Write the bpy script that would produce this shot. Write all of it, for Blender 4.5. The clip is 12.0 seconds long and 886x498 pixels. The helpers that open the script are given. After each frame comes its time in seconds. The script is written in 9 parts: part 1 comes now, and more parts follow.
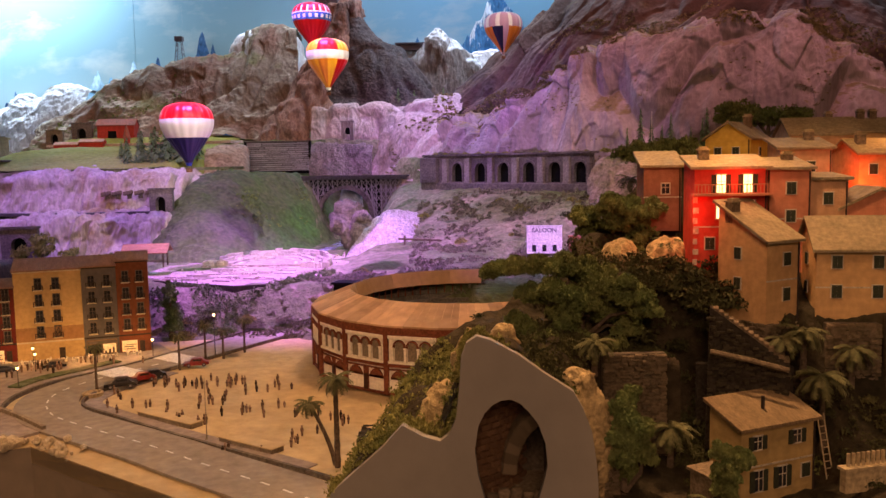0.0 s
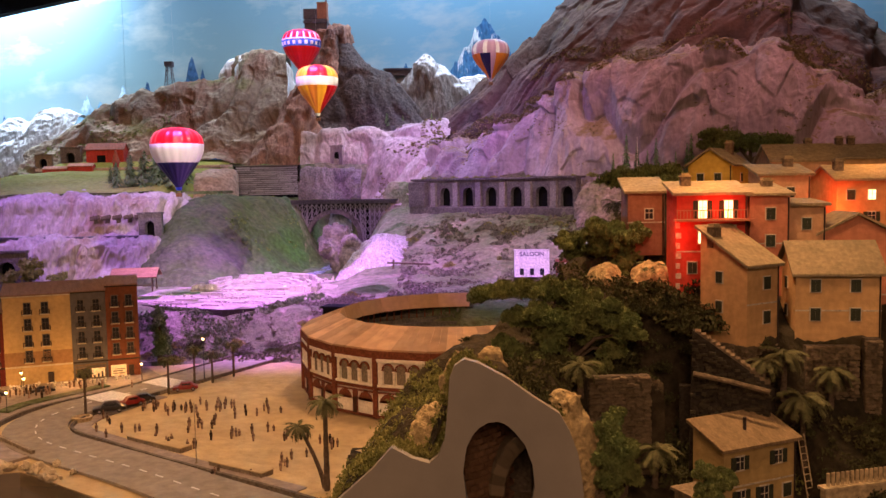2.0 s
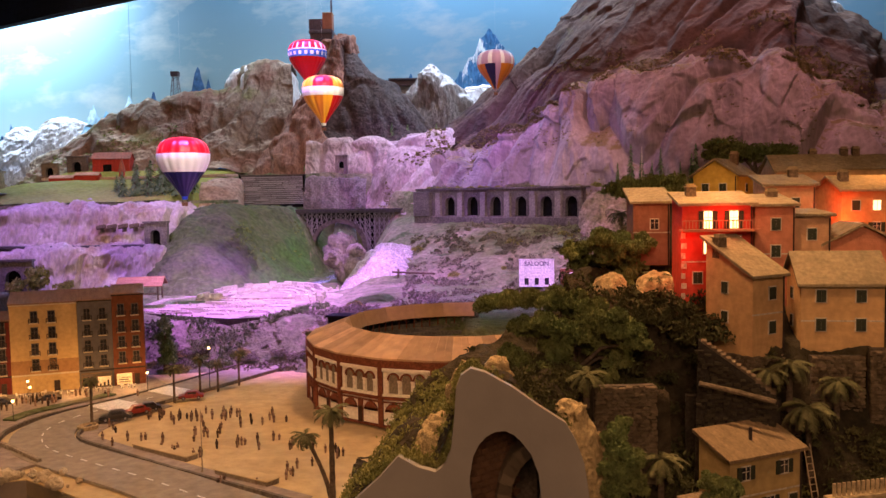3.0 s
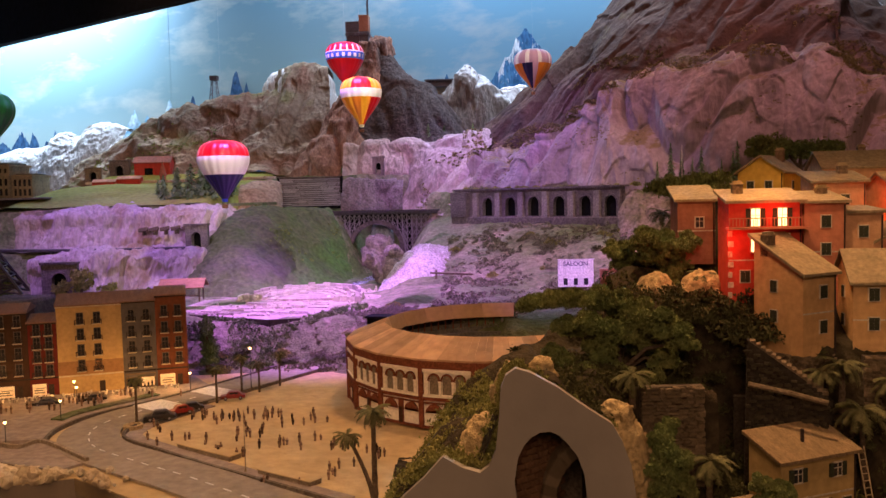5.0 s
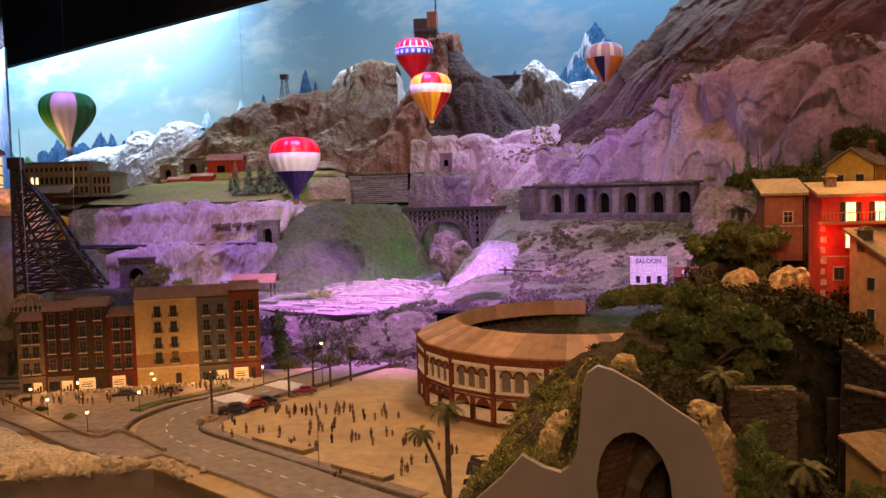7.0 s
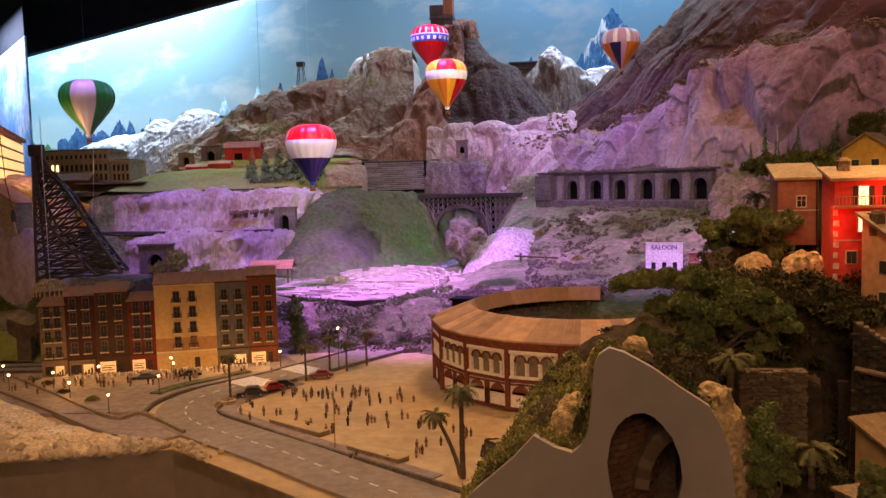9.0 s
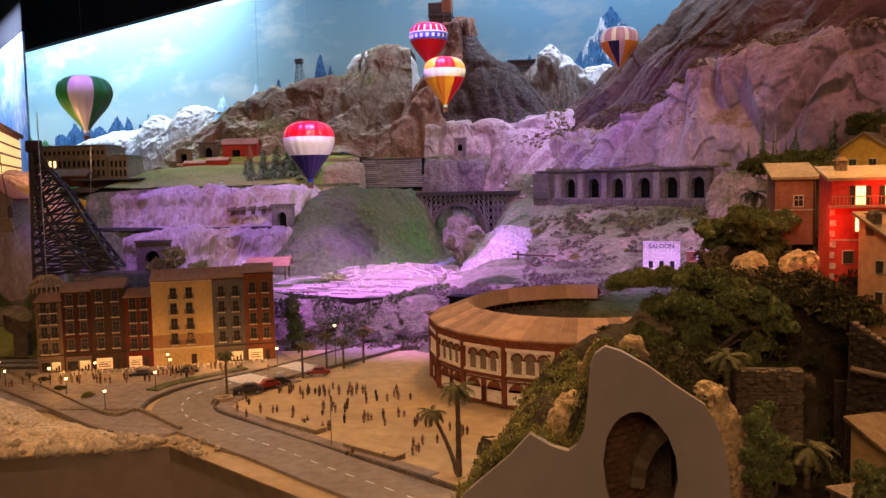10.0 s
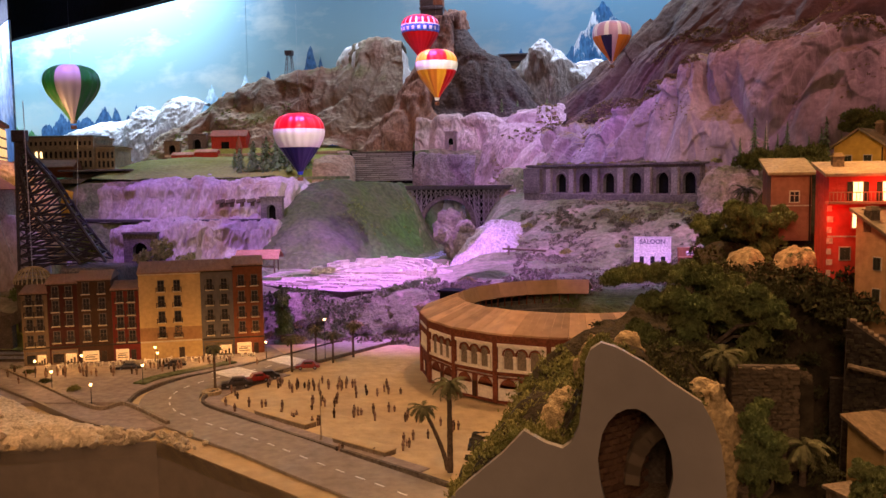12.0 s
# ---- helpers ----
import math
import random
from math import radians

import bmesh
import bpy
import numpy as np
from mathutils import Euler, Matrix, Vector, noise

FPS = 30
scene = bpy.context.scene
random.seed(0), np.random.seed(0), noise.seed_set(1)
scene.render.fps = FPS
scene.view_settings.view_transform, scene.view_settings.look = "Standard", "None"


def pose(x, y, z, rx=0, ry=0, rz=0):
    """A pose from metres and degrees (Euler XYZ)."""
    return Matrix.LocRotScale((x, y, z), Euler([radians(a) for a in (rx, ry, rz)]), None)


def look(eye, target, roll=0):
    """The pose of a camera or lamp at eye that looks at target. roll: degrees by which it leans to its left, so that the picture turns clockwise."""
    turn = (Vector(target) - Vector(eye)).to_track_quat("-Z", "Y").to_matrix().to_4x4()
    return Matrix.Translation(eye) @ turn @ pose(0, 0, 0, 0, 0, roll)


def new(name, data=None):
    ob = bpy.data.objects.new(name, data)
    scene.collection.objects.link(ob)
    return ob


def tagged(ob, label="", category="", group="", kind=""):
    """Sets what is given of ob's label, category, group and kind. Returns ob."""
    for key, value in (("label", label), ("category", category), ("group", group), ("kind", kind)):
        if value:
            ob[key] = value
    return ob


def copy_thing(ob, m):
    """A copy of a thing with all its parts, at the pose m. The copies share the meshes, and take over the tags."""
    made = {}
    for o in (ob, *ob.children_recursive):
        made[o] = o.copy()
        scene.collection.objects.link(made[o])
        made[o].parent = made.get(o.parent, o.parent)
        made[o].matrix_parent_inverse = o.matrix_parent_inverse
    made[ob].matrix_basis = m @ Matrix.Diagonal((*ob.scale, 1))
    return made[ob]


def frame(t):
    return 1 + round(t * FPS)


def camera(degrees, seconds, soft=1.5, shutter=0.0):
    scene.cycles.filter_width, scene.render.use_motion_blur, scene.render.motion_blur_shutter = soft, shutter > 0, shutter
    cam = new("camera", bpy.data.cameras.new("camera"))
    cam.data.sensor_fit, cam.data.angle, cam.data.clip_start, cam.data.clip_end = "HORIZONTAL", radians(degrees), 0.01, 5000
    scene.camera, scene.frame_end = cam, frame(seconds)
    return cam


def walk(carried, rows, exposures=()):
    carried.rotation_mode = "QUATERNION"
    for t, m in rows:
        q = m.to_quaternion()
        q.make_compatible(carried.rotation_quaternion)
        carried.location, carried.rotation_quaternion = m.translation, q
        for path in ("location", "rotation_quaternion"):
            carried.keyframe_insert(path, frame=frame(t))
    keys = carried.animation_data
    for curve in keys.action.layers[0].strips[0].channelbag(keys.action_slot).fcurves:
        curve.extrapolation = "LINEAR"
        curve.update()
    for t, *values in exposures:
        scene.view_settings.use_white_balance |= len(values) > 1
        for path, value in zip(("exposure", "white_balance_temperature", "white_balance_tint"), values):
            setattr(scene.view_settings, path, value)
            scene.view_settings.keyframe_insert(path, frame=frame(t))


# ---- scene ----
cam = camera(55.60, 12.0)

PATH = [
    (0.0, 0.0228, 0.0208, 0.4262, 84.00, 1.03, 0.79),
    (0.5, 0.0222, 0.0197, 0.4299, 85.51, 1.21, 0.92),
    (1.0, 0.0229, 0.0157, 0.4309, 85.80, 1.27, -0.21),
    (1.5, 0.0225, 0.0091, 0.4301, 85.52, 1.15, 0.04),
    (2.0, 0.0231, 0.0022, 0.4297, 85.57, 1.03, 0.00),
    (2.5, 0.0214, -0.0039, 0.4316, 86.10, 1.05, 0.30),
    (3.0, 0.0201, -0.0028, 0.4306, 86.21, 0.94, 0.27),
    (5.0, 0.0119, 0.0011, 0.4287, 86.34, 1.40, 2.66),
    (5.5, 0.0095, 0.0044, 0.4263, 85.66, 1.44, 3.50),
    (6.0, 0.0059, 0.0084, 0.4243, 85.50, 1.62, 4.46),
    (6.5, 0.0005, 0.0146, 0.4243, 85.87, 1.65, 5.92),
    (7.0, -0.0044, 0.0154, 0.4245, 86.29, 1.47, 7.04),
    (9.0, 0.0005, 0.0042, 0.4206, 85.49, 1.53, 8.18),
    (9.5, 0.0000, 0.0000, 0.4216, 85.42, 1.41, 8.27),
    (10.0, 0.0013, 0.0047, 0.4208, 85.33, 1.26, 8.05),
    (10.5, -0.0004, 0.0108, 0.4202, 85.29, 1.24, 7.96),
    (11.0, -0.0028, 0.0157, 0.4202, 85.34, 1.15, 7.86),
    (11.5, -0.0046, 0.0183, 0.4201, 85.30, 0.95, 7.57),
    (12.0, -0.0058, 0.0172, 0.4192, 84.92, 0.81, 7.32),
]
walk(cam, [(t, pose(*p)) for t, *p in PATH], [(0.0, 0.10, 6500, 20), (0.5, 0.16, 6500, 20), (3.0, 0.18, 6500, 20), (5.0, -0.05, 6500, 20), (12.0, -0.05, 6500, 22)])

# ---------------------------------------------------------------- world and lights
world = bpy.data.worlds.new("dark_hall")
scene.world = world
world.use_nodes = True
world.node_tree.nodes["Background"].inputs[0].default_value = (0.35, 0.38, 0.5, 1)
world.node_tree.nodes["Background"].inputs[1].default_value = 0.02


def lamp(kind, name, eye, target, energy, color, size=0.1, spot=60, blend=0.6, size_y=None):
    data = bpy.data.lights.new(name, kind)
    data.energy, data.color = energy, color
    if kind == "AREA":
        data.size = size
        if size_y:
            data.shape, data.size_y = "RECTANGLE", size_y
    else:
        data.shadow_soft_size = size
    if kind == "SPOT":
        data.spot_size, data.spot_blend = radians(spot), blend
    ob = new(name, data)
    ob.matrix_world = look(eye, target)
    return ob


VIOLET, WARM, CYAN = (0.54, 0.21, 1.0), (1.0, 0.575, 0.27), (0.64, 0.86, 1.0)
lamp("SPOT", "violet_spot", (-1.5, 2.2, 2.6), (-1.30, 2.95, 0.20), 390, (0.45, 0.23, 1.0), 0.03, 36, 0.9)
lamp("SPOT", "violet_spot", (-0.7, 2.1, 2.7), (-0.46, 2.60, 0.08), 1520, VIOLET, 0.03, 30, 1.0)
lamp("SPOT", "violet_spot", (-0.35, 2.75, 2.80), (-0.06, 3.50, 0.55), 300, (0.50, 0.22, 1.0), 0.03, 36, 0.9)
lamp("SPOT", "blue_spot", (-1.3, 2.75, 2.0), (0.35, 3.15, 0.50), 85, (0.40, 0.27, 1.0), 0.03, 27, 0.9)
lamp("SPOT", "violet_spot", (0.05, 0.9, 2.45), (0.24, 2.46, 0.14), 620, (0.58, 0.28, 1.0), 0.03, 18, 1.0)
lamp("SPOT", "slope_spot", (0.30, 0.9, 2.5), (0.22, 2.90, 0.25), 165, (1.0, 0.76, 0.60), 0.03, 24, 0.9)
lamp("SPOT", "rose_spot", (1.0, 2.2, 2.8), (0.90, 2.90, 0.62), 108, (1.0, 0.44, 0.46), 0.04, 44, 0.9)
lamp("SPOT", "amber_spot", (-0.2, 2.6, 2.85), (-0.8, 4.2, 0.70), 80, (1.0, 0.48, 0.32), 0.05, 56, 0.9)
lamp("SPOT", "amber_spot", (-1.2, 2.4, 2.6), (-1.65, 4.1, 0.60), 92, (1.0, 0.66, 0.40), 0.05, 34, 0.9)
lamp("SPOT", "amber_spot", (0.2, 2.5, 2.85), (0.85, 3.55, 1.0), 38, (1.0, 0.42, 0.28), 0.05, 56, 0.9)
lamp("SPOT", "white_spot", (-1.6, 2.2, 1.95), (-2.40, 4.7, 0.72), 40, (0.9, 0.95, 1.0), 0.05, 22, 0.6)
lamp("SPOT", "hill_spot", (0.89, 0.38, 2.14), (-0.80, 3.0, 0.18), 360, (1.0, 0.88, 0.60), 0.03, 20, 0.8)
lamp("SPOT", "balloon_spot", (-0.45, -0.5, 2.0), (-0.55, 2.5, 0.66), 130, (1.0, 0.93, 0.88), 0.05, 19, 0.5)
lamp("SPOT", "balloon_spot", (-1.0, -0.3, 2.0), (-1.54, 2.6, 0.70), 100, (1.0, 0.90, 0.88), 0.05, 10, 0.5)
lamp("SPOT", "balloon_spot", (0.0, -0.4, 2.1), (0.14, 2.75, 0.80), 70, (1.0, 0.88, 0.85), 0.05, 10, 0.5)
lamp("SPOT", "warm_spot", (0.45, 2.2, 2.7), (-0.40, 1.42, 0.0), 165, WARM, 0.05, 36, 0.9)
lamp("SPOT", "warm_spot", (-0.75, 0.0, 2.2), (-0.36, 1.38, 0.03), 105, WARM, 0.06, 34, 0.9)
lamp("SPOT", "warm_spot", (-1.3, 0.4, 2.2), (-0.95, 1.30, 0.0), 38, WARM, 0.06, 34, 0.9)
lamp("SPOT", "warm_spot", (-0.2, 0.4, 1.7), (0.50, 1.06, 0.47), 82, WARM, 0.06, 25, 0.9)
lamp("SPOT", "warm_spot", (-0.1, 0.1, 1.7), (0.33, 0.80, 0.10), 26, WARM, 0.05, 14, 0.8)
lamp("SPOT", "warm_spot", (-1.6, 0.5, 2.2), (-1.38, 1.88, 0.05), 60, WARM, 0.06, 26, 0.9)
lamp("SPOT", "violet_spot", (-0.65, 1.5, 2.6), (-0.36, 2.32, 0.05), 360, VIOLET, 0.03, 19, 0.8)
lamp("AREA", "hall_light", (-0.2, -2.6, 1.9), (0.1, 0.8, 0.2), 50, (1.0, 0.59, 0.34), 1.4)
lamp("SPOT", "warm_spot", (0.12, 1.35, 1.9), (0.16, 0.95, 0.26), 150, WARM, 0.06, 30, 0.9)
lamp("AREA", "backdrop_striplight", (-3.26, 5.558, 2.0), (-3.165, 5.789, 1.55), 225, CYAN, 2.3, size_y=0.1)
lamp("AREA", "backdrop_striplight", (-0.10, 4.163, 2.25), (-0.005, 4.394, 2.10), 95, (0.60, 0.80, 1.0), 2.3, size_y=0.1)
lamp("AREA", "backdrop_striplight", (1.20, 3.65, 2.2), (1.295, 3.881, 1.87), 34, (0.60, 0.80, 1.0), 1.3, size_y=0.1)
lamp("AREA", "backdrop_striplight", (-3.02, 4.13, 1.32), (-2.96, 4.19, 1.0), 22, (0.55, 0.70, 1.0), 0.8, size_y=0.05)
lamp("POINT", "hall_window_glow", (-1.64, 2.52, 0.53), (0, 0, 0), 1.1, (1.0, 0.60, 0.20), 0.01)
lamp("POINT", "red_glow", (0.285, 0.985, 0.365), (0, 0, 0), 0.09, (1.0, 0.06, 0.02), 0.01)
lamp("POINT", "red_glow", (0.345, 0.978, 0.405), (0, 0, 0), 0.05, (1.0, 0.10, 0.03), 0.01)
lamp("POINT", "red_glow", (0.545, 1.135, 0.385), (0, 0, 0), 0.26, (1.0, 0.10, 0.02), 0.01)
lamp("POINT", "roof_glow", (0.345, 1.02, 0.465), (0, 0, 0), 0.22, (1.0, 0.42, 0.10), 0.01)
lamp("POINT", "roof_glow", (0.62, 1.18, 0.485), (0, 0, 0), 0.22, (1.0, 0.42, 0.10), 0.01)

for x, y in ((-1.12, 1.70), (-1.02, 1.71), (-0.90, 1.76), (-0.80, 1.81), (-0.69, 1.86), (-1.0, 1.55)):
    lamp("POINT", "street_glow", (x, y, 0.042), (0, 0, 0), 0.09, (1.0, 0.50, 0.13), 0.006)

# ---------------------------------------------------------------- materials
def paint(name, c1, c2=None, scale=20.0, rough=0.75, bump=0.25, metal=0.0, fine=7.0, vary=0.0, emit=None, strength=0.0, grain=0.35, stretch=(1, 1, 1), c3=None, flat=None, stains=()):
    """Two-scale procedural paint: c1 and c2 mixed by broad noise, fine grain, bump; c3 on gentle slopes; vary: change from piece to piece."""
    m = bpy.data.materials.new(name)
    m.use_nodes = True
    nt = m.node_tree
    N, L = nt.nodes, nt.links
    bs = N["Principled BSDF"]
    bs.inputs["Roughness"].default_value, bs.inputs["Metallic"].default_value = rough, metal
    bs.inputs["Specular IOR Level"].default_value = 0.5 if rough < 0.65 else 0.12
    tc = N.new("ShaderNodeTexCoord")
    mp = N.new("ShaderNodeMapping")
    mp.inputs["Scale"].default_value = stretch
    L.new(tc.outputs["Object"], mp.inputs["Vector"])
    big = N.new("ShaderNodeTexNoise")
    big.inputs["Scale"].default_value, big.inputs["Detail"].default_value, big.inputs["Roughness"].default_value = scale, 8, 0.66
    L.new(mp.outputs[0], big.inputs["Vector"])
    small = N.new("ShaderNodeTexNoise")
    small.inputs["Scale"].default_value, small.inputs["Detail"].default_value = scale * fine, 4
    L.new(mp.outputs[0], small.inputs["Vector"])
    ramp = N.new("ShaderNodeValToRGB")
    ramp.color_ramp.elements[0].position, ramp.color_ramp.elements[1].position = 0.36, 0.64
    ramp.color_ramp.elements[0].color = (*c1, 1)
    ramp.color_ramp.elements[1].color = (*(c2 or tuple(v * 0.75 for v in c1)), 1)
    L.new(big.outputs["Fac"], ramp.inputs["Fac"])
    out = ramp.outputs["Color"]
    if c3:
        geo = N.new("ShaderNodeNewGeometry")
        sep = N.new("ShaderNodeSeparateXYZ")
        L.new(geo.outputs["Normal"], sep.inputs[0])
        add = N.new("ShaderNodeMath")
        add.operation = "MULTIPLY_ADD"
        L.new(big.outputs["Fac"], add.inputs[0])
        add.inputs[1].default_value = 0.9
        L.new(sep.outputs["Z"], add.inputs[2])
        mr = N.new("ShaderNodeMapRange")
        mr.inputs["From Min"].default_value, mr.inputs["From Max"].default_value = flat or (0.95, 1.2)
        L.new(add.outputs[0], mr.inputs["Value"])
        mx = N.new("ShaderNodeMix")
        mx.data_type = "RGBA"
        L.new(mr.outputs[0], mx.inputs["Factor"])
        L.new(out, mx.inputs["A"])
        mx.inputs["B"].default_value = (*c3, 1)
        out = mx.outputs["Result"]
    for k, (sc, size, lo, hi) in enumerate(stains):
        sn = N.new("ShaderNodeTexNoise")
        sn.inputs["Scale"].default_value, sn.inputs["Detail"].default_value, sn.inputs["Roughness"].default_value = size, 6, 0.62
        of = N.new("ShaderNodeVectorMath")
        of.operation = "ADD"
        of.inputs[1].default_value = (3.1 + 7 * k, 1.7, 5.3)
        L.new(mp.outputs[0], of.inputs[0])
        L.new(of.outputs[0], sn.inputs["Vector"])
        sm = N.new("ShaderNodeMapRange")
        sm.inputs["From Min"].default_value, sm.inputs["From Max"].default_value = lo, hi
        L.new(sn.outputs["Fac"], sm.inputs["Value"])
        sx = N.new("ShaderNodeMix")
        sx.data_type = "RGBA"
        L.new(sm.outputs[0], sx.inputs["Factor"])
        L.new(out, sx.inputs["A"])
        sx.inputs["B"].default_value = (*sc, 1)
        out = sx.outputs["Result"]
    gr = N.new("ShaderNodeMapRange")
    gr.inputs["From Min"].default_value, gr.inputs["From Max"].default_value = 0.3, 0.7
    gr.inputs["To Min"].default_value, gr.inputs["To Max"].default_value = 1 - grain, 1 + grain
    L.new(small.outputs["Fac"], gr.inputs["Value"])
    val = gr.outputs[0]
    if vary:
        oi = N.new("ShaderNodeObjectInfo")
        vr = N.new("ShaderNodeMapRange")
        vr.inputs["To Min"].default_value, vr.inputs["To Max"].default_value = 1 - vary, 1 + vary
        L.new(oi.outputs["Random"], vr.inputs["Value"])
        mu = N.new("ShaderNodeMath")
        mu.operation = "MULTIPLY"
        L.new(val, mu.inputs[0])
        L.new(vr.outputs[0], mu.inputs[1])
        val = mu.outputs[0]
    mul = N.new("ShaderNodeVectorMath")
    mul.operation = "SCALE"
    L.new(out, mul.inputs[0])
    L.new(val, mul.inputs["Scale"])
    L.new(mul.outputs[0], bs.inputs["Base Color"])
    if bump:
        bp = N.new("ShaderNodeBump")
        bp.inputs["Strength"].default_value, bp.inputs["Distance"].default_value = bump, 0.45 / scale
        mi = N.new("ShaderNodeMath")
        mi.operation = "MULTIPLY_ADD"
        L.new(small.outputs["Fac"], mi.inputs[0])
        mi.inputs[1].default_value = 0.35
        L.new(big.outputs["Fac"], mi.inputs[2])
        L.new(mi.outputs[0], bp.inputs["Height"])
        L.new(bp.outputs[0], bs.inputs["Normal"])
    if emit:
        bs.inputs["Emission Color"].default_value = (*emit, 1)
        bs.inputs["Emission Strength"].default_value = strength
    return m


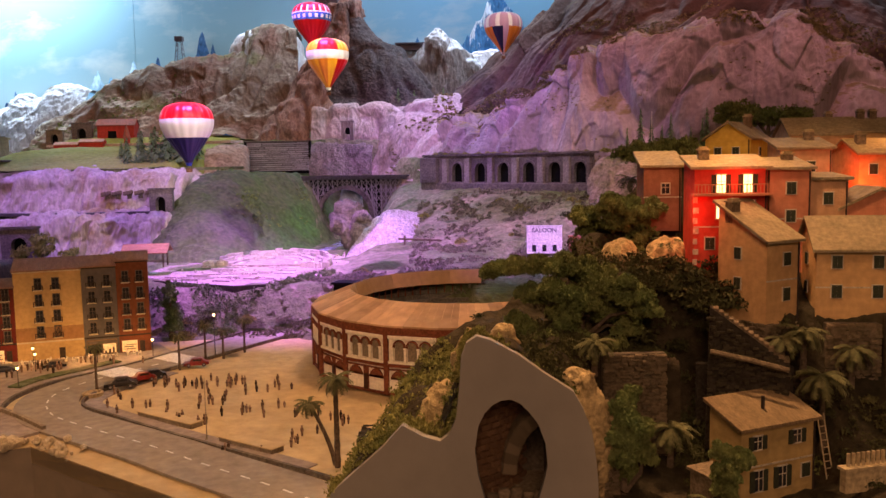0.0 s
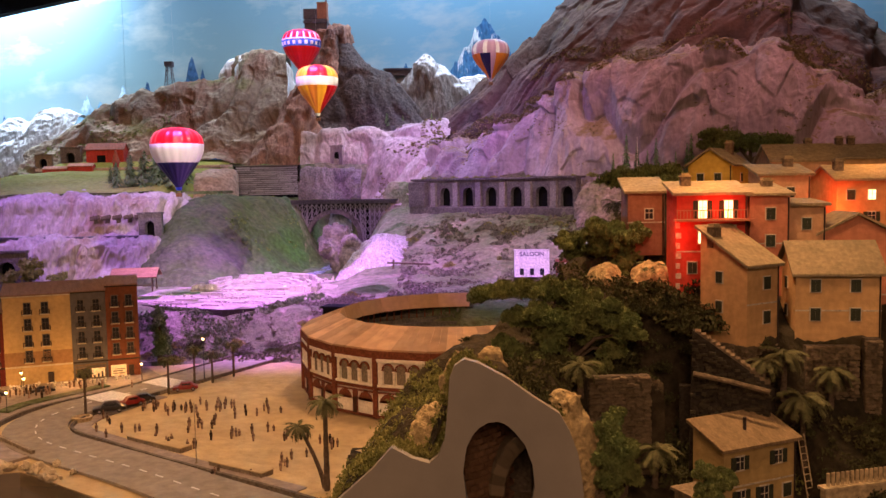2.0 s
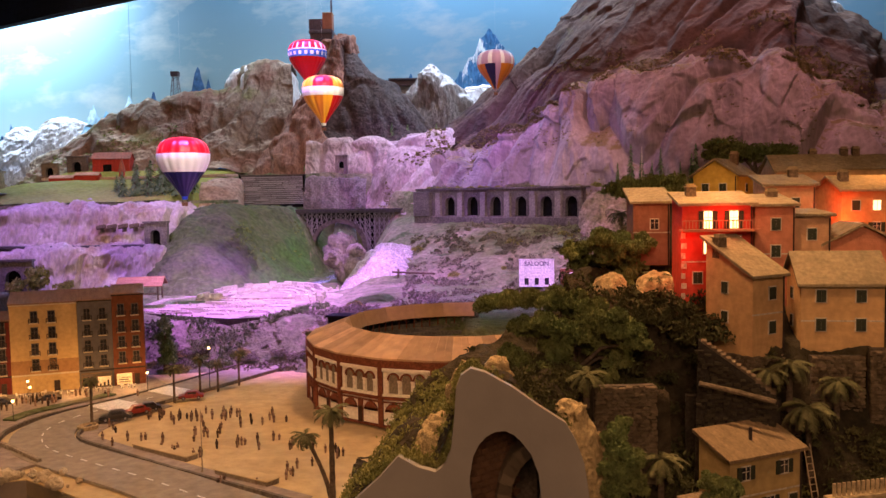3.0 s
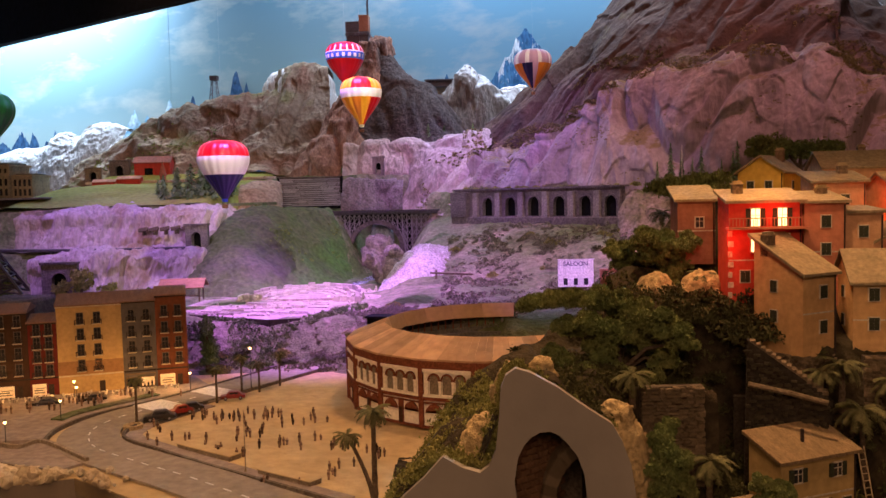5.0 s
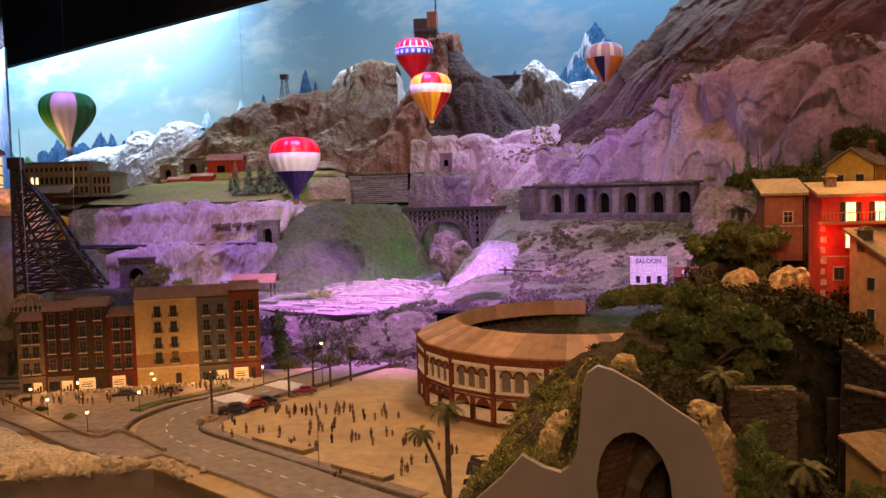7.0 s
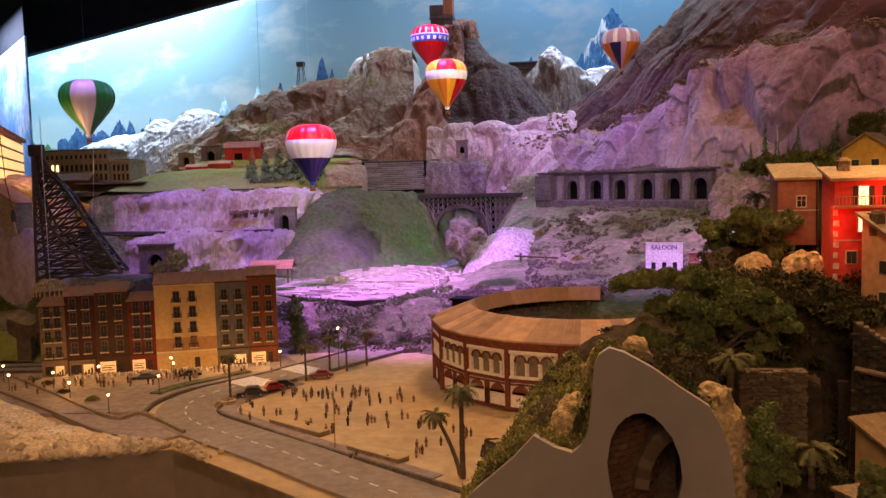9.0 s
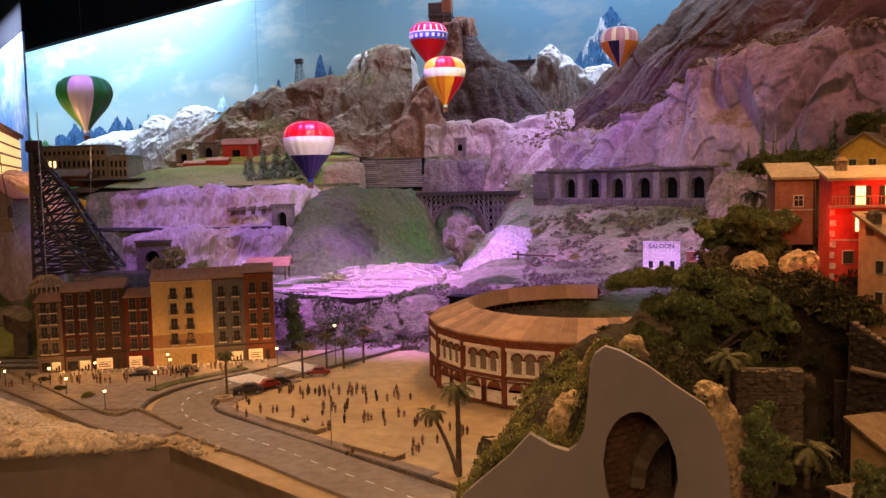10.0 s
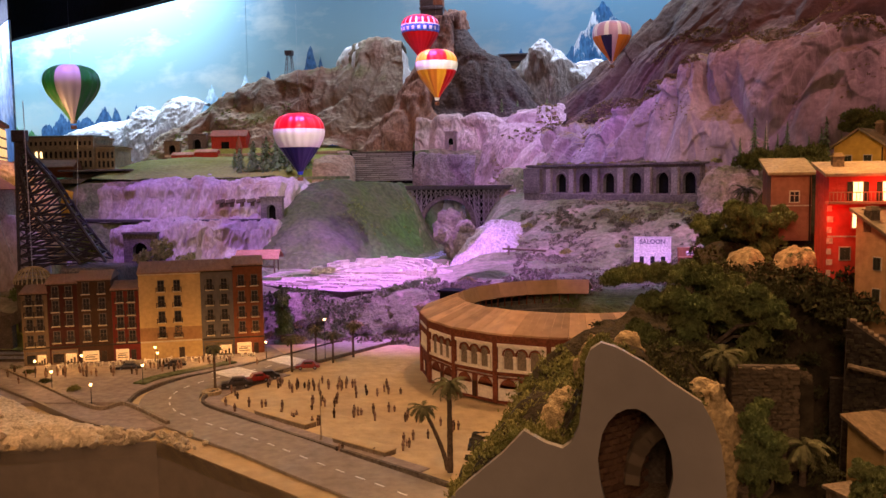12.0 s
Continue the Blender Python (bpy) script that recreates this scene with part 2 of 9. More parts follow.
M = {
    "rock_pale": paint("pale_plaster_rock", (0.44, 0.36, 0.36), (0.31, 0.25, 0.25), 16, 0.85, 0.5, grain=0.2, stretch=(1, 1, 0.4), stains=[((0.25, 0.165, 0.12), 4.5, 0.52, 0.64), ((0.19, 0.16, 0.08), 3.2, 0.62, 0.70)]),
    "rock_cliff": paint("rose_cliff_rock", (0.37, 0.29, 0.285), (0.28, 0.215, 0.215), 10, 0.88, 0.35, grain=0.14, stretch=(1, 1, 0.3), c3=(0.19, 0.14, 0.065), flat=(1.05, 1.3), stains=[((0.19, 0.15, 0.155), 3.6, 0.50, 0.64), ((0.46, 0.38, 0.35), 8.0, 0.60, 0.70)]),
    "rock_rose": paint("pale_rose_rock", (0.46, 0.36, 0.34), (0.36, 0.275, 0.26), 12, 0.88, 0.6, grain=0.2, stretch=(1, 1, 0.45), stains=[((0.20, 0.15, 0.12), 5.0, 0.54, 0.66)]),
    "rock_brown": paint("grey_brown_rock", (0.20, 0.148, 0.108), (0.15, 0.110, 0.082), 7, 0.9, 0.3, grain=0.2, c3=(0.33, 0.27, 0.20), flat=(1.12, 1.40), stains=[((0.17, 0.095, 0.068), 2.6, 0.50, 0.60), ((0.14, 0.13, 0.065), 3.4, 0.56, 0.66)]),
    "rock_red": paint("red_butte_rock", (0.28, 0.155, 0.115), (0.20, 0.115, 0.09), 14, 0.9, 0.6, stretch=(1, 1, 0.5), stains=[((0.08, 0.05, 0.045), 6, 0.55, 0.68)]),
    "rock_dark": paint("dark_slate_rock", (0.095, 0.074, 0.070), (0.062, 0.049, 0.048), 9, 0.9, 0.8),
    "snow": paint("painted_snow_rock", (0.50, 0.49, 0.49), (0.25, 0.23, 0.22), 13, 0.8, 0.7, grain=0.14, stretch=(1, 1, 0.4), c3=(0.78, 0.79, 0.81), flat=(0.98, 1.2), stains=[((0.20, 0.17, 0.15), 9, 0.60, 0.72)]),
    "snow_cap": paint("frosted_pale_rock", (0.48, 0.46, 0.44), (0.32, 0.29, 0.26), 13, 0.85, 0.6, grain=0.16, stretch=(1, 1, 0.3), c3=(0.72, 0.72, 0.72), flat=(0.9, 1.2)),
    "snow_thin": paint("frosted_grey_rock", (0.17, 0.14, 0.125), (0.11, 0.09, 0.082), 9, 0.85, 0.7, stretch=(1, 1, 0.4), c3=(0.46, 0.46, 0.46), flat=(0.95, 1.25), stains=[((0.55, 0.55, 0.56), 8, 0.56, 0.68)]),
    "dry_grass": paint("dry_olive_grass", (0.22, 0.165, 0.075), (0.13, 0.11, 0.048), 9, 0.95, 0.0, grain=0.5),
    "rock_ochre": paint("ochre_weathered_rock", (0.54, 0.40, 0.19), (0.32, 0.23, 0.11), 28, 0.9, 0.8),
    "hedge_leaf": paint("olive_hedge_foliage", (0.13, 0.17, 0.065), (0.07, 0.098, 0.04), 16, 0.9, 0.0, grain=0.5),
    "scrub_leaf": paint("grey_green_scrub", (0.20, 0.185, 0.12), (0.12, 0.12, 0.075), 20, 0.9, 0.0, grain=0.5),
    "grass_hill": paint("grassy_scatter", (0.070, 0.092, 0.033), (0.092, 0.094, 0.052), 9, 0.95, 0.5, grain=0.3, stains=[((0.095, 0.083, 0.066), 4, 0.50, 0.66), ((0.060, 0.062, 0.040), 9, 0.54, 0.70), ((0.06, 0.14, 0.03), 2.2, 0.50, 0.70)]),
    "meadow": paint("meadow_flock", (0.20, 0.215, 0.042), (0.235, 0.225, 0.058), 8, 0.95, 0.3, grain=0.2),
    "mountain_top": paint("brown_mountain_rock", (0.105, 0.062, 0.048), (0.080, 0.049, 0.040), 6, 0.9, 0.25, grain=0.12, c3=(0.15, 0.092, 0.066), flat=(1.15, 1.4), stains=[((0.055, 0.038, 0.034), 3.0, 0.50, 0.64), ((0.115, 0.085, 0.04), 4.0, 0.60, 0.70)]),
    "scrub": paint("scrub_ground", (0.24, 0.20, 0.14), (0.17, 0.155, 0.095), 9, 0.95, 0.6, grain=0.3, stains=[((0.105, 0.125, 0.052), 3.0, 0.40, 0.58), ((0.34, 0.25, 0.185), 4.5, 0.58, 0.70), ((0.075, 0.095, 0.04), 11.0, 0.56, 0.66)]),
    "earth": paint("dark_mossy_earth", (0.045, 0.034, 0.019), (0.026, 0.022, 0.012), 14, 0.95, 0.6),
    "sand": paint("plaza_sand", (0.52, 0.385, 0.195), (0.43, 0.315, 0.16), 6, 0.95, 0.25, grain=0.12),
    "asphalt": paint("model_asphalt", (0.29, 0.243, 0.185), (0.24, 0.20, 0.152), 8, 0.9, 0.15, grain=0.15),
    "paving": paint("grey_paving", (0.31, 0.25, 0.205), (0.25, 0.20, 0.165), 10, 0.9, 0.2, grain=0.2),
    "kerb": paint("kerb_stone", (0.16, 0.13, 0.095), (0.11, 0.09, 0.068), 30, 0.9, 0.3),
    "white_line": paint("road_marking", (0.75, 0.72, 0.66), (0.6, 0.57, 0.5), 60, 0.8, 0.1),
    "fascia": paint("taupe_fascia_board", (0.30, 0.265, 0.215), (0.27, 0.24, 0.195), 5, 0.6, 0.03, grain=0.05),
    "board": paint("brown_edge_board", (0.20, 0.155, 0.11), (0.17, 0.13, 0.09), 5, 0.6, 0.05, grain=0.1),
    "black": paint("black_ceiling_cloth", (0.007, 0.007, 0.010), (0.005, 0.005, 0.007), 5, 0.9, 0.1),
    "hall": paint("dark_hall_wall", (0.06, 0.055, 0.05), (0.05, 0.045, 0.04), 3, 0.9, 0.1),
    "stone": paint("rough_field_stone", (0.24, 0.18, 0.11), (0.155, 0.115, 0.07), 40, 0.9, 0.6, vary=0.3),
    # near-black stone; at the stair wall and vault it paints a dark void
    "dark_stone": paint("near_black_stone", (0.05, 0.04, 0.028), (0.03, 0.025, 0.018), 40, 0.95, 0.6),
    # field stone again, darkened for the void below the steps
    "stair_shade_stone": paint("stair_shade_stone", (0.085, 0.068, 0.042), (0.05, 0.042, 0.026), 40, 0.9, 0.6, vary=0.3),
    "mortar": paint("dark_mortar", (0.12, 0.095, 0.065), (0.09, 0.07, 0.05), 30, 0.95, 0.4),
    "rubble": paint("cream_rubble", (0.62, 0.51, 0.34), (0.47, 0.37, 0.23), 25, 0.92, 0.5, vary=0.15),
    "foliage": paint("dark_green_foliage", (0.098, 0.130, 0.042), (0.170, 0.172, 0.055), 14, 0.9, 0.0, grain=0.5),
    # dark leaves of the slope; under the pine also its painted shade
    "foliage_deep": paint("deep_green_and_shade_foliage", (0.042, 0.045, 0.018), (0.075, 0.068, 0.026), 14, 0.9, 0.0, grain=0.5),
    "pier_stone": paint("pale_violet_masonry", (0.27, 0.225, 0.22), (0.19, 0.16, 0.16), 22, 0.9, 0.4),
    "course_stone": paint("violet_grey_courses", (0.46, 0.43, 0.48), (0.30, 0.28, 0.32), 30, 0.9, 0.4, vary=0.3),
    "rock_grey": paint("grey_hewn_rock", (0.25, 0.205, 0.20), (0.15, 0.125, 0.125), 18, 0.9, 0.7),
    "foliage_olive": paint("olive_foliage", (0.24, 0.22, 0.065), (0.14, 0.15, 0.045), 14, 0.9, 0.0, grain=0.5),
    "conifer": paint("conifer_needles", (0.10, 0.165, 0.065), (0.14, 0.18, 0.085), 30, 0.9, 0.0, grain=0.5),
    "bark": paint("brown_bark", (0.14, 0.10, 0.065), (0.08, 0.06, 0.04), 60, 0.95, 0.7),
    "palm_leaf": paint("palm_frond_green", (0.078, 0.082, 0.034), (0.12, 0.108, 0.048), 30, 0.85, 0.0, vary=0.2),
    # near-black; in arches, tunnel mouths and behind the bridge it paints shade
    "dark": paint("near_black", (0.006, 0.0055, 0.006), (0.004, 0.004, 0.004), 10, 0.95, 0.0),
    "iron": paint("dark_iron", (0.075, 0.06, 0.075), (0.05, 0.042, 0.05), 30, 0.6, 0.2, metal=0.3),
    "granite": paint("grey_violet_masonry", (0.165, 0.135, 0.13), (0.10, 0.083, 0.085), 22, 0.9, 0.5),
    "wire": paint("grey_steel_wire", (0.4, 0.4, 0.42), (0.3, 0.3, 0.32), 50, 0.4, 0.0, metal=0.6),
}


# ---------------------------------------------------------------- building helpers
def part(name, bm, material, parent=None, label="", smooth=False):
    me = bpy.data.meshes.new(name)
    bm.to_mesh(me)
    bm.free()
    if smooth:
        me.polygons.foreach_set("use_smooth", [True] * len(me.polygons))
    for mm in material if isinstance(material, (list, tuple)) else [material]:
        me.materials.append(mm)
    ob = new(name, me)
    ob.parent = parent
    if label:
        ob["label"] = label
    return ob


def mesh_of(name, verts, faces, material, parent=None, label="", smooth=True):
    me = bpy.data.meshes.new(name)
    me.from_pydata(verts, [], faces)
    if smooth:
        me.polygons.foreach_set("use_smooth", [True] * len(me.polygons))
    me.materials.append(material)
    ob = new(name, me)
    ob.parent = parent
    if label:
        ob["label"] = label
    return ob


def thing(name, m, label, category, group="", kind=""):
    ob = new(name)
    ob.empty_display_size = 0.02
    ob.matrix_world = m
    return tagged(ob, label, category, group, kind)


def box(bm, x0, y0, z0, x1, y1, z1, bevel=0.0, m=None):
    r = bmesh.ops.create_cube(bm, size=1.0)
    vs = r["verts"]
    bmesh.ops.transform(bm, matrix=Matrix.LocRotScale(((x0 + x1) / 2, (y0 + y1) / 2, (z0 + z1) / 2), None, (x1 - x0, y1 - y0, z1 - z0)), verts=vs)
    if m:
        bmesh.ops.transform(bm, matrix=m, verts=vs)
    if bevel:
        es = list({e for v in vs for e in v.link_edges})
        bmesh.ops.bevel(bm, geom=es, offset=bevel, segments=1, affect="EDGES", profile=0.5)
    return bm


def boxes(*bs, bevel=0.0):
    bm = bmesh.new()
    for b in bs:
        box(bm, *b, bevel=bevel)
    return bm


def prism(bm, outline, z0, z1, m=None):
    """Extrudes a plan outline (x, y), given counter-clockwise, from z0 to z1."""
    lo = [bm.verts.new((x, y, z0)) for x, y in outline]
    hi = [bm.verts.new((x, y, z1)) for x, y in outline]
    n = len(outline)
    bm.faces.new(lo[::-1])
    bm.faces.new(hi)
    for i in range(n):
        bm.faces.new((lo[i], lo[(i + 1) % n], hi[(i + 1) % n], hi[i]))
    if m:
        bmesh.ops.transform(bm, matrix=m, verts=lo + hi)
    return bm


def tube(bm, path, radii, sides=8, cap=True):
    """A tube along a list of points with a radius at each."""
    rings = []
    for i, p in enumerate(path):
        p = Vector(p)
        d = (Vector(path[min(i + 1, len(path) - 1)]) - Vector(path[max(i - 1, 0)])).normalized()
        q = d.to_track_quat("Z", "Y")
        r = radii[i] if isinstance(radii, (list, tuple)) else radii
        rings.append([bm.verts.new(p + q @ Vector((math.cos(a) * r, math.sin(a) * r, 0))) for a in [2 * math.pi * k / sides for k in range(sides)]])
    for a, b in zip(rings, rings[1:]):
        for k in range(sides):
            bm.faces.new((a[k], a[(k + 1) % sides], b[(k + 1) % sides], b[k]))
    if cap:
        bm.faces.new(rings[0][::-1])
        bm.faces.new(rings[-1])
    return bm


def lathe(bm, profile, sides=24, m=None, lobes=0, depth=0.0):
    """Turns (radius, z) pairs round z; lobes: bulging gores."""
    rings = []
    for r, z in profile:
        ring = []
        for k in range(sides):
            a = 2 * math.pi * k / sides
            rr = r * (1 - depth * (1 - abs(math.sin(lobes * a / 2))) if lobes else 1)
            ring.append(bm.verts.new((rr * math.cos(a), rr * math.sin(a), z)))
        rings.append(ring)
    for a, b in zip(rings, rings[1:]):
        for k in range(sides):
            bm.faces.new((a[k], a[(k + 1) % sides], b[(k + 1) % sides], b[k]))
    if profile[0][0] > 1e-5:
        bm.faces.new(rings[0][::-1])
    if profile[-1][0] > 1e-5:
        bm.faces.new(rings[-1])
    if m:
        bmesh.ops.transform(bm, matrix=m, verts=[v for r in rings for v in r])
    return bm


def spline(pts, n):
    """n points at even steps along a smooth line through pts."""
    P = np.array(pts, float)
    k = len(P)
    out = []
    for s in np.linspace(0, k - 1, n):
        i = min(int(s), k - 2)
        u = s - i
        p0, p1, p2, p3 = P[max(i - 1, 0)], P[i], P[i + 1], P[min(i + 2, k - 1)]
        out.append(0.5 * (2 * p1 + (p2 - p0) * u + (2 * p0 - 5 * p1 + 4 * p2 - p3) * u * u + (3 * p1 - p0 - 3 * p2 + p3) * u ** 3))
    return np.array(out)


def crag(p, freq, seed, flute, mix=(1.1, 0.75, 0.33, 0.35, 0.10), shear=0.0, fold=0.0):
    """Fractured rock relief: broad folds, blocky breaks along cell edges, sharp ribs and fine grit."""
    q = Vector((p[0] * freq + seed, p[1] * freq, (p[2] - shear * p[0]) * freq * flute))
    broad = noise.noise(q * 0.55 + Vector((7.3, 1.1, 4.2)))
    warp = Vector((noise.noise(q * 1.5), noise.noise(q * 1.5 + Vector((5, 5, 5))), noise.noise(q * 1.5 + Vector((9, 2, 7))))) * 0.45
    d1, c1 = noise.voronoi(q * 1.1 + warp)
    d2, c2 = noise.voronoi(q * 2.9 + warp * 1.5)
    block = noise.cell(c1[0] * 37.7) * 0.5 + min(1.0, (d1[1] - d1[0]) * 2.2) * 0.35
    chip = noise.cell(c2[0] * 37.7) * 0.5 + min(1.0, (d2[1] - d2[0]) * 2.2) * 0.35
    rib = 1 - 2 * abs(noise.noise(Vector((q.x * 1.9 + 3.0, q.y * 1.9, q.z * 0.8))))
    b = noise.fractal(q * 6.0, 0.8, 2.1, 4)
    return mix[0] * broad + mix[1] * block + mix[2] * chip + mix[3] * rib + mix[4] * b - 0.4 + (fold * (0.5 - 2 * abs(noise.noise(Vector((q.x * 0.9 + 1.5, q.y * 0.9, q.z * 0.35)) + warp * 0.6))) if fold else 0.0)


def fissured(p, freq, seed, flute, down=(0.0, 0.0, 1.0), weights=(1.0, 0.8, 0.5, 0.16), chips=0.0):
    """Weathered rock: buttresses and sharp-cut clefts drawn out along one direction, ribs and grit."""
    d = Vector(down).normalized()
    q = Vector(p) * freq
    q = q - d * (q.dot(d) * (1 - flute)) + Vector((seed, seed * 0.7, 0))
    w = Vector((noise.noise(q * 0.8), noise.noise(q * 0.8 + Vector((5, 5, 5))), noise.noise(q * 0.8 + Vector((9, 2, 7))))) * 0.55
    broad = 1 - 2.6 * abs(noise.noise(q * 0.45 + w * 0.5))
    cleft = min(1.0, 3.2 * abs(noise.noise(q * 1.25 + w))) - 0.6
    rib = noise.ridged_multi_fractal(q * 2.3 + w, 0.9, 2.1, 4, 1.0, 2.0) * 0.5 - 0.6
    grit = noise.fractal(Vector(p) * freq * 5.5, 0.8, 2.1, 4)
    if chips:  # angular broken faces
        c = Vector((q.x, q.y, q.z * 1.5)) * 3.0 + w * 1.2
        cells = noise.voronoi(c)[1]
        bits = noise.voronoi(c * 2.4)[1]
        tilt = (c - cells[0]).dot(Vector((noise.cell(cells[0] * 37.7) - 0.5, noise.cell(cells[0] * 71.3) - 0.5, noise.cell(cells[0] * 53.9) - 0.5)))
        grit += chips * (noise.cell(cells[0] * 37.7) - 0.5 + 1.3 * tilt + 0.4 * (noise.cell(bits[0] * 37.7) - 0.5)) / max(weights[3], 0.01)
    return weights[0] * broad + weights[1] * cleft + weights[2] * rib + weights[3] * grit


def relief(grid, amp, freq, seed, flute, form=None, **kw):
    """Pushes a grid of points out along its normals by rock relief."""
    nu, nv = grid.shape[:2]
    du, dv = np.gradient(grid, axis=0), np.gradient(grid, axis=1)
    nrm = np.cross(dv, du)
    nrm /= np.linalg.norm(nrm, axis=2, keepdims=True) + 1e-9
    form = form or crag
    d = np.array([[form(grid[i, j], freq, seed, flute, **kw) for j in range(nv)] for i in range(nu)])
    return grid + nrm * (d * amp)[:, :, None]


SHEETS = {}


def sheet(name, lines, nu, nv, amp, freq, seed, material, label, category="rock face", flute=0.6, kind="structure", **kw):
    """A rock or ground sheet lofted through a few lines, with relief."""
    L = np.array([spline(l, nv) for l in lines])
    G = np.array([spline(L[:, j], nu) for j in range(nv)]).transpose(1, 0, 2)
    G = relief(G, amp, freq, seed, flute, **kw)
    faces = [(i * nv + j, i * nv + j + 1, (i + 1) * nv + j + 1, (i + 1) * nv + j) for i in range(nu - 1) for j in range(nv - 1)]
    ob = mesh_of(name, G.reshape(-1, 3).tolist(), faces, material)
    SHEETS[name] = G
    return tagged(ob, label, category, kind=kind)


def mount(name, rings, nu, nv, amp, freq, seed, material, label, category="rock", flute=0.6, kind="structure", parent=None, **kw):
    """A rock lofted through rings (cx, cy, z, rx, ry), with relief and a closed top."""
    R = spline(rings, nu)
    a = np.linspace(0, 2 * math.pi, nv + 1)[:-1]
    G = np.array([[(cx + rx * math.cos(t), cy + ry * math.sin(t), z) for t in a] for cx, cy, z, rx, ry in R])
    G = np.concatenate([G, G[:, :1]], axis=1)
    G = relief(G, amp, freq, seed, flute, **kw)[:, :-1]
    vs = G.reshape(-1, 3).tolist()
    faces = [(i * nv + j, i * nv + (j + 1) % nv, (i + 1) * nv + (j + 1) % nv, (i + 1) * nv + j) for i in range(nu - 1) for j in range(nv)]
    faces.append([(nu - 1) * nv + j for j in range(nv)])
    ob = mesh_of(name, vs, faces, material, parent)
    if parent is None:
        tagged(ob, label, category, kind=kind)
    return ob


def ss(a, b, x):
    t = np.clip((np.asarray(x, float) - a) / (b - a), 0, 1)
    return t * t * (3 - 2 * t)


def field(name, x0, x1, y0, y1, step, height, amp, freq, seed, material, label, category="ground"):
    """A ground sheet z = height(x, y) with fine unevenness."""
    xs, ys = np.arange(x0, x1 + step / 2, step), np.arange(y0, y1 + step / 2, step)
    Xg, Yg = np.meshgrid(xs, ys)
    Z = height(Xg, Yg)
    nx, ny = len(xs), len(ys)
    vs = [(Xg[j, i], Yg[j, i], Z[j, i] + amp * noise.fractal(Vector((Xg[j, i] * freq + seed, Yg[j, i] * freq, 0)), 0.9, 2.0, 5)) for j in range(ny) for i in range(nx)]
    faces = [(j * nx + i, j * nx + i + 1, (j + 1) * nx + i + 1, (j + 1) * nx + i) for j in range(ny - 1) for i in range(nx - 1)]
    ob = mesh_of(name, vs, faces, material)
    return tagged(ob, label, category, kind="structure")


def ribbon(name, path, half, z, material, label, category, thick=0.004, n=60, kind="structure", parent=None):
    """A flat strip with thickness along a plan path."""
    C = spline(path, n)
    d = np.gradient(C, axis=0)
    d /= np.linalg.norm(d, axis=1, keepdims=True)
    nrm = np.stack([-d[:, 1], d[:, 0]], 1)
    bm = bmesh.new()
    rows = []
    for c, q in zip(C, nrm):
        a, b = c + q * half, c - q * half
        rows.append([bm.verts.new((a[0], a[1], z)), bm.verts.new((b[0], b[1], z)), bm.verts.new((b[0], b[1], z - thick)), bm.verts.new((a[0], a[1], z - thick))])
    for r, s in zip(rows, rows[1:]):
        for k in range(4):
            bm.faces.new((r[k], s[k], s[(k + 1) % 4], r[(k + 1) % 4]))
    bm.faces.new(rows[0])
    bm.faces.new(rows[-1][::-1])
    bmesh.ops.recalc_face_normals(bm, faces=bm.faces[:])
    ob = part(name, bm, material, parent)
    if parent is None:
        tagged(ob, label, category, kind=kind)
    return ob


def tufts(bm, blobs, n, size, rng, flat=0.25, shell=0.35):
    """Foliage: n small bent leaves scattered through the outer part of ellipsoids (x, y, z, rx, ry, rz)."""
    w = np.array([b[3] * b[4] + b[3] * b[5] + b[4] * b[5] for b in blobs])
    counts = np.maximum(1, (n * w / w.sum()).astype(int))
    for (x, y, z, rx, ry, rz), c in zip(blobs, counts):
        for _ in range(c):
            d = Vector((rng.gauss(0, 1), rng.gauss(0, 1), rng.gauss(0, 1))).normalized()
            if d.z < -0.55:
                d.z *= 0.3
            k = 1 - shell * rng.random() ** 1.6 + 0.06 * rng.gauss(0, 1)
            p = Vector((x + d.x * rx * k, y + d.y * ry * k, z + d.z * rz * k))
            q = Euler((rng.uniform(0, 6.3), rng.uniform(0, 6.3), rng.uniform(0, 6.3))).to_matrix()
            s = size * rng.uniform(0.6, 1.5)
            a, b, c2, e = (bm.verts.new(p + q @ Vector(v)) for v in ((-s, 0, 0), (0, -s * 0.5, flat * s), (s, 0, 0), (0, s * 0.5, flat * s)))
            bm.faces.new((a, b, c2, e))
    return bm


# ---------------------------------------------------------------- hall: backdrop, pelmet, floor, closing walls
BX, BY, BA = 0.25, 4.33, math.degrees(math.atan2(-0.827, 2.0))  # a point of the painted wall and its direction in plan
WALL = pose(BX, BY, 0, 0, 0, BA)  # x along the wall, -y towards the visitor


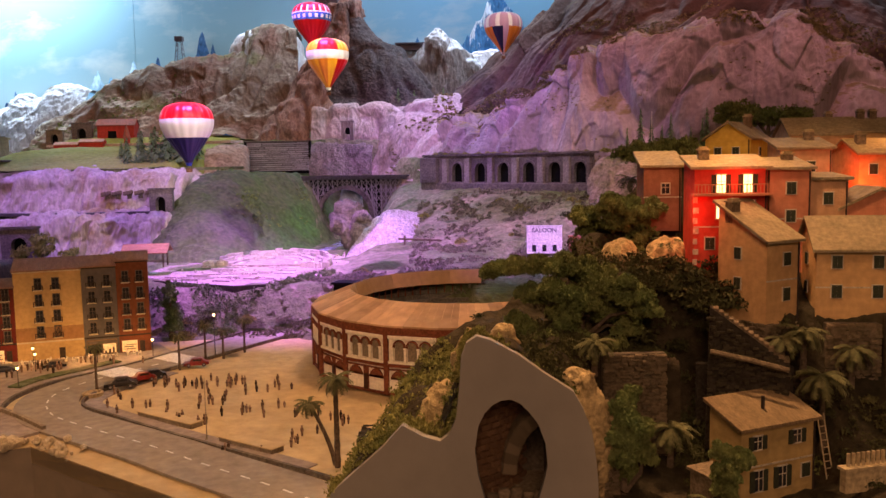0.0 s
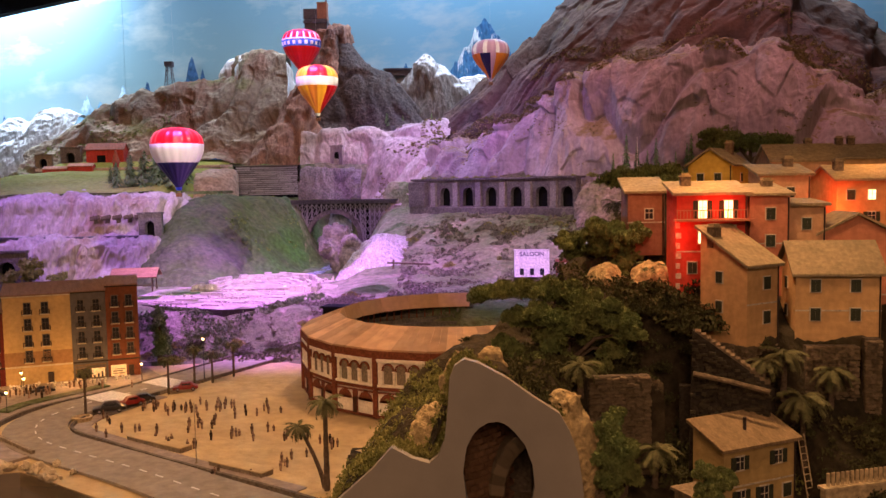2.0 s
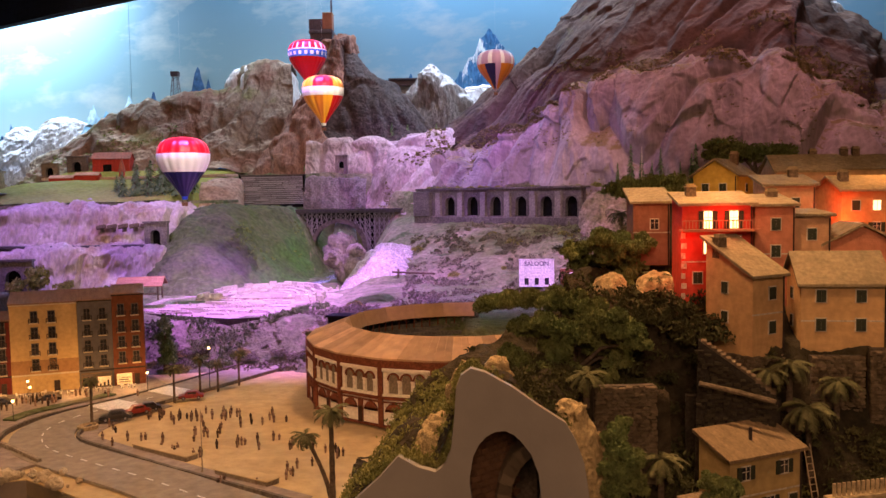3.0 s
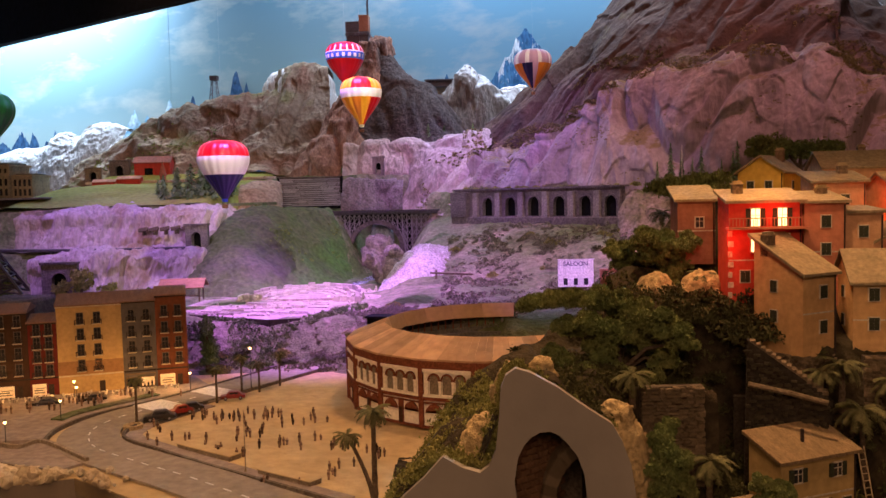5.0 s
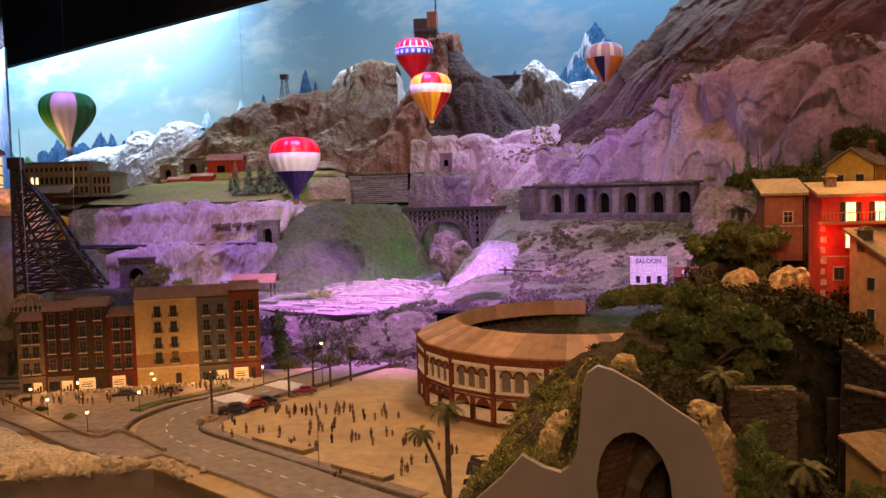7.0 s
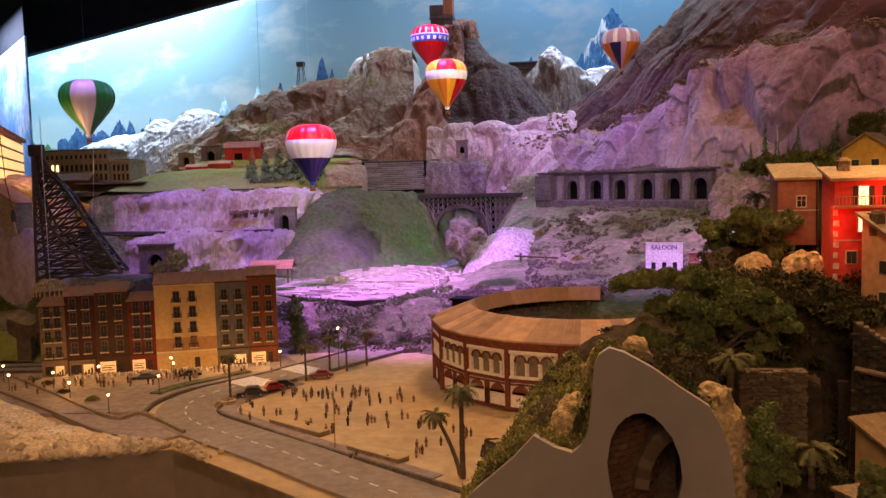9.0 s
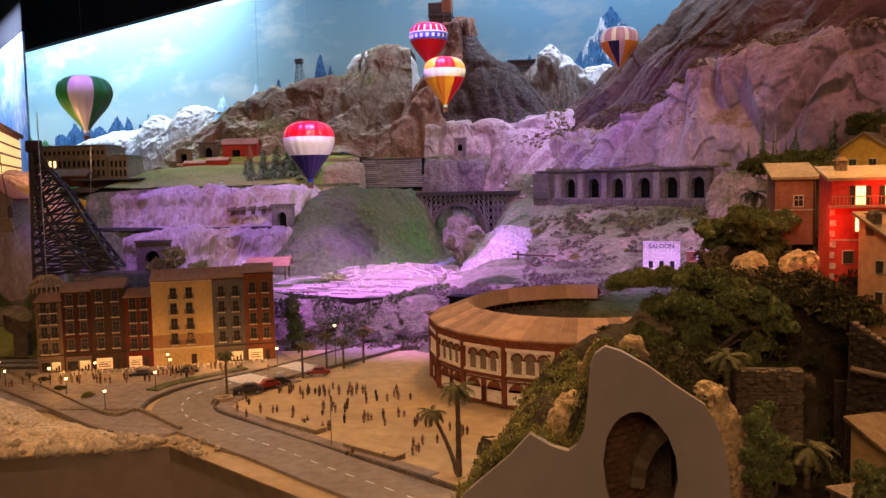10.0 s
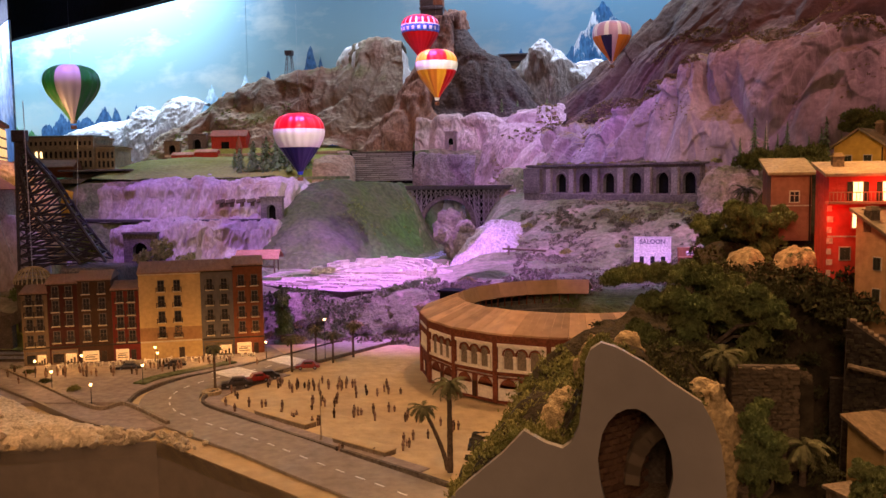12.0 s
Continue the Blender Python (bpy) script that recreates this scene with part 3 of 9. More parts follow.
def backdrop_paint():
    m = bpy.data.materials.new("painted_sky_backdrop")
    m.use_nodes = True
    N, L = m.node_tree.nodes, m.node_tree.links
    bs = N["Principled BSDF"]
    bs.inputs["Roughness"].default_value = 0.75
    tc = N.new("ShaderNodeTexCoord")
    sep = N.new("ShaderNodeSeparateXYZ")
    L.new(tc.outputs["Object"], sep.inputs[0])
    mp = N.new("ShaderNodeMapping")
    mp.inputs["Scale"].default_value = (1.0, 1.0, 2.6)
    L.new(tc.outputs["Object"], mp.inputs["Vector"])
    n1 = N.new("ShaderNodeTexNoise")
    n1.inputs["Scale"].default_value, n1.inputs["Detail"].default_value, n1.inputs["Roughness"].default_value = 1.7, 7, 0.6
    L.new(mp.outputs[0], n1.inputs["Vector"])
    sky = N.new("ShaderNodeValToRGB")
    e = sky.color_ramp.elements
    e[0].position, e[0].color = 0.28, (0.38, 0.50, 0.50, 1)
    e[1].position, e[1].color = 0.95, (0.07, 0.17, 0.24, 1)
    mid = sky.color_ramp.elements.new(0.55)
    mid.color = (0.16, 0.27, 0.30, 1)
    mr = N.new("ShaderNodeMapRange")
    mr.inputs["From Min"].default_value, mr.inputs["From Max"].default_value = 0.3, 1.7
    L.new(sep.outputs["Z"], mr.inputs["Value"])
    L.new(mr.outputs[0], sky.inputs["Fac"])
    cl = N.new("ShaderNodeMapRange")
    cl.inputs["From Min"].default_value, cl.inputs["From Max"].default_value = 0.50, 0.72
    cl.inputs["To Max"].default_value = 0.8
    L.new(n1.outputs["Fac"], cl.inputs["Value"])
    mx = N.new("ShaderNodeMix")
    mx.data_type = "RGBA"
    L.new(cl.outputs[0], mx.inputs["Factor"])
    mx.inputs["B"].default_value = (0.40, 0.41, 0.38, 1)
    deep = N.new("ShaderNodeMapRange")  # bluer striplight on the last panels, mixed into the sky colour
    deep.inputs["From Min"].default_value, deep.inputs["From Max"].default_value = -1.15, -0.35
    deep.inputs["To Max"].default_value = 0.75
    L.new(sep.outputs["X"], deep.inputs["Value"])
    blue = N.new("ShaderNodeMix")
    blue.data_type = "RGBA"
    L.new(deep.outputs[0], blue.inputs["Factor"])
    L.new(sky.outputs[0], blue.inputs["A"])
    blue.inputs["B"].default_value = (0.10, 0.27, 0.40, 1)
    L.new(blue.outputs["Result"], mx.inputs["A"])
    L.new(mx.outputs["Result"], bs.inputs["Base Color"])
    return m


SKY = backdrop_paint()
ob = part("backdrop", boxes((-4.75, 0.0, -0.75, -2.345, 0.05, 2.6), (-2.342, 0.0, -0.75, 2.8, 0.05, 2.6)), SKY)
ob.matrix_world = WALL
tagged(ob, "painted blue sky backdrop wall with soft clouds", "backdrop", kind="structure")
ob = part("backdrop", boxes((-4.80, -2.6, -0.75, -4.75, 0.0, 2.6)), SKY)
ob.matrix_world = WALL
tagged(ob, "painted side wall of the sky backdrop", "backdrop", kind="structure")


def painted_range(x0, x1, base, peaks, seed, material, label, off):
    """Painted mountains, flat on the wall: a jagged skyline over peaks (x, height, half width)."""
    rng = random.Random(seed)
    xs = np.linspace(x0, x1, int((x1 - x0) / 0.012))
    top = []
    for x in xs:
        h = max([ph * max(0.0, 1 - abs(x - px) / pw) ** 1.15 for px, ph, pw in peaks])
        top.append(base + h * (1 + 0.10 * noise.noise(Vector((x * 30, seed, 0)))) + 0.012 * rng.uniform(-1, 1) * (h > 0.01))
    n = len(xs)
    vs = [(x, -off, base - 0.5) for x in xs] + [(x, -off, t) for x, t in zip(xs, top)]
    fs = [(i, i + 1, n + i + 1, n + i) for i in range(n - 1)]
    o = mesh_of("painted_mountains", vs, fs, material, smooth=False)
    o.matrix_world = WALL
    tagged(o, label, "painted mountains", kind="structure")


M["paint_blue"] = paint("painted_blue_mountain", (0.012, 0.05, 0.13), (0.05, 0.13, 0.25), 7, 0.8, 0.0, grain=0.4, stretch=(1, 1, 0.7))
M["paint_peak"] = paint("painted_snowy_blue_peak", (0.02, 0.085, 0.20), (0.05, 0.16, 0.30), 7, 0.8, 0.0, grain=0.4, stretch=(1.5, 1, 0.6), stains=[((0.55, 0.62, 0.68), 9, 0.55, 0.60)])
M["paint_ice"] = paint("painted_icy_mountain", (0.06, 0.26, 0.42), (0.55, 0.66, 0.72), 6, 0.8, 0.0, grain=0.3)
M["paint_green"] = paint("painted_green_hill", (0.04, 0.14, 0.05), (0.07, 0.2, 0.08), 6, 0.8, 0.0)


def along(x):
    return (x - BX) / math.cos(radians(BA))


painted_range(along(-0.35), along(0.75), 0.84, [(along(0.25), 0.42, 0.36), (along(-0.16), 0.22, 0.15), (along(0.47), 0.27, 0.30)], 3, M["paint_peak"], "painted blue jagged mountain peak with pale snow", 0.004)
painted_range(along(-3.85), along(-2.75), 0.74, [(along(-3.78), 0.10, 0.2), (along(-3.62), 0.17, 0.22), (along(-3.50), 0.20, 0.16), (along(-3.36), 0.15, 0.2), (along(-3.18), 0.20, 0.2), (along(-3.07), 0.19, 0.12), (along(-2.95), 0.12, 0.14), (along(-2.87), 0.19, 0.09)], 5, M["paint_blue"], "painted row of small deep blue mountains", 0.004)
painted_range(along(-2.45), along(-1.72), 0.74, [(along(-2.36), 0.20, 0.2), (along(-2.20), 0.28, 0.2), (along(-2.1), 0.25, 0.14), (along(-1.93), 0.33, 0.16), (along(-1.86), 0.26, 0.14)], 7, M["paint_ice"], "painted icy blue mountains", 0.008)
painted_range(along(-1.9), along(-1.2), 0.90, [(along(-1.75), 0.19, 0.07), (along(-1.53), 0.16, 0.12), (along(-1.44), 0.32, 0.12), (along(-1.37), 0.22, 0.11)], 9, M["paint_blue"], "painted dark blue pointed peaks", 0.010)
painted_range(along(-4.3), along(-3.6), 0.55, [(along(-4.2), 0.32, 0.6), (along(-3.95), 0.25, 0.35)], 11, M["paint_green"], "painted green wooded hill", 0.012)

SIDE = pose(-2.635, 3.90, 0, 0, 0, 134.1)
ob = part("side_backdrop", boxes((0, -0.010, 0.0, 0.95, 0.0, 1.20)), paint("painted_blue_violet_sky", (0.10, 0.30, 0.72), (0.34, 0.58, 0.86), 3.0, 0.8, 0.0, grain=0.25, stains=[((0.80, 0.88, 0.95), 2.2, 0.50, 0.66)]))
ob.matrix_world = SIDE
tagged(ob, "side panel of the backdrop painted as blue sky", "backdrop", kind="structure")
ob = part("pelmet", boxes((0, -0.010, 1.204, 0.95, 0.0, 2.9)), M["black"])
ob.matrix_world = SIDE
tagged(ob, "black board above the side panel", "pelmet", kind="structure")
ob = part("pelmet", boxes((-1.2, 0, 1.32, 2.75, 0.05, 2.9)), M["black"])
ob.matrix_world = pose(-3.45, 5.11, 0, 0, 0, -32.5)
tagged(ob, "black pelmet board hiding the backdrop lights", "pelmet", kind="structure")
ob = part("ceiling", boxes((-6, -3.2, 2.9, 5, 7.6, 3.0)), M["black"])
tagged(ob, "black hall ceiling", "ceiling", kind="structure")
ob = part("floor", boxes((-6, -3.2, -0.85, 5, 7.6, -0.75)), M["hall"])
tagged(ob, "dark hall floor", "floor", kind="structure")
for nm, b in (("wall_south", (-6, -3.3, -0.75, 5, -3.2, 2.9)), ("wall_west", (-6.1, -3.2, -0.75, -6, 7.6, 2.9)), ("wall_east", (5, -3.2, -0.75, 5.1, 7.6, 2.9)), ("wall_north", (-6, 7.6, -0.75, 5, 7.7, 2.9))):
    tagged(part(nm, boxes(b), M["hall"]), "dark plain hall wall", "wall", kind="structure")

# ---------------------------------------------------------------- layout base
FRONT = [(-1.75, 0.92), (-0.900, 1.196), (-0.644, 1.279), (-0.342, 1.066), (-0.10, 0.84), (0.16, 0.79), (0.62, 0.55), (2.0, 0.55)]
bm = prism(bmesh.new(), FRONT + [(2.0, 2.45), (-4.4, 2.45), (-4.4, 0.92)], -0.03, -0.004)
tagged(part("ground", bm, M["sand"]), "sandy beige ground of the model plaza", "ground", kind="structure")
for i, (a, b) in enumerate(zip(FRONT, FRONT[1:])):
    bm = bmesh.new()
    d = Vector((b[0] - a[0], b[1] - a[1], 0))
    box(bm, 0, 0.0, -0.75, d.length, 0.018, -0.006, m=pose(*a, 0, 0, 0, math.degrees(math.atan2(d.y, d.x))))
    tagged(part("edge_board", bm, M["board"]), "plain brown edge board of the model layout", "edge board", kind="structure")

ROAD = [(-0.03, 0.93), (-0.135, 1.02), (-0.236, 1.099), (-0.335, 1.171), (-0.453, 1.262), (-0.575, 1.345), (-0.685, 1.432), (-0.735, 1.540), (-0.712, 1.650), (-0.62, 1.79), (-0.515, 1.99), (-0.37, 2.24), (-0.15, 2.47)]
ribbon("road", ROAD, 0.054, 0.0015, M["asphalt"], "worn grey asphalt model road curving round the plaza", "road", n=120)
C = spline(ROAD, 400)
seg = np.concatenate([[0], np.cumsum(np.linalg.norm(np.diff(C, axis=0), axis=1))])
dash = boxes((-0.009, -0.0011, 0, 0.009, 0.0011, 0.0006))
dash_ob = None
s = 0.05
while s < seg[-1] * 0.62:
    k = int(np.searchsorted(seg, s))
    d = C[min(k + 2, 399)] - C[k - 2]
    m = pose(C[k][0], C[k][1], 0.0016, 0, 0, math.degrees(math.atan2(d[1], d[0])))
    if dash_ob is None:
        dash_ob = tagged(part("road_dash", dash, M["white_line"]), "short white painted road dash", "road marking", "centre line dashes", "structure")
        dash_ob.matrix_world = m
    else:
        copy_thing(dash_ob, m)
    s += 0.043
ob = part("crossing", boxes((-0.034, -0.05, 0, 0.034, 0.05, 0.0006)), M["white_line"])
ob.matrix_world = pose(-0.675, 1.715, 0.0018, 0, 0, 55)
tagged(ob, "pale painted pedestrian crossing on the road", "road marking", kind="structure")
ob = part("crossing", boxes((-0.030, -0.055, 0, 0.030, 0.055, 0.0006)), M["white_line"])
ob.matrix_world = pose(-0.598, 1.838, 0.0018, 0, 0, 55)
tagged(ob, "pale painted crossing further along the road", "road marking", kind="structure")
INNER = [(-0.105, 1.085), (-0.20, 1.155), (-0.356, 1.262), (-0.46, 1.335), (-0.572, 1.42), (-0.645, 1.478), (-0.668, 1.535), (-0.652, 1.615), (-0.59, 1.74), (-0.47, 1.95), (-0.33, 2.2)]
ribbon("kerb", INNER, 0.0028, 0.0030, M["kerb"], "dark stone kerb along the plaza", "kerb", thick=0.008, n=100)
ribbon("kerb", [(-0.79, 1.46), (-0.808, 1.545), (-0.785, 1.645), (-0.70, 1.765), (-0.61, 1.93), (-0.53, 2.1), (-0.44, 2.28)], 0.003, 0.0042, M["kerb"], "dark stone kerb along the pavement", "kerb", thick=0.008)
inner = np.array(INNER[1:9])
dv = np.gradient(inner, axis=0)
dv /= np.linalg.norm(dv, axis=1, keepdims=True)
ribbon("plaza_pavement", (inner + np.stack([dv[:, 1], -dv[:, 0]], 1) * 0.019).tolist(), 0.015, -0.0022, M["paving"], "grey paved strip along the kerb of the plaza", "pavement", 0.004, 80)
bm = prism(bmesh.new(), [(-1.9, 1.35), (-0.80, 1.47), (-0.812, 1.545), (-0.79, 1.65), (-0.705, 1.77), (-0.63, 1.90), (-0.70, 2.0), (-1.9, 1.75)], -0.004, 0.003)
tagged(part("pavement", bm, M["paving"]), "grey pavement in front of the apartment row", "pavement", kind="structure")

bm = prism(bmesh.new(), [(-1.30, 1.70), (-1.0, 1.475), (-0.80, 1.335), (-0.69, 1.292), (-0.655, 1.346), (-0.79, 1.456), (-0.84, 1.43), (-1.10, 1.625), (-1.30, 1.77)], -0.004, 0.0008)
tagged(part("pavement", bm, M["paving"]), "grey paved strip between two low parapets", "pavement", kind="structure")

# ---------------------------------------------------------------- landscape
AX, AY, AD = -0.10, 3.44, math.atan2(-0.55, 0.57)  # arcade line: its left end and its direction


def meadow_z(y):
    return np.interp(y, [3.14, 3.6, 4.0, 4.15, 4.3], [0.402, 0.489, 0.512, 0.562, 0.57])


def ground_height(x, y):
    d = -((x - AX) * -math.sin(AD) + (y - AY) * math.cos(AD))  # distance in front of the arcade line
    plateau = 0.10 * ss(2.11, 2.25, y)
    right = np.interp(d, [-0.09, -0.06, 0.12, 0.3, 0.44, 0.75, 1.0, 1.3, 1.7], [0.44, 0.338, 0.29, 0.215, 0.158, 0.13, 0.11, 0.10, 0.08])
    right = right * ss(1.80, 1.96, y) - 0.03 * (1 - ss(1.80, 1.96, y))
    plateau = np.where(x > 0.0, np.maximum(plateau, right), plateau) - 0.02 * (1 - ss(1.98, 2.06, y))
    z = plateau + (np.maximum(right, plateau) - plateau) * ss(-0.38, -0.20, x)
    z = z - 0.035 * np.exp(-((x - 0.30) / 0.13) ** 2 - ((y - 2.47) / 0.13) ** 2)
    gorge = np.exp(-((x + 0.50 - 0.10 * (y - 3.3)) / 0.10) ** 2)
    shelf = 0.375 * np.where(x > -0.38, ss(3.62, 3.70, y), ss(3.30, 3.58, y)) * (1 - ss(-0.12, 0.0, x)) * (1 - 0.8 * gorge * (1 - ss(3.8, 3.9, y)))
    z = np.maximum(z, shelf)
    z = np.where((y > 3.89) & (x < 0.02), np.maximum(z, 0.53), z)
    left = 1 - ss(-1.08, -0.98, x)
    steps = np.where(y < 3.06, 0.09, np.where(y < 3.21, 0.25, meadow_z(y) - 0.012))
    z = z * (1 - left) + left * np.maximum(np.minimum(steps, 0.56), plateau * (y < 3.06))
    far_left = 1 - ss(-2.1, -1.85, x)
    z = z * (1 - far_left) + far_left * (0.02 + 0.18 * ss(2.5, 2.9, y) + 0.22 * ss(3.0, 3.5, y))
    fade = ss(1.97, 2.08, y)
    return np.where(x < 0.05, z * fade - 0.03 * (1 - fade), z)


field("valley_ground", -4.4, 1.9, 1.74, 4.5, 0.016, ground_height, 0.012, 7.0, 3.0, M["scrub"], "scrubby model ground of the valley with low bushes")
meadow = lambda x, y: ground_height(x, y) + 0.014 + 0.010 * np.exp(-((x + 1.62) / 0.25) ** 2 - ((y - 3.75) / 0.3) ** 2) - 0.06 * ss(-1.85, -2.1, x)
field("meadow", -2.0, -0.96, 3.22, 4.3, 0.02, meadow, 0.006, 6.0, 8.0, M["meadow"], "green flocked meadow on the upper terrace", "meadow")

M["scree"] = paint("pale_scree_gravel", (0.46, 0.40, 0.39), (0.25, 0.21, 0.20), 70, 0.95, 0.9, fine=3.0, grain=0.45)

sheet("cliff_lower", [[(-1.66, 2.98, 0.06), (-1.4, 2.90, 0.06), (-1.18, 2.89, 0.06), (-1.0, 2.93, 0.06), (-0.92, 3.06, 0.06)], [(-1.66, 3.0, 0.15), (-1.4, 2.93, 0.16), (-1.18, 2.93, 0.16), (-1.0, 2.96, 0.16), (-0.93, 3.08, 0.16)], [(-1.66, 3.02, 0.235), (-1.4, 2.97, 0.255), (-1.18, 2.97, 0.255), (-1.0, 3.0, 0.25), (-0.94, 3.1, 0.25)], [(-1.66, 3.2, 0.245), (-1.4, 3.2, 0.262), (-1.18, 3.2, 0.262), (-1.0, 3.2, 0.26), (-0.94, 3.2, 0.26)]],
      100, 340, 0.026, 9, 1.0, M["rock_pale"], "pale craggy lower rock cliff", flute=0.22, form=fissured, down=(0.15, 0.0, 1.0), weights=(0.35, 0.7, 0.75, 0.12), chips=0.12)
sheet("cliff_upper", [[(-1.95, 3.25, 0.22), (-1.7, 3.14, 0.24), (-1.4, 3.10, 0.24), (-1.2, 3.08, 0.24), (-1.02, 3.10, 0.24), (-0.93, 3.2, 0.26)], [(-1.95, 3.28, 0.30), (-1.7, 3.17, 0.33), (-1.4, 3.13, 0.33), (-1.2, 3.12, 0.33), (-1.02, 3.13, 0.33), (-0.93, 3.24, 0.33)], [(-1.95, 3.3, 0.375), (-1.7, 3.2, 0.395), (-1.4, 3.17, 0.405), (-1.2, 3.17, 0.40), (-1.02, 3.18, 0.40), (-0.93, 3.28, 0.375)], [(-1.95, 3.45, 0.38), (-1.7, 3.45, 0.40), (-1.4, 3.45, 0.41), (-1.2, 3.45, 0.40), (-1.02, 3.45, 0.39), (-0.93, 3.5, 0.375)]],
      100, 360, 0.026, 9, 4.0, M["rock_pale"], "pale craggy upper rock cliff above the ledge", flute=0.22, form=fissured, down=(0.15, 0.0, 1.0), weights=(0.35, 0.7, 0.75, 0.12), chips=0.12)
sheet("green_hill", [[(-1.14, 2.92, 0.04), (-0.97, 2.70, 0.05), (-0.76, 2.74, 0.05), (-0.60, 2.93, 0.05), (-0.48, 3.22, 0.07)], [(-1.10, 3.02, 0.14), (-0.95, 2.86, 0.16), (-0.78, 2.92, 0.17), (-0.66, 3.1, 0.16), (-0.545, 3.42, 0.16)], [(-1.03, 3.16, 0.28), (-0.93, 3.05, 0.29), (-0.80, 3.12, 0.29), (-0.71, 3.28, 0.28), (-0.595, 3.52, 0.26)], [(-0.99, 3.3, 0.37), (-0.93, 3.25, 0.375), (-0.82, 3.3, 0.375), (-0.75, 3.42, 0.37), (-0.645, 3.6, 0.365)], [(-1.0, 3.6, 0.378), (-0.93, 3.6, 0.38), (-0.82, 3.6, 0.38), (-0.75, 3.66, 0.375), (-0.68, 3.7, 0.37)]],
      140, 200, 0.024, 6, 7.0, M["grass_hill"], "green and grey grassy hillside", "hill", 0.5, form=fissured, down=(-0.6, 0.0, 0.8), weights=(0.6, 0.55, 0.45, 0.10), chips=0.08)
sheet("cliff_middle", [[(-0.64, 3.94, 0.50), (-0.42, 3.94, 0.50), (-0.35, 3.86, 0.37), (-0.24, 3.70, 0.34), (-0.14, 3.56, 0.34), (-0.06, 3.48, 0.36)], [(-0.64, 3.97, 0.62), (-0.42, 3.97, 0.62), (-0.31, 3.92, 0.56), (-0.19, 3.82, 0.55), (-0.08, 3.7, 0.55), (0.0, 3.62, 0.52)], [(-0.64, 4.01, 0.70), (-0.42, 4.02, 0.705), (-0.27, 4.0, 0.70), (-0.14, 3.97, 0.70), (-0.02, 3.92, 0.70), (0.06, 3.85, 0.70)], [(-0.64, 4.3, 0.70), (-0.42, 4.3, 0.705), (-0.27, 4.3, 0.70), (-0.14, 4.3, 0.70), (-0.02, 4.2, 0.70), (0.06, 4.1, 0.71)]],
      110, 260, 0.026, 5.5, 11.0, M["rock_rose"], "rose craggy cliff with a flat ledge on top", flute=0.4, form=fissured, weights=(0.8, 0.9, 0.35, 0.08), chips=0.10)
CLIFF_BASE = [(-0.14, 3.54, 0.40), (0.23, 3.222, 0.40), (0.349, 3.116, 0.40), (0.471, 2.999, 0.40), (0.738, 2.808, 0.39), (1.027, 2.607, 0.37), (1.189, 2.522, 0.36), (1.58, 2.393, 0.33)]
CLIFF_MID = [(-0.05, 3.60, 0.489), (0.238, 3.29, 0.514), (0.359, 3.165, 0.574), (0.485, 3.05, 0.603), (0.758, 2.854, 0.621), (1.056, 2.654, 0.624), (1.223, 2.566, 0.547), (1.644, 2.462, 0.449)]
CLIFF_TOP = [(-0.021, 3.70, 0.573), (0.246, 3.42, 0.616), (0.369, 3.28, 0.736), (0.499, 3.17, 0.794), (0.778, 2.97, 0.84), (1.085, 2.77, 0.863), (1.256, 2.68, 0.719), (1.708, 2.60, 0.548)]
sheet("cliff_right", [CLIFF_BASE, CLIFF_MID, CLIFF_TOP, [(x + 0.06, y + 0.14, z + 0.004) for x, y, z in CLIFF_TOP]],
      230, 560, 0.050, 4.2, 15.0, M["rock_cliff"], "steep rose and violet rock cliff with vertical folds", "cliff", 0.20, form=fissured, weights=(0.6, 1.0, 0.55, 0.08), chips=0.14)
sheet("mountain", [[(x + 0.02, y + 0.06, z - 0.13) for x, y, z in CLIFF_TOP],
                   [(-0.023, 3.90, 0.622), (0.259, 3.62, 0.666), (0.39, 3.48, 0.792), (0.529, 3.37, 0.853), (0.829, 3.17, 0.90), (1.161, 2.97, 0.926), (1.348, 2.88, 0.771), (1.836, 2.80, 0.587)],
                   [(0.025, 3.97, 0.69), (0.259, 3.81, 0.796), (0.392, 3.71, 0.916), (0.576, 3.615, 1.043), (0.846, 3.475, 1.204), (1.221, 3.325, 1.294), (1.482, 3.24, 1.048), (1.928, 3.12, 0.682)],
                   [(0.073, 4.10, 0.758), (0.258, 4.06, 0.925), (0.394, 4.0, 1.041), (0.622, 3.92, 1.233), (0.863, 3.84, 1.508), (1.281, 3.74, 1.663), (1.617, 3.66, 1.326), (2.02, 3.50, 0.778)]],
      240, 440, 0.046, 3.6, 18.0, M["mountain_top"], "huge red-brown craggy mountain above the cliff", "mountain", 0.30, form=fissured, down=(0.62, 0.25, 0.75), weights=(0.6, 1.0, 0.6, 0.06), chips=0.12)
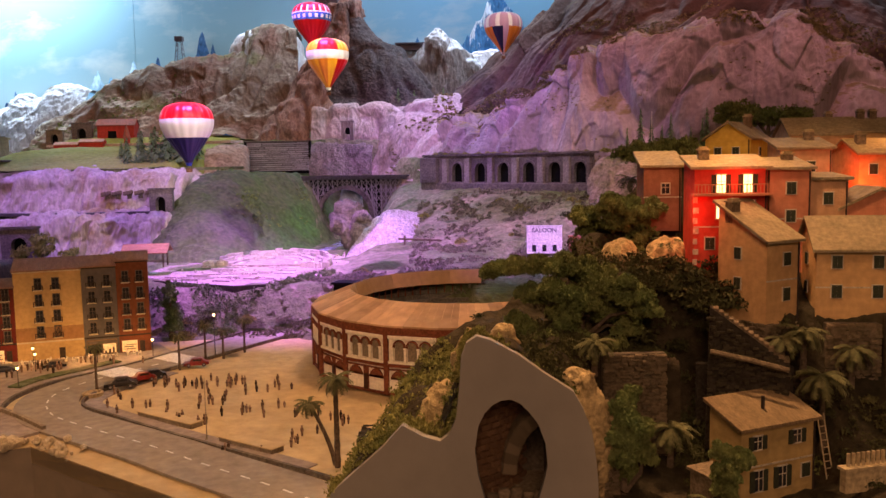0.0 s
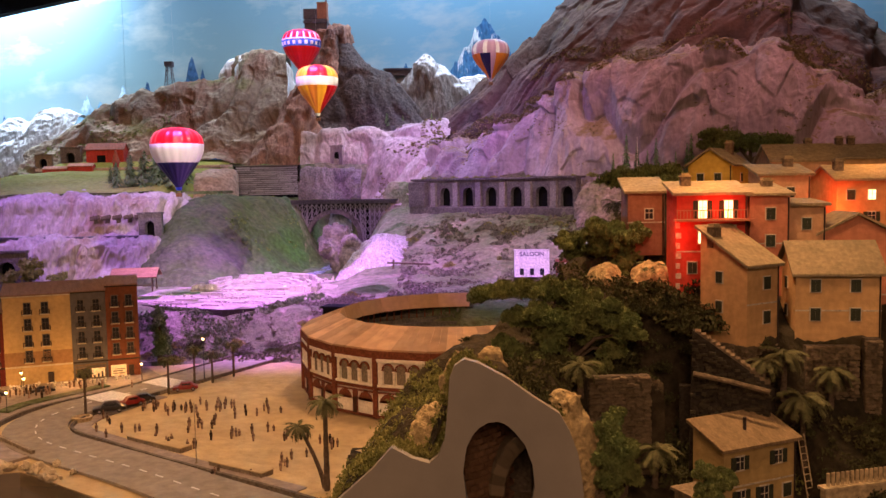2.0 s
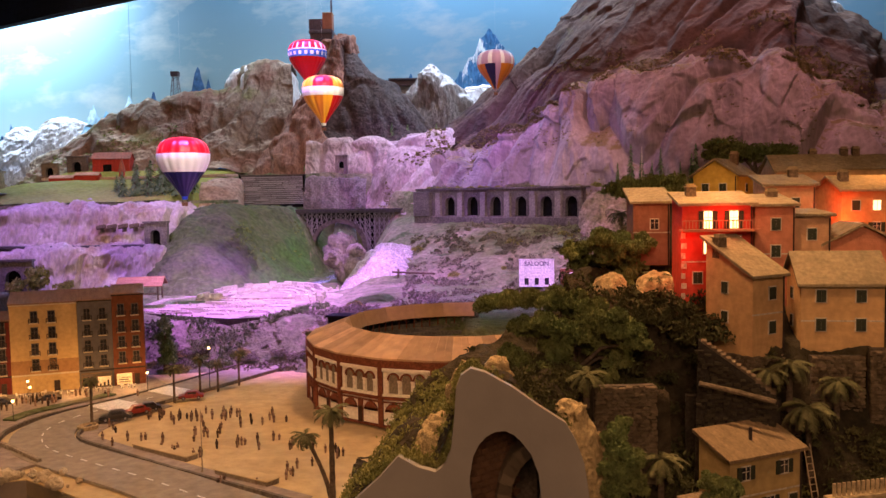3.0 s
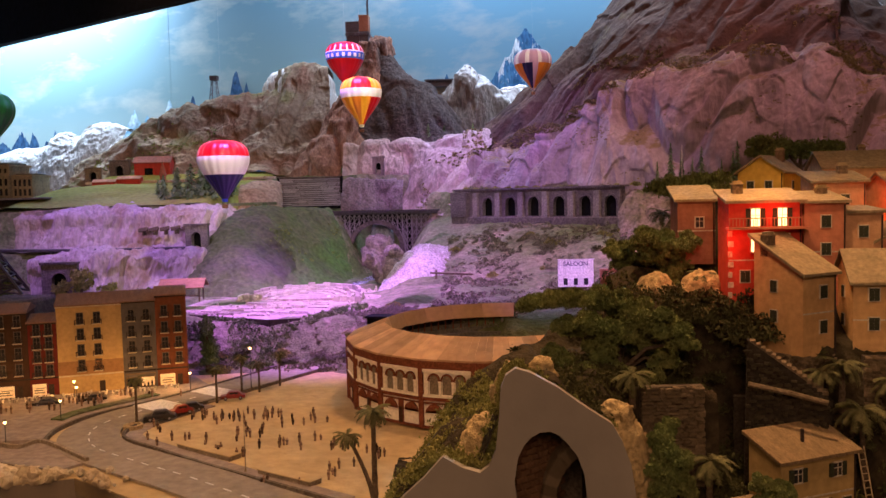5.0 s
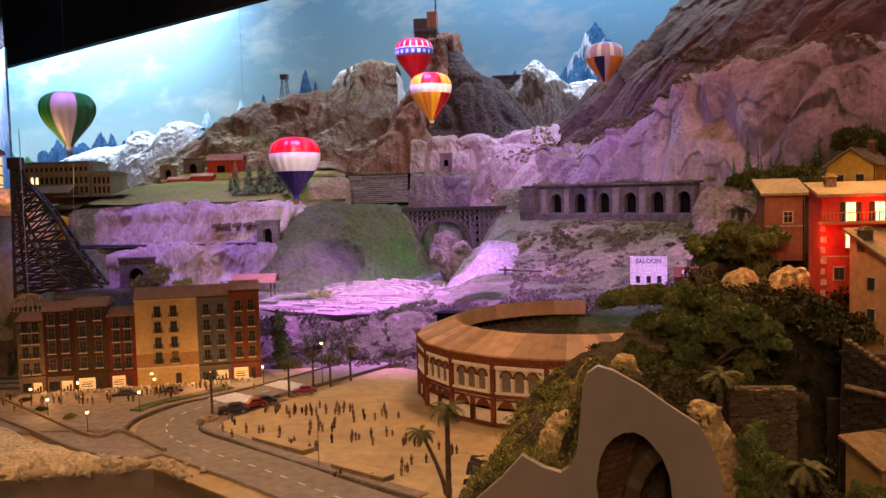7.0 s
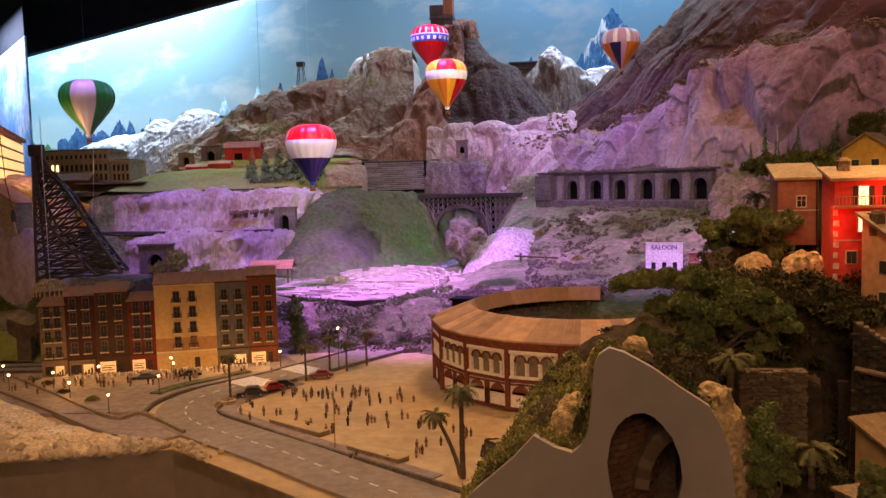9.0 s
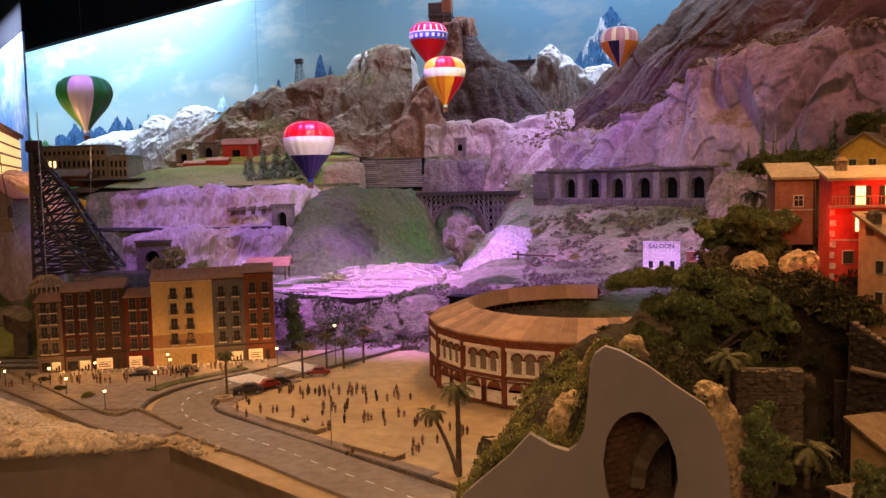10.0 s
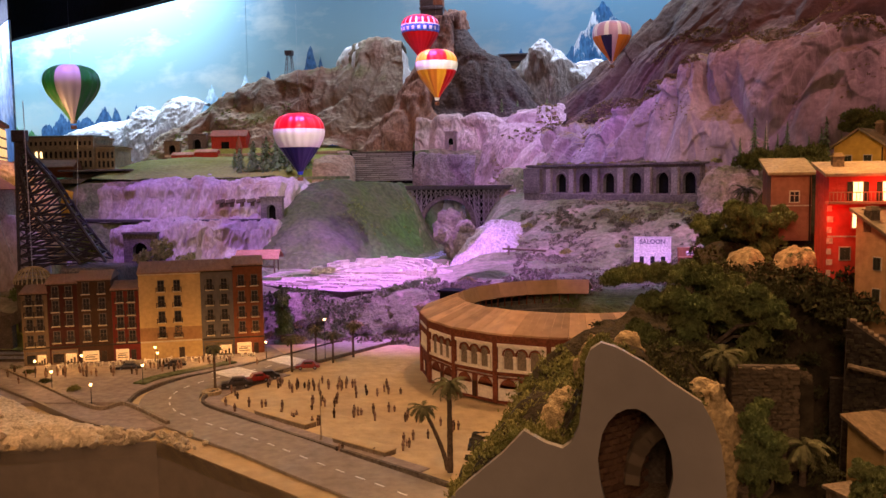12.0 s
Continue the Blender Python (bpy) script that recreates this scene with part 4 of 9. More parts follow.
sheet("ridge", [[(-2.2, 4.2, 0.45), (-1.75, 4.22, 0.52), (-1.45, 4.2, 0.54), (-1.15, 4.18, 0.54), (-0.75, 4.12, 0.52)], [(-2.2, 4.32, 0.50), (-1.75, 4.4, 0.64), (-1.45, 4.36, 0.66), (-1.15, 4.34, 0.68), (-0.75, 4.3, 0.70)], [(-2.2, 4.5, 0.58), (-1.78, 4.52, 0.80), (-1.5, 4.5, 0.83), (-1.2, 4.5, 0.86), (-0.78, 4.45, 0.95)], [(-2.24, 4.6, 0.62), (-1.8, 4.62, 0.87), (-1.58, 4.62, 0.94), (-1.22, 4.6, 0.99), (-1.04, 4.6, 1.11), (-0.8, 4.55, 1.12)], [(-2.24, 4.9, 0.6), (-1.8, 4.9, 0.86), (-1.58, 4.9, 0.9), (-1.22, 4.8, 0.95), (-1.04, 4.75, 1.05), (-0.8, 4.7, 1.08)]],
      170, 380, 0.042, 3.8, 19.0, M["rock_brown"], "grey-brown rocky ridge behind the farm", "ridge", 0.35, form=fissured, weights=(0.8, 0.8, 0.65, 0.12), chips=0.10)
SNOW_TOP = [(-2.987, 4.82, 0.664), (-2.723, 4.82, 0.750), (-2.539, 4.82, 0.772), (-2.478, 4.82, 0.830), (-2.409, 4.82, 0.842), (-2.331, 4.82, 0.812), (-2.246, 4.82, 0.876), (-2.138, 4.82, 0.890), (-2.04, 4.84, 0.860)]
sheet("snow_mountain", [[(x, 4.56, 0.44 + 0.05 * k / 8) for k, (x, y, z) in enumerate(SNOW_TOP)], [(x, 4.68, 0.35 + 0.42 * z) for x, y, z in SNOW_TOP], SNOW_TOP, [(x, 4.95, z - 0.02) for x, y, z in SNOW_TOP]],
      110, 280, 0.022, 7, 23.0, M["snow"], "white snow-covered craggy model mountains", "mountain", 0.4, form=fissured, weights=(0.45, 0.35, 0.6, 0.15))
mount("butte", [(-0.66, 4.20, 0.46, 0.30, 0.25), (-0.66, 4.22, 0.60, 0.25, 0.22), (-0.64, 4.24, 0.76, 0.18, 0.17), (-0.57, 4.26, 0.92, 0.15, 0.13), (-0.535, 4.28, 1.05, 0.118, 0.11), (-0.518, 4.28, 1.15, 0.098, 0.09), (-0.518, 4.28, 1.195, 0.090, 0.08), (-0.508, 4.28, 1.205, 0.02, 0.02)], 120, 170, 0.034, 7, 29.0, M["rock_red"], "steep red rock butte with fluted sides", "butte", 0.3, form=fissured, weights=(0.7, 0.9, 0.7, 0.14), chips=0.15)
mount("slate_peak", [(-0.33, 4.17, 0.66, 0.30, 0.16), (-0.345, 4.19, 0.80, 0.26, 0.13), (-0.39, 4.21, 0.93, 0.185, 0.10), (-0.445, 4.23, 1.04, 0.085, 0.08), (-0.475, 4.24, 1.11, 0.045, 0.05), (-0.485, 4.24, 1.13, 0.01, 0.01)], 80, 120, 0.025, 8, 31.0, M["rock_dark"], "dark slate rock peak on the ledge", "rock peak", 0.4, form=fissured)
mount("snow_peak", [(0.02, 4.24, 0.68, 0.32, 0.12), (0.01, 4.26, 0.80, 0.24, 0.10), (-0.02, 4.28, 0.93, 0.13, 0.08), (-0.04, 4.29, 1.02, 0.065, 0.05), (-0.05, 4.29, 1.07, 0.022, 0.02), (-0.05, 4.29, 1.08, 0.004, 0.004)], 60, 100, 0.022, 9, 37.0, M["snow_thin"], "grey frosted pointed rock peak", "rock peak", 0.3, form=fissured)
mount("pale_mound", [(-0.23, 2.88, 0.04, 0.17, 0.20), (-0.21, 2.94, 0.12, 0.135, 0.18), (-0.19, 3.02, 0.175, 0.11, 0.16), (-0.18, 3.1, 0.21, 0.09, 0.13), (-0.17, 3.16, 0.228, 0.05, 0.08), (-0.17, 3.17, 0.23, 0.01, 0.01)], 90, 150, 0.022, 11, 41.0, M["scree"], "pale scree mound beside the stream", "rock mound", 0.8)

M["froth"] = paint("frothy_white_water", (0.42, 0.42, 0.48), (0.20, 0.20, 0.26), 30, 0.4, 0.5, stretch=(1, 1, 0.3))

# village hillside and the mound over the tunnel
HILL_EDGE = [(-0.12, 0.84), (-0.10, 0.98), (0.02, 1.06), (0.13, 1.16), (0.20, 1.28), (0.33, 1.5), (0.45, 1.9), (0.5, 2.3)]


def village_slope(x, y):
    high = np.interp(y, [0.88, 1.0, 1.15, 1.35, 1.7, 2.2], [0.235, 0.285, 0.33, 0.41, 0.42, 0.36])
    low = np.interp(y, [0.55, 0.74, 0.84, 1.0], [0.05, 0.085, 0.095, 0.13])
    low = low + (np.interp(y, [0.55, 0.74, 0.82, 0.92], [0.05, 0.085, 0.11, 0.20]) - low) * ss(0.39, 0.42, x)
    edge = np.interp(x, [0.20, 0.30, 0.33, 0.36, 0.40, 0.42, 0.6], [1.0, 0.965, 0.945, 0.905, 0.925, 0.925, 0.90])
    v = low + (high - low) * ss(-0.014, 0.004, y - edge)
    ex = np.interp(y, [p[1] for p in HILL_EDGE], [p[0] for p in HILL_EDGE])
    return -0.02 + ss(-0.02, 0.10, x - ex) * (0.02 + v)


def tunnel_mound(x, y):
    near = np.interp(x, [-0.14, -0.105, -0.08, -0.045, 0.0, 0.022, 0.04, 0.08, 0.11, 0.14, 0.158, 0.17, 0.26], [-0.03, 0.09, 0.13, 0.155, 0.15, 0.215, 0.245, 0.243, 0.222, 0.19, 0.14, 0.09, 0.08])
    far = np.interp(x, [-0.15, -0.112, -0.087, -0.041, 0.009, 0.06, 0.13, 0.2, 0.26], [-0.03, 0.055, 0.115, 0.160, 0.188, 0.22, 0.235, 0.215, 0.205])
    k = np.where(x > 0.165, ss(0.897, 0.908, y), ss(0.835, 0.92, y))
    z = near * (1 - k) + far * k
    ex = np.interp(y, [p[1] for p in HILL_EDGE], [p[0] for p in HILL_EDGE])
    m = ss(-0.01, 0.08, x - ex + 0.02)
    far2 = np.interp(y, [0.95, 1.05, 1.15, 1.3], [0.22, 0.24, 0.28, 0.29])
    k2 = ss(0.95, 1.05, y)
    return np.maximum(-0.03, (z * (1 - k2) + far2 * k2) * np.where(y < 0.93, 1, m) - 0.002)


field("village_slope", 0.175, 1.6, 0.56, 2.3, 0.012, village_slope, 0.012, 16.0, 51.0, M["earth"], "dark earthy hillside under the village")
field("tunnel_mound", -0.135, 0.262, 0.834, 1.36, 0.006, tunnel_mound, 0.012, 22.0, 57.0, M["earth"], "mossy rock mound over the tunnel")

M["stream"] = paint("violet_blue_water", (0.26, 0.27, 0.36), (0.50, 0.50, 0.58), 30, 0.15, 0.3)
ribbon("stream", [(-0.44, 3.45), (-0.46, 3.2), (-0.50, 3.06), (-0.57, 2.96), (-0.63, 2.90)], 0.020, 0.1035, M["stream"], "thin blue stream in the gorge", "water", 0.01)
for nm, rg, sd in (("far_mound", [(-2.05, 2.92, 0.04, 0.30, 0.2), (-2.05, 2.94, 0.16, 0.22, 0.15), (-2.03, 2.96, 0.24, 0.12, 0.09), (-2.02, 2.96, 0.285, 0.03, 0.03)], 3), ("far_mound", [(-2.3, 2.75, 0.0, 0.25, 0.2), (-2.3, 2.78, 0.13, 0.17, 0.15), (-2.28, 2.8, 0.20, 0.05, 0.05)], 5), ("far_mound", [(-1.78, 2.62, 0.0, 0.16, 0.14), (-1.78, 2.64, 0.10, 0.11, 0.1), (-1.77, 2.66, 0.15, 0.03, 0.03)], 7)):
    mount(nm, rg, 30, 60, 0.02, 9, 120.0 + sd, M["rock_pale"], "pale violet-lit rock mound beside the tower", "rock mound", 0.8)

sheet("snow_crest", [[(1.56, 3.60, 1.24), (1.70, 3.56, 1.08), (1.82, 3.50, 0.94), (1.90, 3.46, 0.84)], [(1.60, 3.65, 1.30), (1.73, 3.61, 1.16), (1.85, 3.56, 1.0), (1.94, 3.52, 0.88)], [(1.63, 3.69, 1.31), (1.76, 3.66, 1.17), (1.87, 3.61, 1.0), (1.96, 3.57, 0.88)]],
      40, 90, 0.022, 8, 27.0, M["snow"], "snow-covered rock crest of the mountain", "rock", 0.7)
mount("snow_shoulder", [(0.17, 4.30, 0.74, 0.26, 0.08), (0.18, 4.31, 0.86, 0.20, 0.07), (0.18, 4.32, 0.93, 0.13, 0.05), (0.18, 4.32, 0.965, 0.06, 0.03), (0.18, 4.32, 0.97, 0.01, 0.01)], 40, 80, 0.018, 10, 43.0, M["snow"], "white snowy shoulder beside the frosted peak", "rock", 0.7)
sheet("waterfall", [[(-0.475, 3.70, 0.345), (-0.43, 3.69, 0.35), (-0.385, 3.70, 0.345)], [(-0.475, 3.68, 0.29), (-0.43, 3.665, 0.29), (-0.38, 3.68, 0.29)], [(-0.48, 3.64, 0.23), (-0.43, 3.62, 0.23), (-0.375, 3.64, 0.23)]],
      40, 50, 0.012, 26, 47.0, M["froth"], "frothy pale cascade behind the bridge arch", "waterfall", 0.25)
mount("tan_bank", [(-2.02, 2.72, 0.02, 0.30, 0.22), (-2.02, 2.76, 0.16, 0.25, 0.18), (-2.02, 2.80, 0.28, 0.20, 0.14), (-2.03, 2.84, 0.37, 0.15, 0.10), (-2.03, 2.84, 0.40, 0.06, 0.05), (-2.03, 2.84, 0.402, 0.01, 0.01)], 40, 80, 0.016, 8, 131.0, paint("tan_bank_sand", (0.30, 0.20, 0.09), (0.22, 0.145, 0.07), 10, 0.95, 0.4), "tan sandy bank below the lit hall", "bank", 0.9)

SHARED = {}


def shared(name, make, material, parent, m, label=""):
    """A part that shares its mesh with the others of its key."""
    key = (name, material.name)
    if key not in SHARED:
        SHARED[key] = part(name.split("|")[0], make(), material, parent, label)
        o = SHARED[key]
    else:
        o = new(name.split("|")[0], SHARED[key].data)
        o.parent = parent
        if label:
            o["label"] = label
    o.matrix_local = m
    return o


# ---------------------------------------------------------------- bullring
M.update({
    "ring_shade": paint("arcade_painted_shade", (0.22, 0.175, 0.12), (0.15, 0.12, 0.08), 40, 0.9, 0.1),
    "ring_cream": paint("cream_plaster", (0.80, 0.73, 0.60), (0.70, 0.62, 0.49), 25, 0.85, 0.15, grain=0.15),
    "ring_red": paint("red_brown_brick_trim", (0.19, 0.06, 0.03), (0.14, 0.042, 0.022), 40, 0.85, 0.2),
    "ring_roof": paint("orange_brown_roof_panel", (0.54, 0.335, 0.175), (0.44, 0.265, 0.145), 7, 0.8, 0.06, vary=0.30, grain=0.15),
    "frame_door": paint("dark_brown_door", (0.06, 0.025, 0.015), (0.045, 0.02, 0.012), 40, 0.8, 0.1),
    "ring_seat": paint("grey_green_seating", (0.17, 0.15, 0.12), (0.10, 0.10, 0.085), 40, 0.9, 0.3),
})


def arch_slot(bm, x, z0, w, h, y0, y1, n=6):
    """An upright round-headed solid: a window pane, a lintel, or a recess's painted shade."""
    r = w / 2
    prof = [(x - r, z0), (x + r, z0)] + [(x + r * math.cos(a), z0 + h - r + r * math.sin(a)) for a in [math.pi * k / n for k in range(n + 1)]]
    lo = [bm.verts.new((px, y0, pz)) for px, pz in prof]
    hi = [bm.verts.new((px, y1, pz)) for px, pz in prof]
    bm.faces.new(lo)
    bm.faces.new(hi[::-1])
    for i in range(len(prof)):
        j = (i + 1) % len(prof)
        bm.faces.new((lo[j], lo[i], hi[i], hi[j]))
    return bm


def arch_band(bm, x, z0, w, h, t, y0, y1, n=8):
    """A raised band round a round-headed opening."""
    r = w / 2
    inner = [(x - r, z0)] + [(x - r * math.cos(a), z0 + h - r + r * math.sin(a)) for a in [math.pi * k / n for k in range(n + 1)]] + [(x + r, z0)]
    R = r + t
    outer = [(x - R, z0)] + [(x - R * math.cos(a), z0 + h - r + R * math.sin(a)) for a in [math.pi * k / n for k in range(n + 1)]] + [(x + R, z0)]
    rows = [[bm.verts.new((a[0], y0, a[1])), bm.verts.new((b[0], y0, b[1])), bm.verts.new((b[0], y1, b[1])), bm.verts.new((a[0], y1, a[1]))] for a, b in zip(inner, outer)]
    for p, q in zip(rows, rows[1:]):
        for k in range(4):
            bm.faces.new((p[k], q[k], q[(k + 1) % 4], p[(k + 1) % 4]))
    return bm


def sash(w, h, t, y0, y1, nx=2, ny=2, split=0.62):
    """A window frame in one piece: an outer rectangle with nx by ny lights."""
    bm = bmesh.new()
    xs = [-w / 2 + w * i / nx for i in range(nx + 1)]
    zs = [0, h] if ny == 1 else [0, h * split, h]
    loops = [[(-w / 2 - t, -t), (w / 2 + t, -t), (w / 2 + t, h + t), (-w / 2 - t, h + t)]]
    g = t * 0.3
    for i in range(nx):
        for j in range(ny):
            loops.append([(xs[i] + g, zs[j] + g), (xs[i + 1] - g, zs[j] + g), (xs[i + 1] - g, zs[j + 1] - g), (xs[i] + g, zs[j + 1] - g)])
    es = []
    for lp in loops:
        vs = [bm.verts.new((x, y0, z)) for x, z in lp]
        es += [bm.edges.new((vs[i], vs[(i + 1) % 4])) for i in range(4)]
    bmesh.ops.triangle_fill(bm, edges=es, use_beauty=True)
    r = bmesh.ops.extrude_face_region(bm, geom=bm.faces[:])
    bmesh.ops.translate(bm, vec=(0, y1 - y0, 0), verts=[v for v in r["geom"] if isinstance(v, bmesh.types.BMVert)])
    bmesh.ops.recalc_face_normals(bm, faces=bm.faces[:])
    return bm


def bullring():
    cx, cy, R, n0, sides, bays = 0.043, 1.818, 0.326, 80.5, 20, 14
    t = thing("bullring", pose(cx, cy, 0), "round cream and red-brown model bullring with orange roof", "bullring")
    step = 360 / sides
    half = R * math.sin(radians(step / 2))
    wall = boxes((-half, 0.0, 0, half, 0.012, 0.127))
    band = bmesh.new()
    for z0, z1, y in ((0.0465, 0.0490, -0.003), (0.0, 0.005, -0.003)):
        box(band, -half - 0.0008, y, z0, half + 0.0008, 0.001, z1)
    box(band, -0.0062, -0.002, 0.005, 0.0062, 0.001, 0.0465)
    cornice = boxes((-half - 0.0008, -0.005, 0.112, half + 0.0008, 0.001, 0.127))
    belt = boxes((-half - 0.0008, -0.004, 0.0525, half + 0.0008, 0.001, 0.0595))
    top_mould = boxes((-half - 0.0006, -0.0055, 0.1055, half + 0.0006, 0.001, 0.112))
    mould = bmesh.new()
    for z0, z1, y in ((0.0595, 0.0635, -0.0055),):
        box(mould, -half - 0.0006, y, z0, half + 0.0006, 0.001, z1)
    pil = boxes((-0.0045, -0.0065, 0, 0.0045, 0.004, 0.127), bevel=0.0008)
    r0, r1 = R + 0.005, 0.250
    h0, h1 = r0 * math.sin(radians(step / 2)), r1 * math.sin(radians(step / 2))
    ys = (-(r0 - R) * 1.0, (R - r1) * 1.0)
    slices = []
    for k in range(3):
        roof = bmesh.new()
        f, g = -1 + 2 * k / 3 + (0.012 if k else 0), -1 + 2 * (k + 1) / 3
        pts = [(f * h0, ys[0], 0.130), (g * h0, ys[0], 0.130), (g * h1, ys[1], 0.160), (f * h1, ys[1], 0.160)]
        up = [roof.verts.new(p) for p in pts]
        dn = [roof.verts.new((p[0], p[1], p[2] - 0.004)) for p in pts]
        roof.faces.new(up)
        roof.faces.new(dn[::-1])
        for i in range(4):
            roof.faces.new((up[i], dn[i], dn[(i + 1) % 4], up[(i + 1) % 4]))
        slices.append(roof)
    seam = bmesh.new()
    for f in (-0.98, -0.62, -0.3, 0.05, 0.36, 0.7):
        tube(seam, [(f * h0 * 0.99, ys[0] + 0.002, 0.1303), (f * h1 * 0.99, ys[1] - 0.002, 0.1597)], 0.0003, 4)
    lip = bmesh.new()
    h2 = (r1 - 0.010) * math.sin(radians(step / 2))
    ring = [[lip.verts.new(p) for p in ((sx * h1, ys[1], 0.1605), (sx * h2, ys[1] + 0.010, 0.128), (sx * h2, ys[1] + 0.006, 0.126), (sx * h1, ys[1] - 0.003, 0.1565))] for sx in (-1, 1)]
    for i in range(4):
        lip.faces.new((ring[0][i], ring[0][(i + 1) % 4], ring[1][(i + 1) % 4], ring[1][i]))
    lip.faces.new(ring[0][::-1])
    lip.faces.new(ring[1])
    bmesh.ops.recalc_face_normals(lip, faces=lip.faces[:])
    kit = (("wall_bay", wall, M["ring_cream"]), ("trim", band, M["ring_red"]), ("cornice", cornice, M["ring_red"]), ("belt_course", belt, M["ring_red"]), ("top_moulding", top_mould, M["ring_cream"]), ("moulding", mould, M["ring_cream"]), ("pilaster", pil, M["ring_red"]),
           ("roof_panel", slices[0], M["ring_roof"]), ("roof_panel|1", slices[1], M["ring_roof"]), ("roof_panel|2", slices[2], M["ring_roof"]), ("roof_seam", seam, M["ring_roof"]), ("inner_slope", lip, M["ring_roof"]))
    meshes = {}
    for k in range(bays):
        a = n0 + step * (k + 0.5)
        m = pose(R * math.cos(radians(step / 2)) * math.cos(radians(a)), R * math.cos(radians(step / 2)) * math.sin(radians(a)), 0, 0, 0, a + 90)
        bay = None
        for nm, b, mm in kit:
            mk = m @ pose(-half, 0, 0) if nm == "pilaster" else m
            if nm not in meshes:
                o = part(nm.split("|")[0], b, mm, t)
                meshes[nm] = o.data
            else:
                o = new(nm.split("|")[0], meshes[nm])
                o.parent = t
            if nm == "wall_bay":
                bay = o
                o.matrix_local = mk
            elif nm.startswith("roof_panel") or nm == "inner_slope":
                o.matrix_local = mk
            elif nm == "roof_seam":
                o.parent = roof_o
            else:
                o.parent = bay
                if nm == "pilaster":
                    o.matrix_local = pose(-half, 0, 0)
            if nm == "roof_panel":
                roof_o = o
        for i in (-1, 0, 1):
            # arches are filled flat; the recess shade is the infill's colour
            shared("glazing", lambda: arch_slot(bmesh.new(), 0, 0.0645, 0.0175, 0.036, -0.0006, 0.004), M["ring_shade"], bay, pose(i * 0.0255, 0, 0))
            shared("arch_moulding", lambda: arch_band(bmesh.new(), 0, 0.088, 0.0185, 0.0125, 0.0030, -0.003, 0.001), M["ring_red"], bay, pose(i * 0.0255, 0, 0))
            
        for i in (-1, 1):
            shared("arch_lintel", lambda: arch_slot(bmesh.new(), 0, 0.034, 0.034, 0.0125, -0.0025, 0.001), M["ring_red"], bay, pose(i * 0.026, 0, 0))
        for i in (-1.5, -0.5, 0.5, 1.5):
            shared("column", lambda: boxes((-0.0024, -0.005, 0.0635, 0.0024, 0.001, 0.0895), (-0.0032, -0.0056, 0.0870, 0.0032, 0.001, 0.0895)), M["ring_cream"], bay, pose(i * 0.0255, 0, 0))
        shared("door", lambda: boxes((-0.0045, -0.0034, 0.004, 0.0045, 0.001, 0.034)), M["frame_door"], bay, Matrix())
    # stands: stepped rings inside, over the same stretch
    bm = bmesh.new()
    prof = [(0.345, 0.0), (0.345, 0.112), (0.285, 0.112)]
    for i in range(7):
        prof += [(0.285 - 0.014 * i, 0.104 - 0.011 * i), (0.271 - 0.014 * i, 0.104 - 0.011 * i)]
    prof += [(0.187, 0.02), (0.0, 0.012)]
    prof = [(r * 0.885, z) for r, z in prof]
    A = [radians(n0 + step * bays * k / 78) for k in range(79)]
    rows = [[bm.verts.new((r * math.cos(a), r * math.sin(a), z)) for r, z in prof] for a in A]
    for p, q in zip(rows, rows[1:]):
        for i in range(len(prof) - 1):
            bm.faces.new((p[i], p[i + 1], q[i + 1], q[i]))
    bm.faces.new(rows[0])
    bm.faces.new(rows[-1][::-1])
    part("seating", bm, M["ring_seat"], t, "dark stepped seating")
    for k in range(52):
        a = radians(n0 + 2 + step * bays * k / 52)
        shared("gallery_post", lambda: tube(bmesh.new(), [(0, 0, 0.10), (0, 0, 0.135)], 0.0016, 5), M["ring_red"], t, pose(0.244 * math.cos(a), 0.244 * math.sin(a), 0))
    return t


bullring()
ob = part("dark_shed", boxes((-0.05, -0.02, 0, 0.05, 0.02, 0.045), (-0.055, -0.025, 0.045, 0.055, 0.025, 0.05)), M["dark"])
ob.matrix_world = pose(-0.235, 2.13, 0.075, 0, 0, -15)
tagged(ob, "small dark shed behind the bullring", "shed")

# ---------------------------------------------------------------- apartment row
def wallpaint(name, c, k=0.8, **kw):
    M[name] = paint(name + "_plaster", c, tuple(v * k for v in c), kw.pop("scale", 16), 0.88, 0.2, grain=0.14, **kw)


wallpaint("apt_tan", (0.16, 0.11, 0.07))
wallpaint("apt_maroon", (0.06, 0.019, 0.018))
wallpaint("apt_brown", (0.065, 0.034, 0.024))
wallpaint("apt_red", (0.15, 0.027, 0.023))
wallpaint("apt_ochre", (0.46, 0.31, 0.14))
wallpaint("apt_grey", (0.12, 0.11, 0.108))
wallpaint("apt_orange", (0.17, 0.058, 0.03))
M["apt_roof"] = paint("brown_tile_roof", (0.25, 0.145, 0.105), (0.19, 0.11, 0.08), 40, 0.85, 0.4, stretch=(4, 1, 1))
M["frame_grey"] = paint("grey_window_frame", (0.13, 0.105, 0.085), (0.10, 0.08, 0.065), 60, 0.7, 0.0)
M["frame_dark"] = paint("dark_window_frame", (0.045, 0.032, 0.026), (0.03, 0.022, 0.02), 60, 0.7, 0.0)
M["frame_pale"] = paint("pale_window_frame", (0.5, 0.43, 0.32), (0.42, 0.36, 0.26), 60, 0.7, 0.0)
M["shop_glow"] = paint("lit_shop_front", (0.75, 0.6, 0.4), (0.55, 0.38, 0.2), 60, 0.6, 0.0, emit=(1.0, 0.62, 0.25), strength=0.35)
M["shop_frame"] = paint("shop_front_wood", (0.20, 0.13, 0.07), (0.14, 0.09, 0.05), 40, 0.8, 0.1)
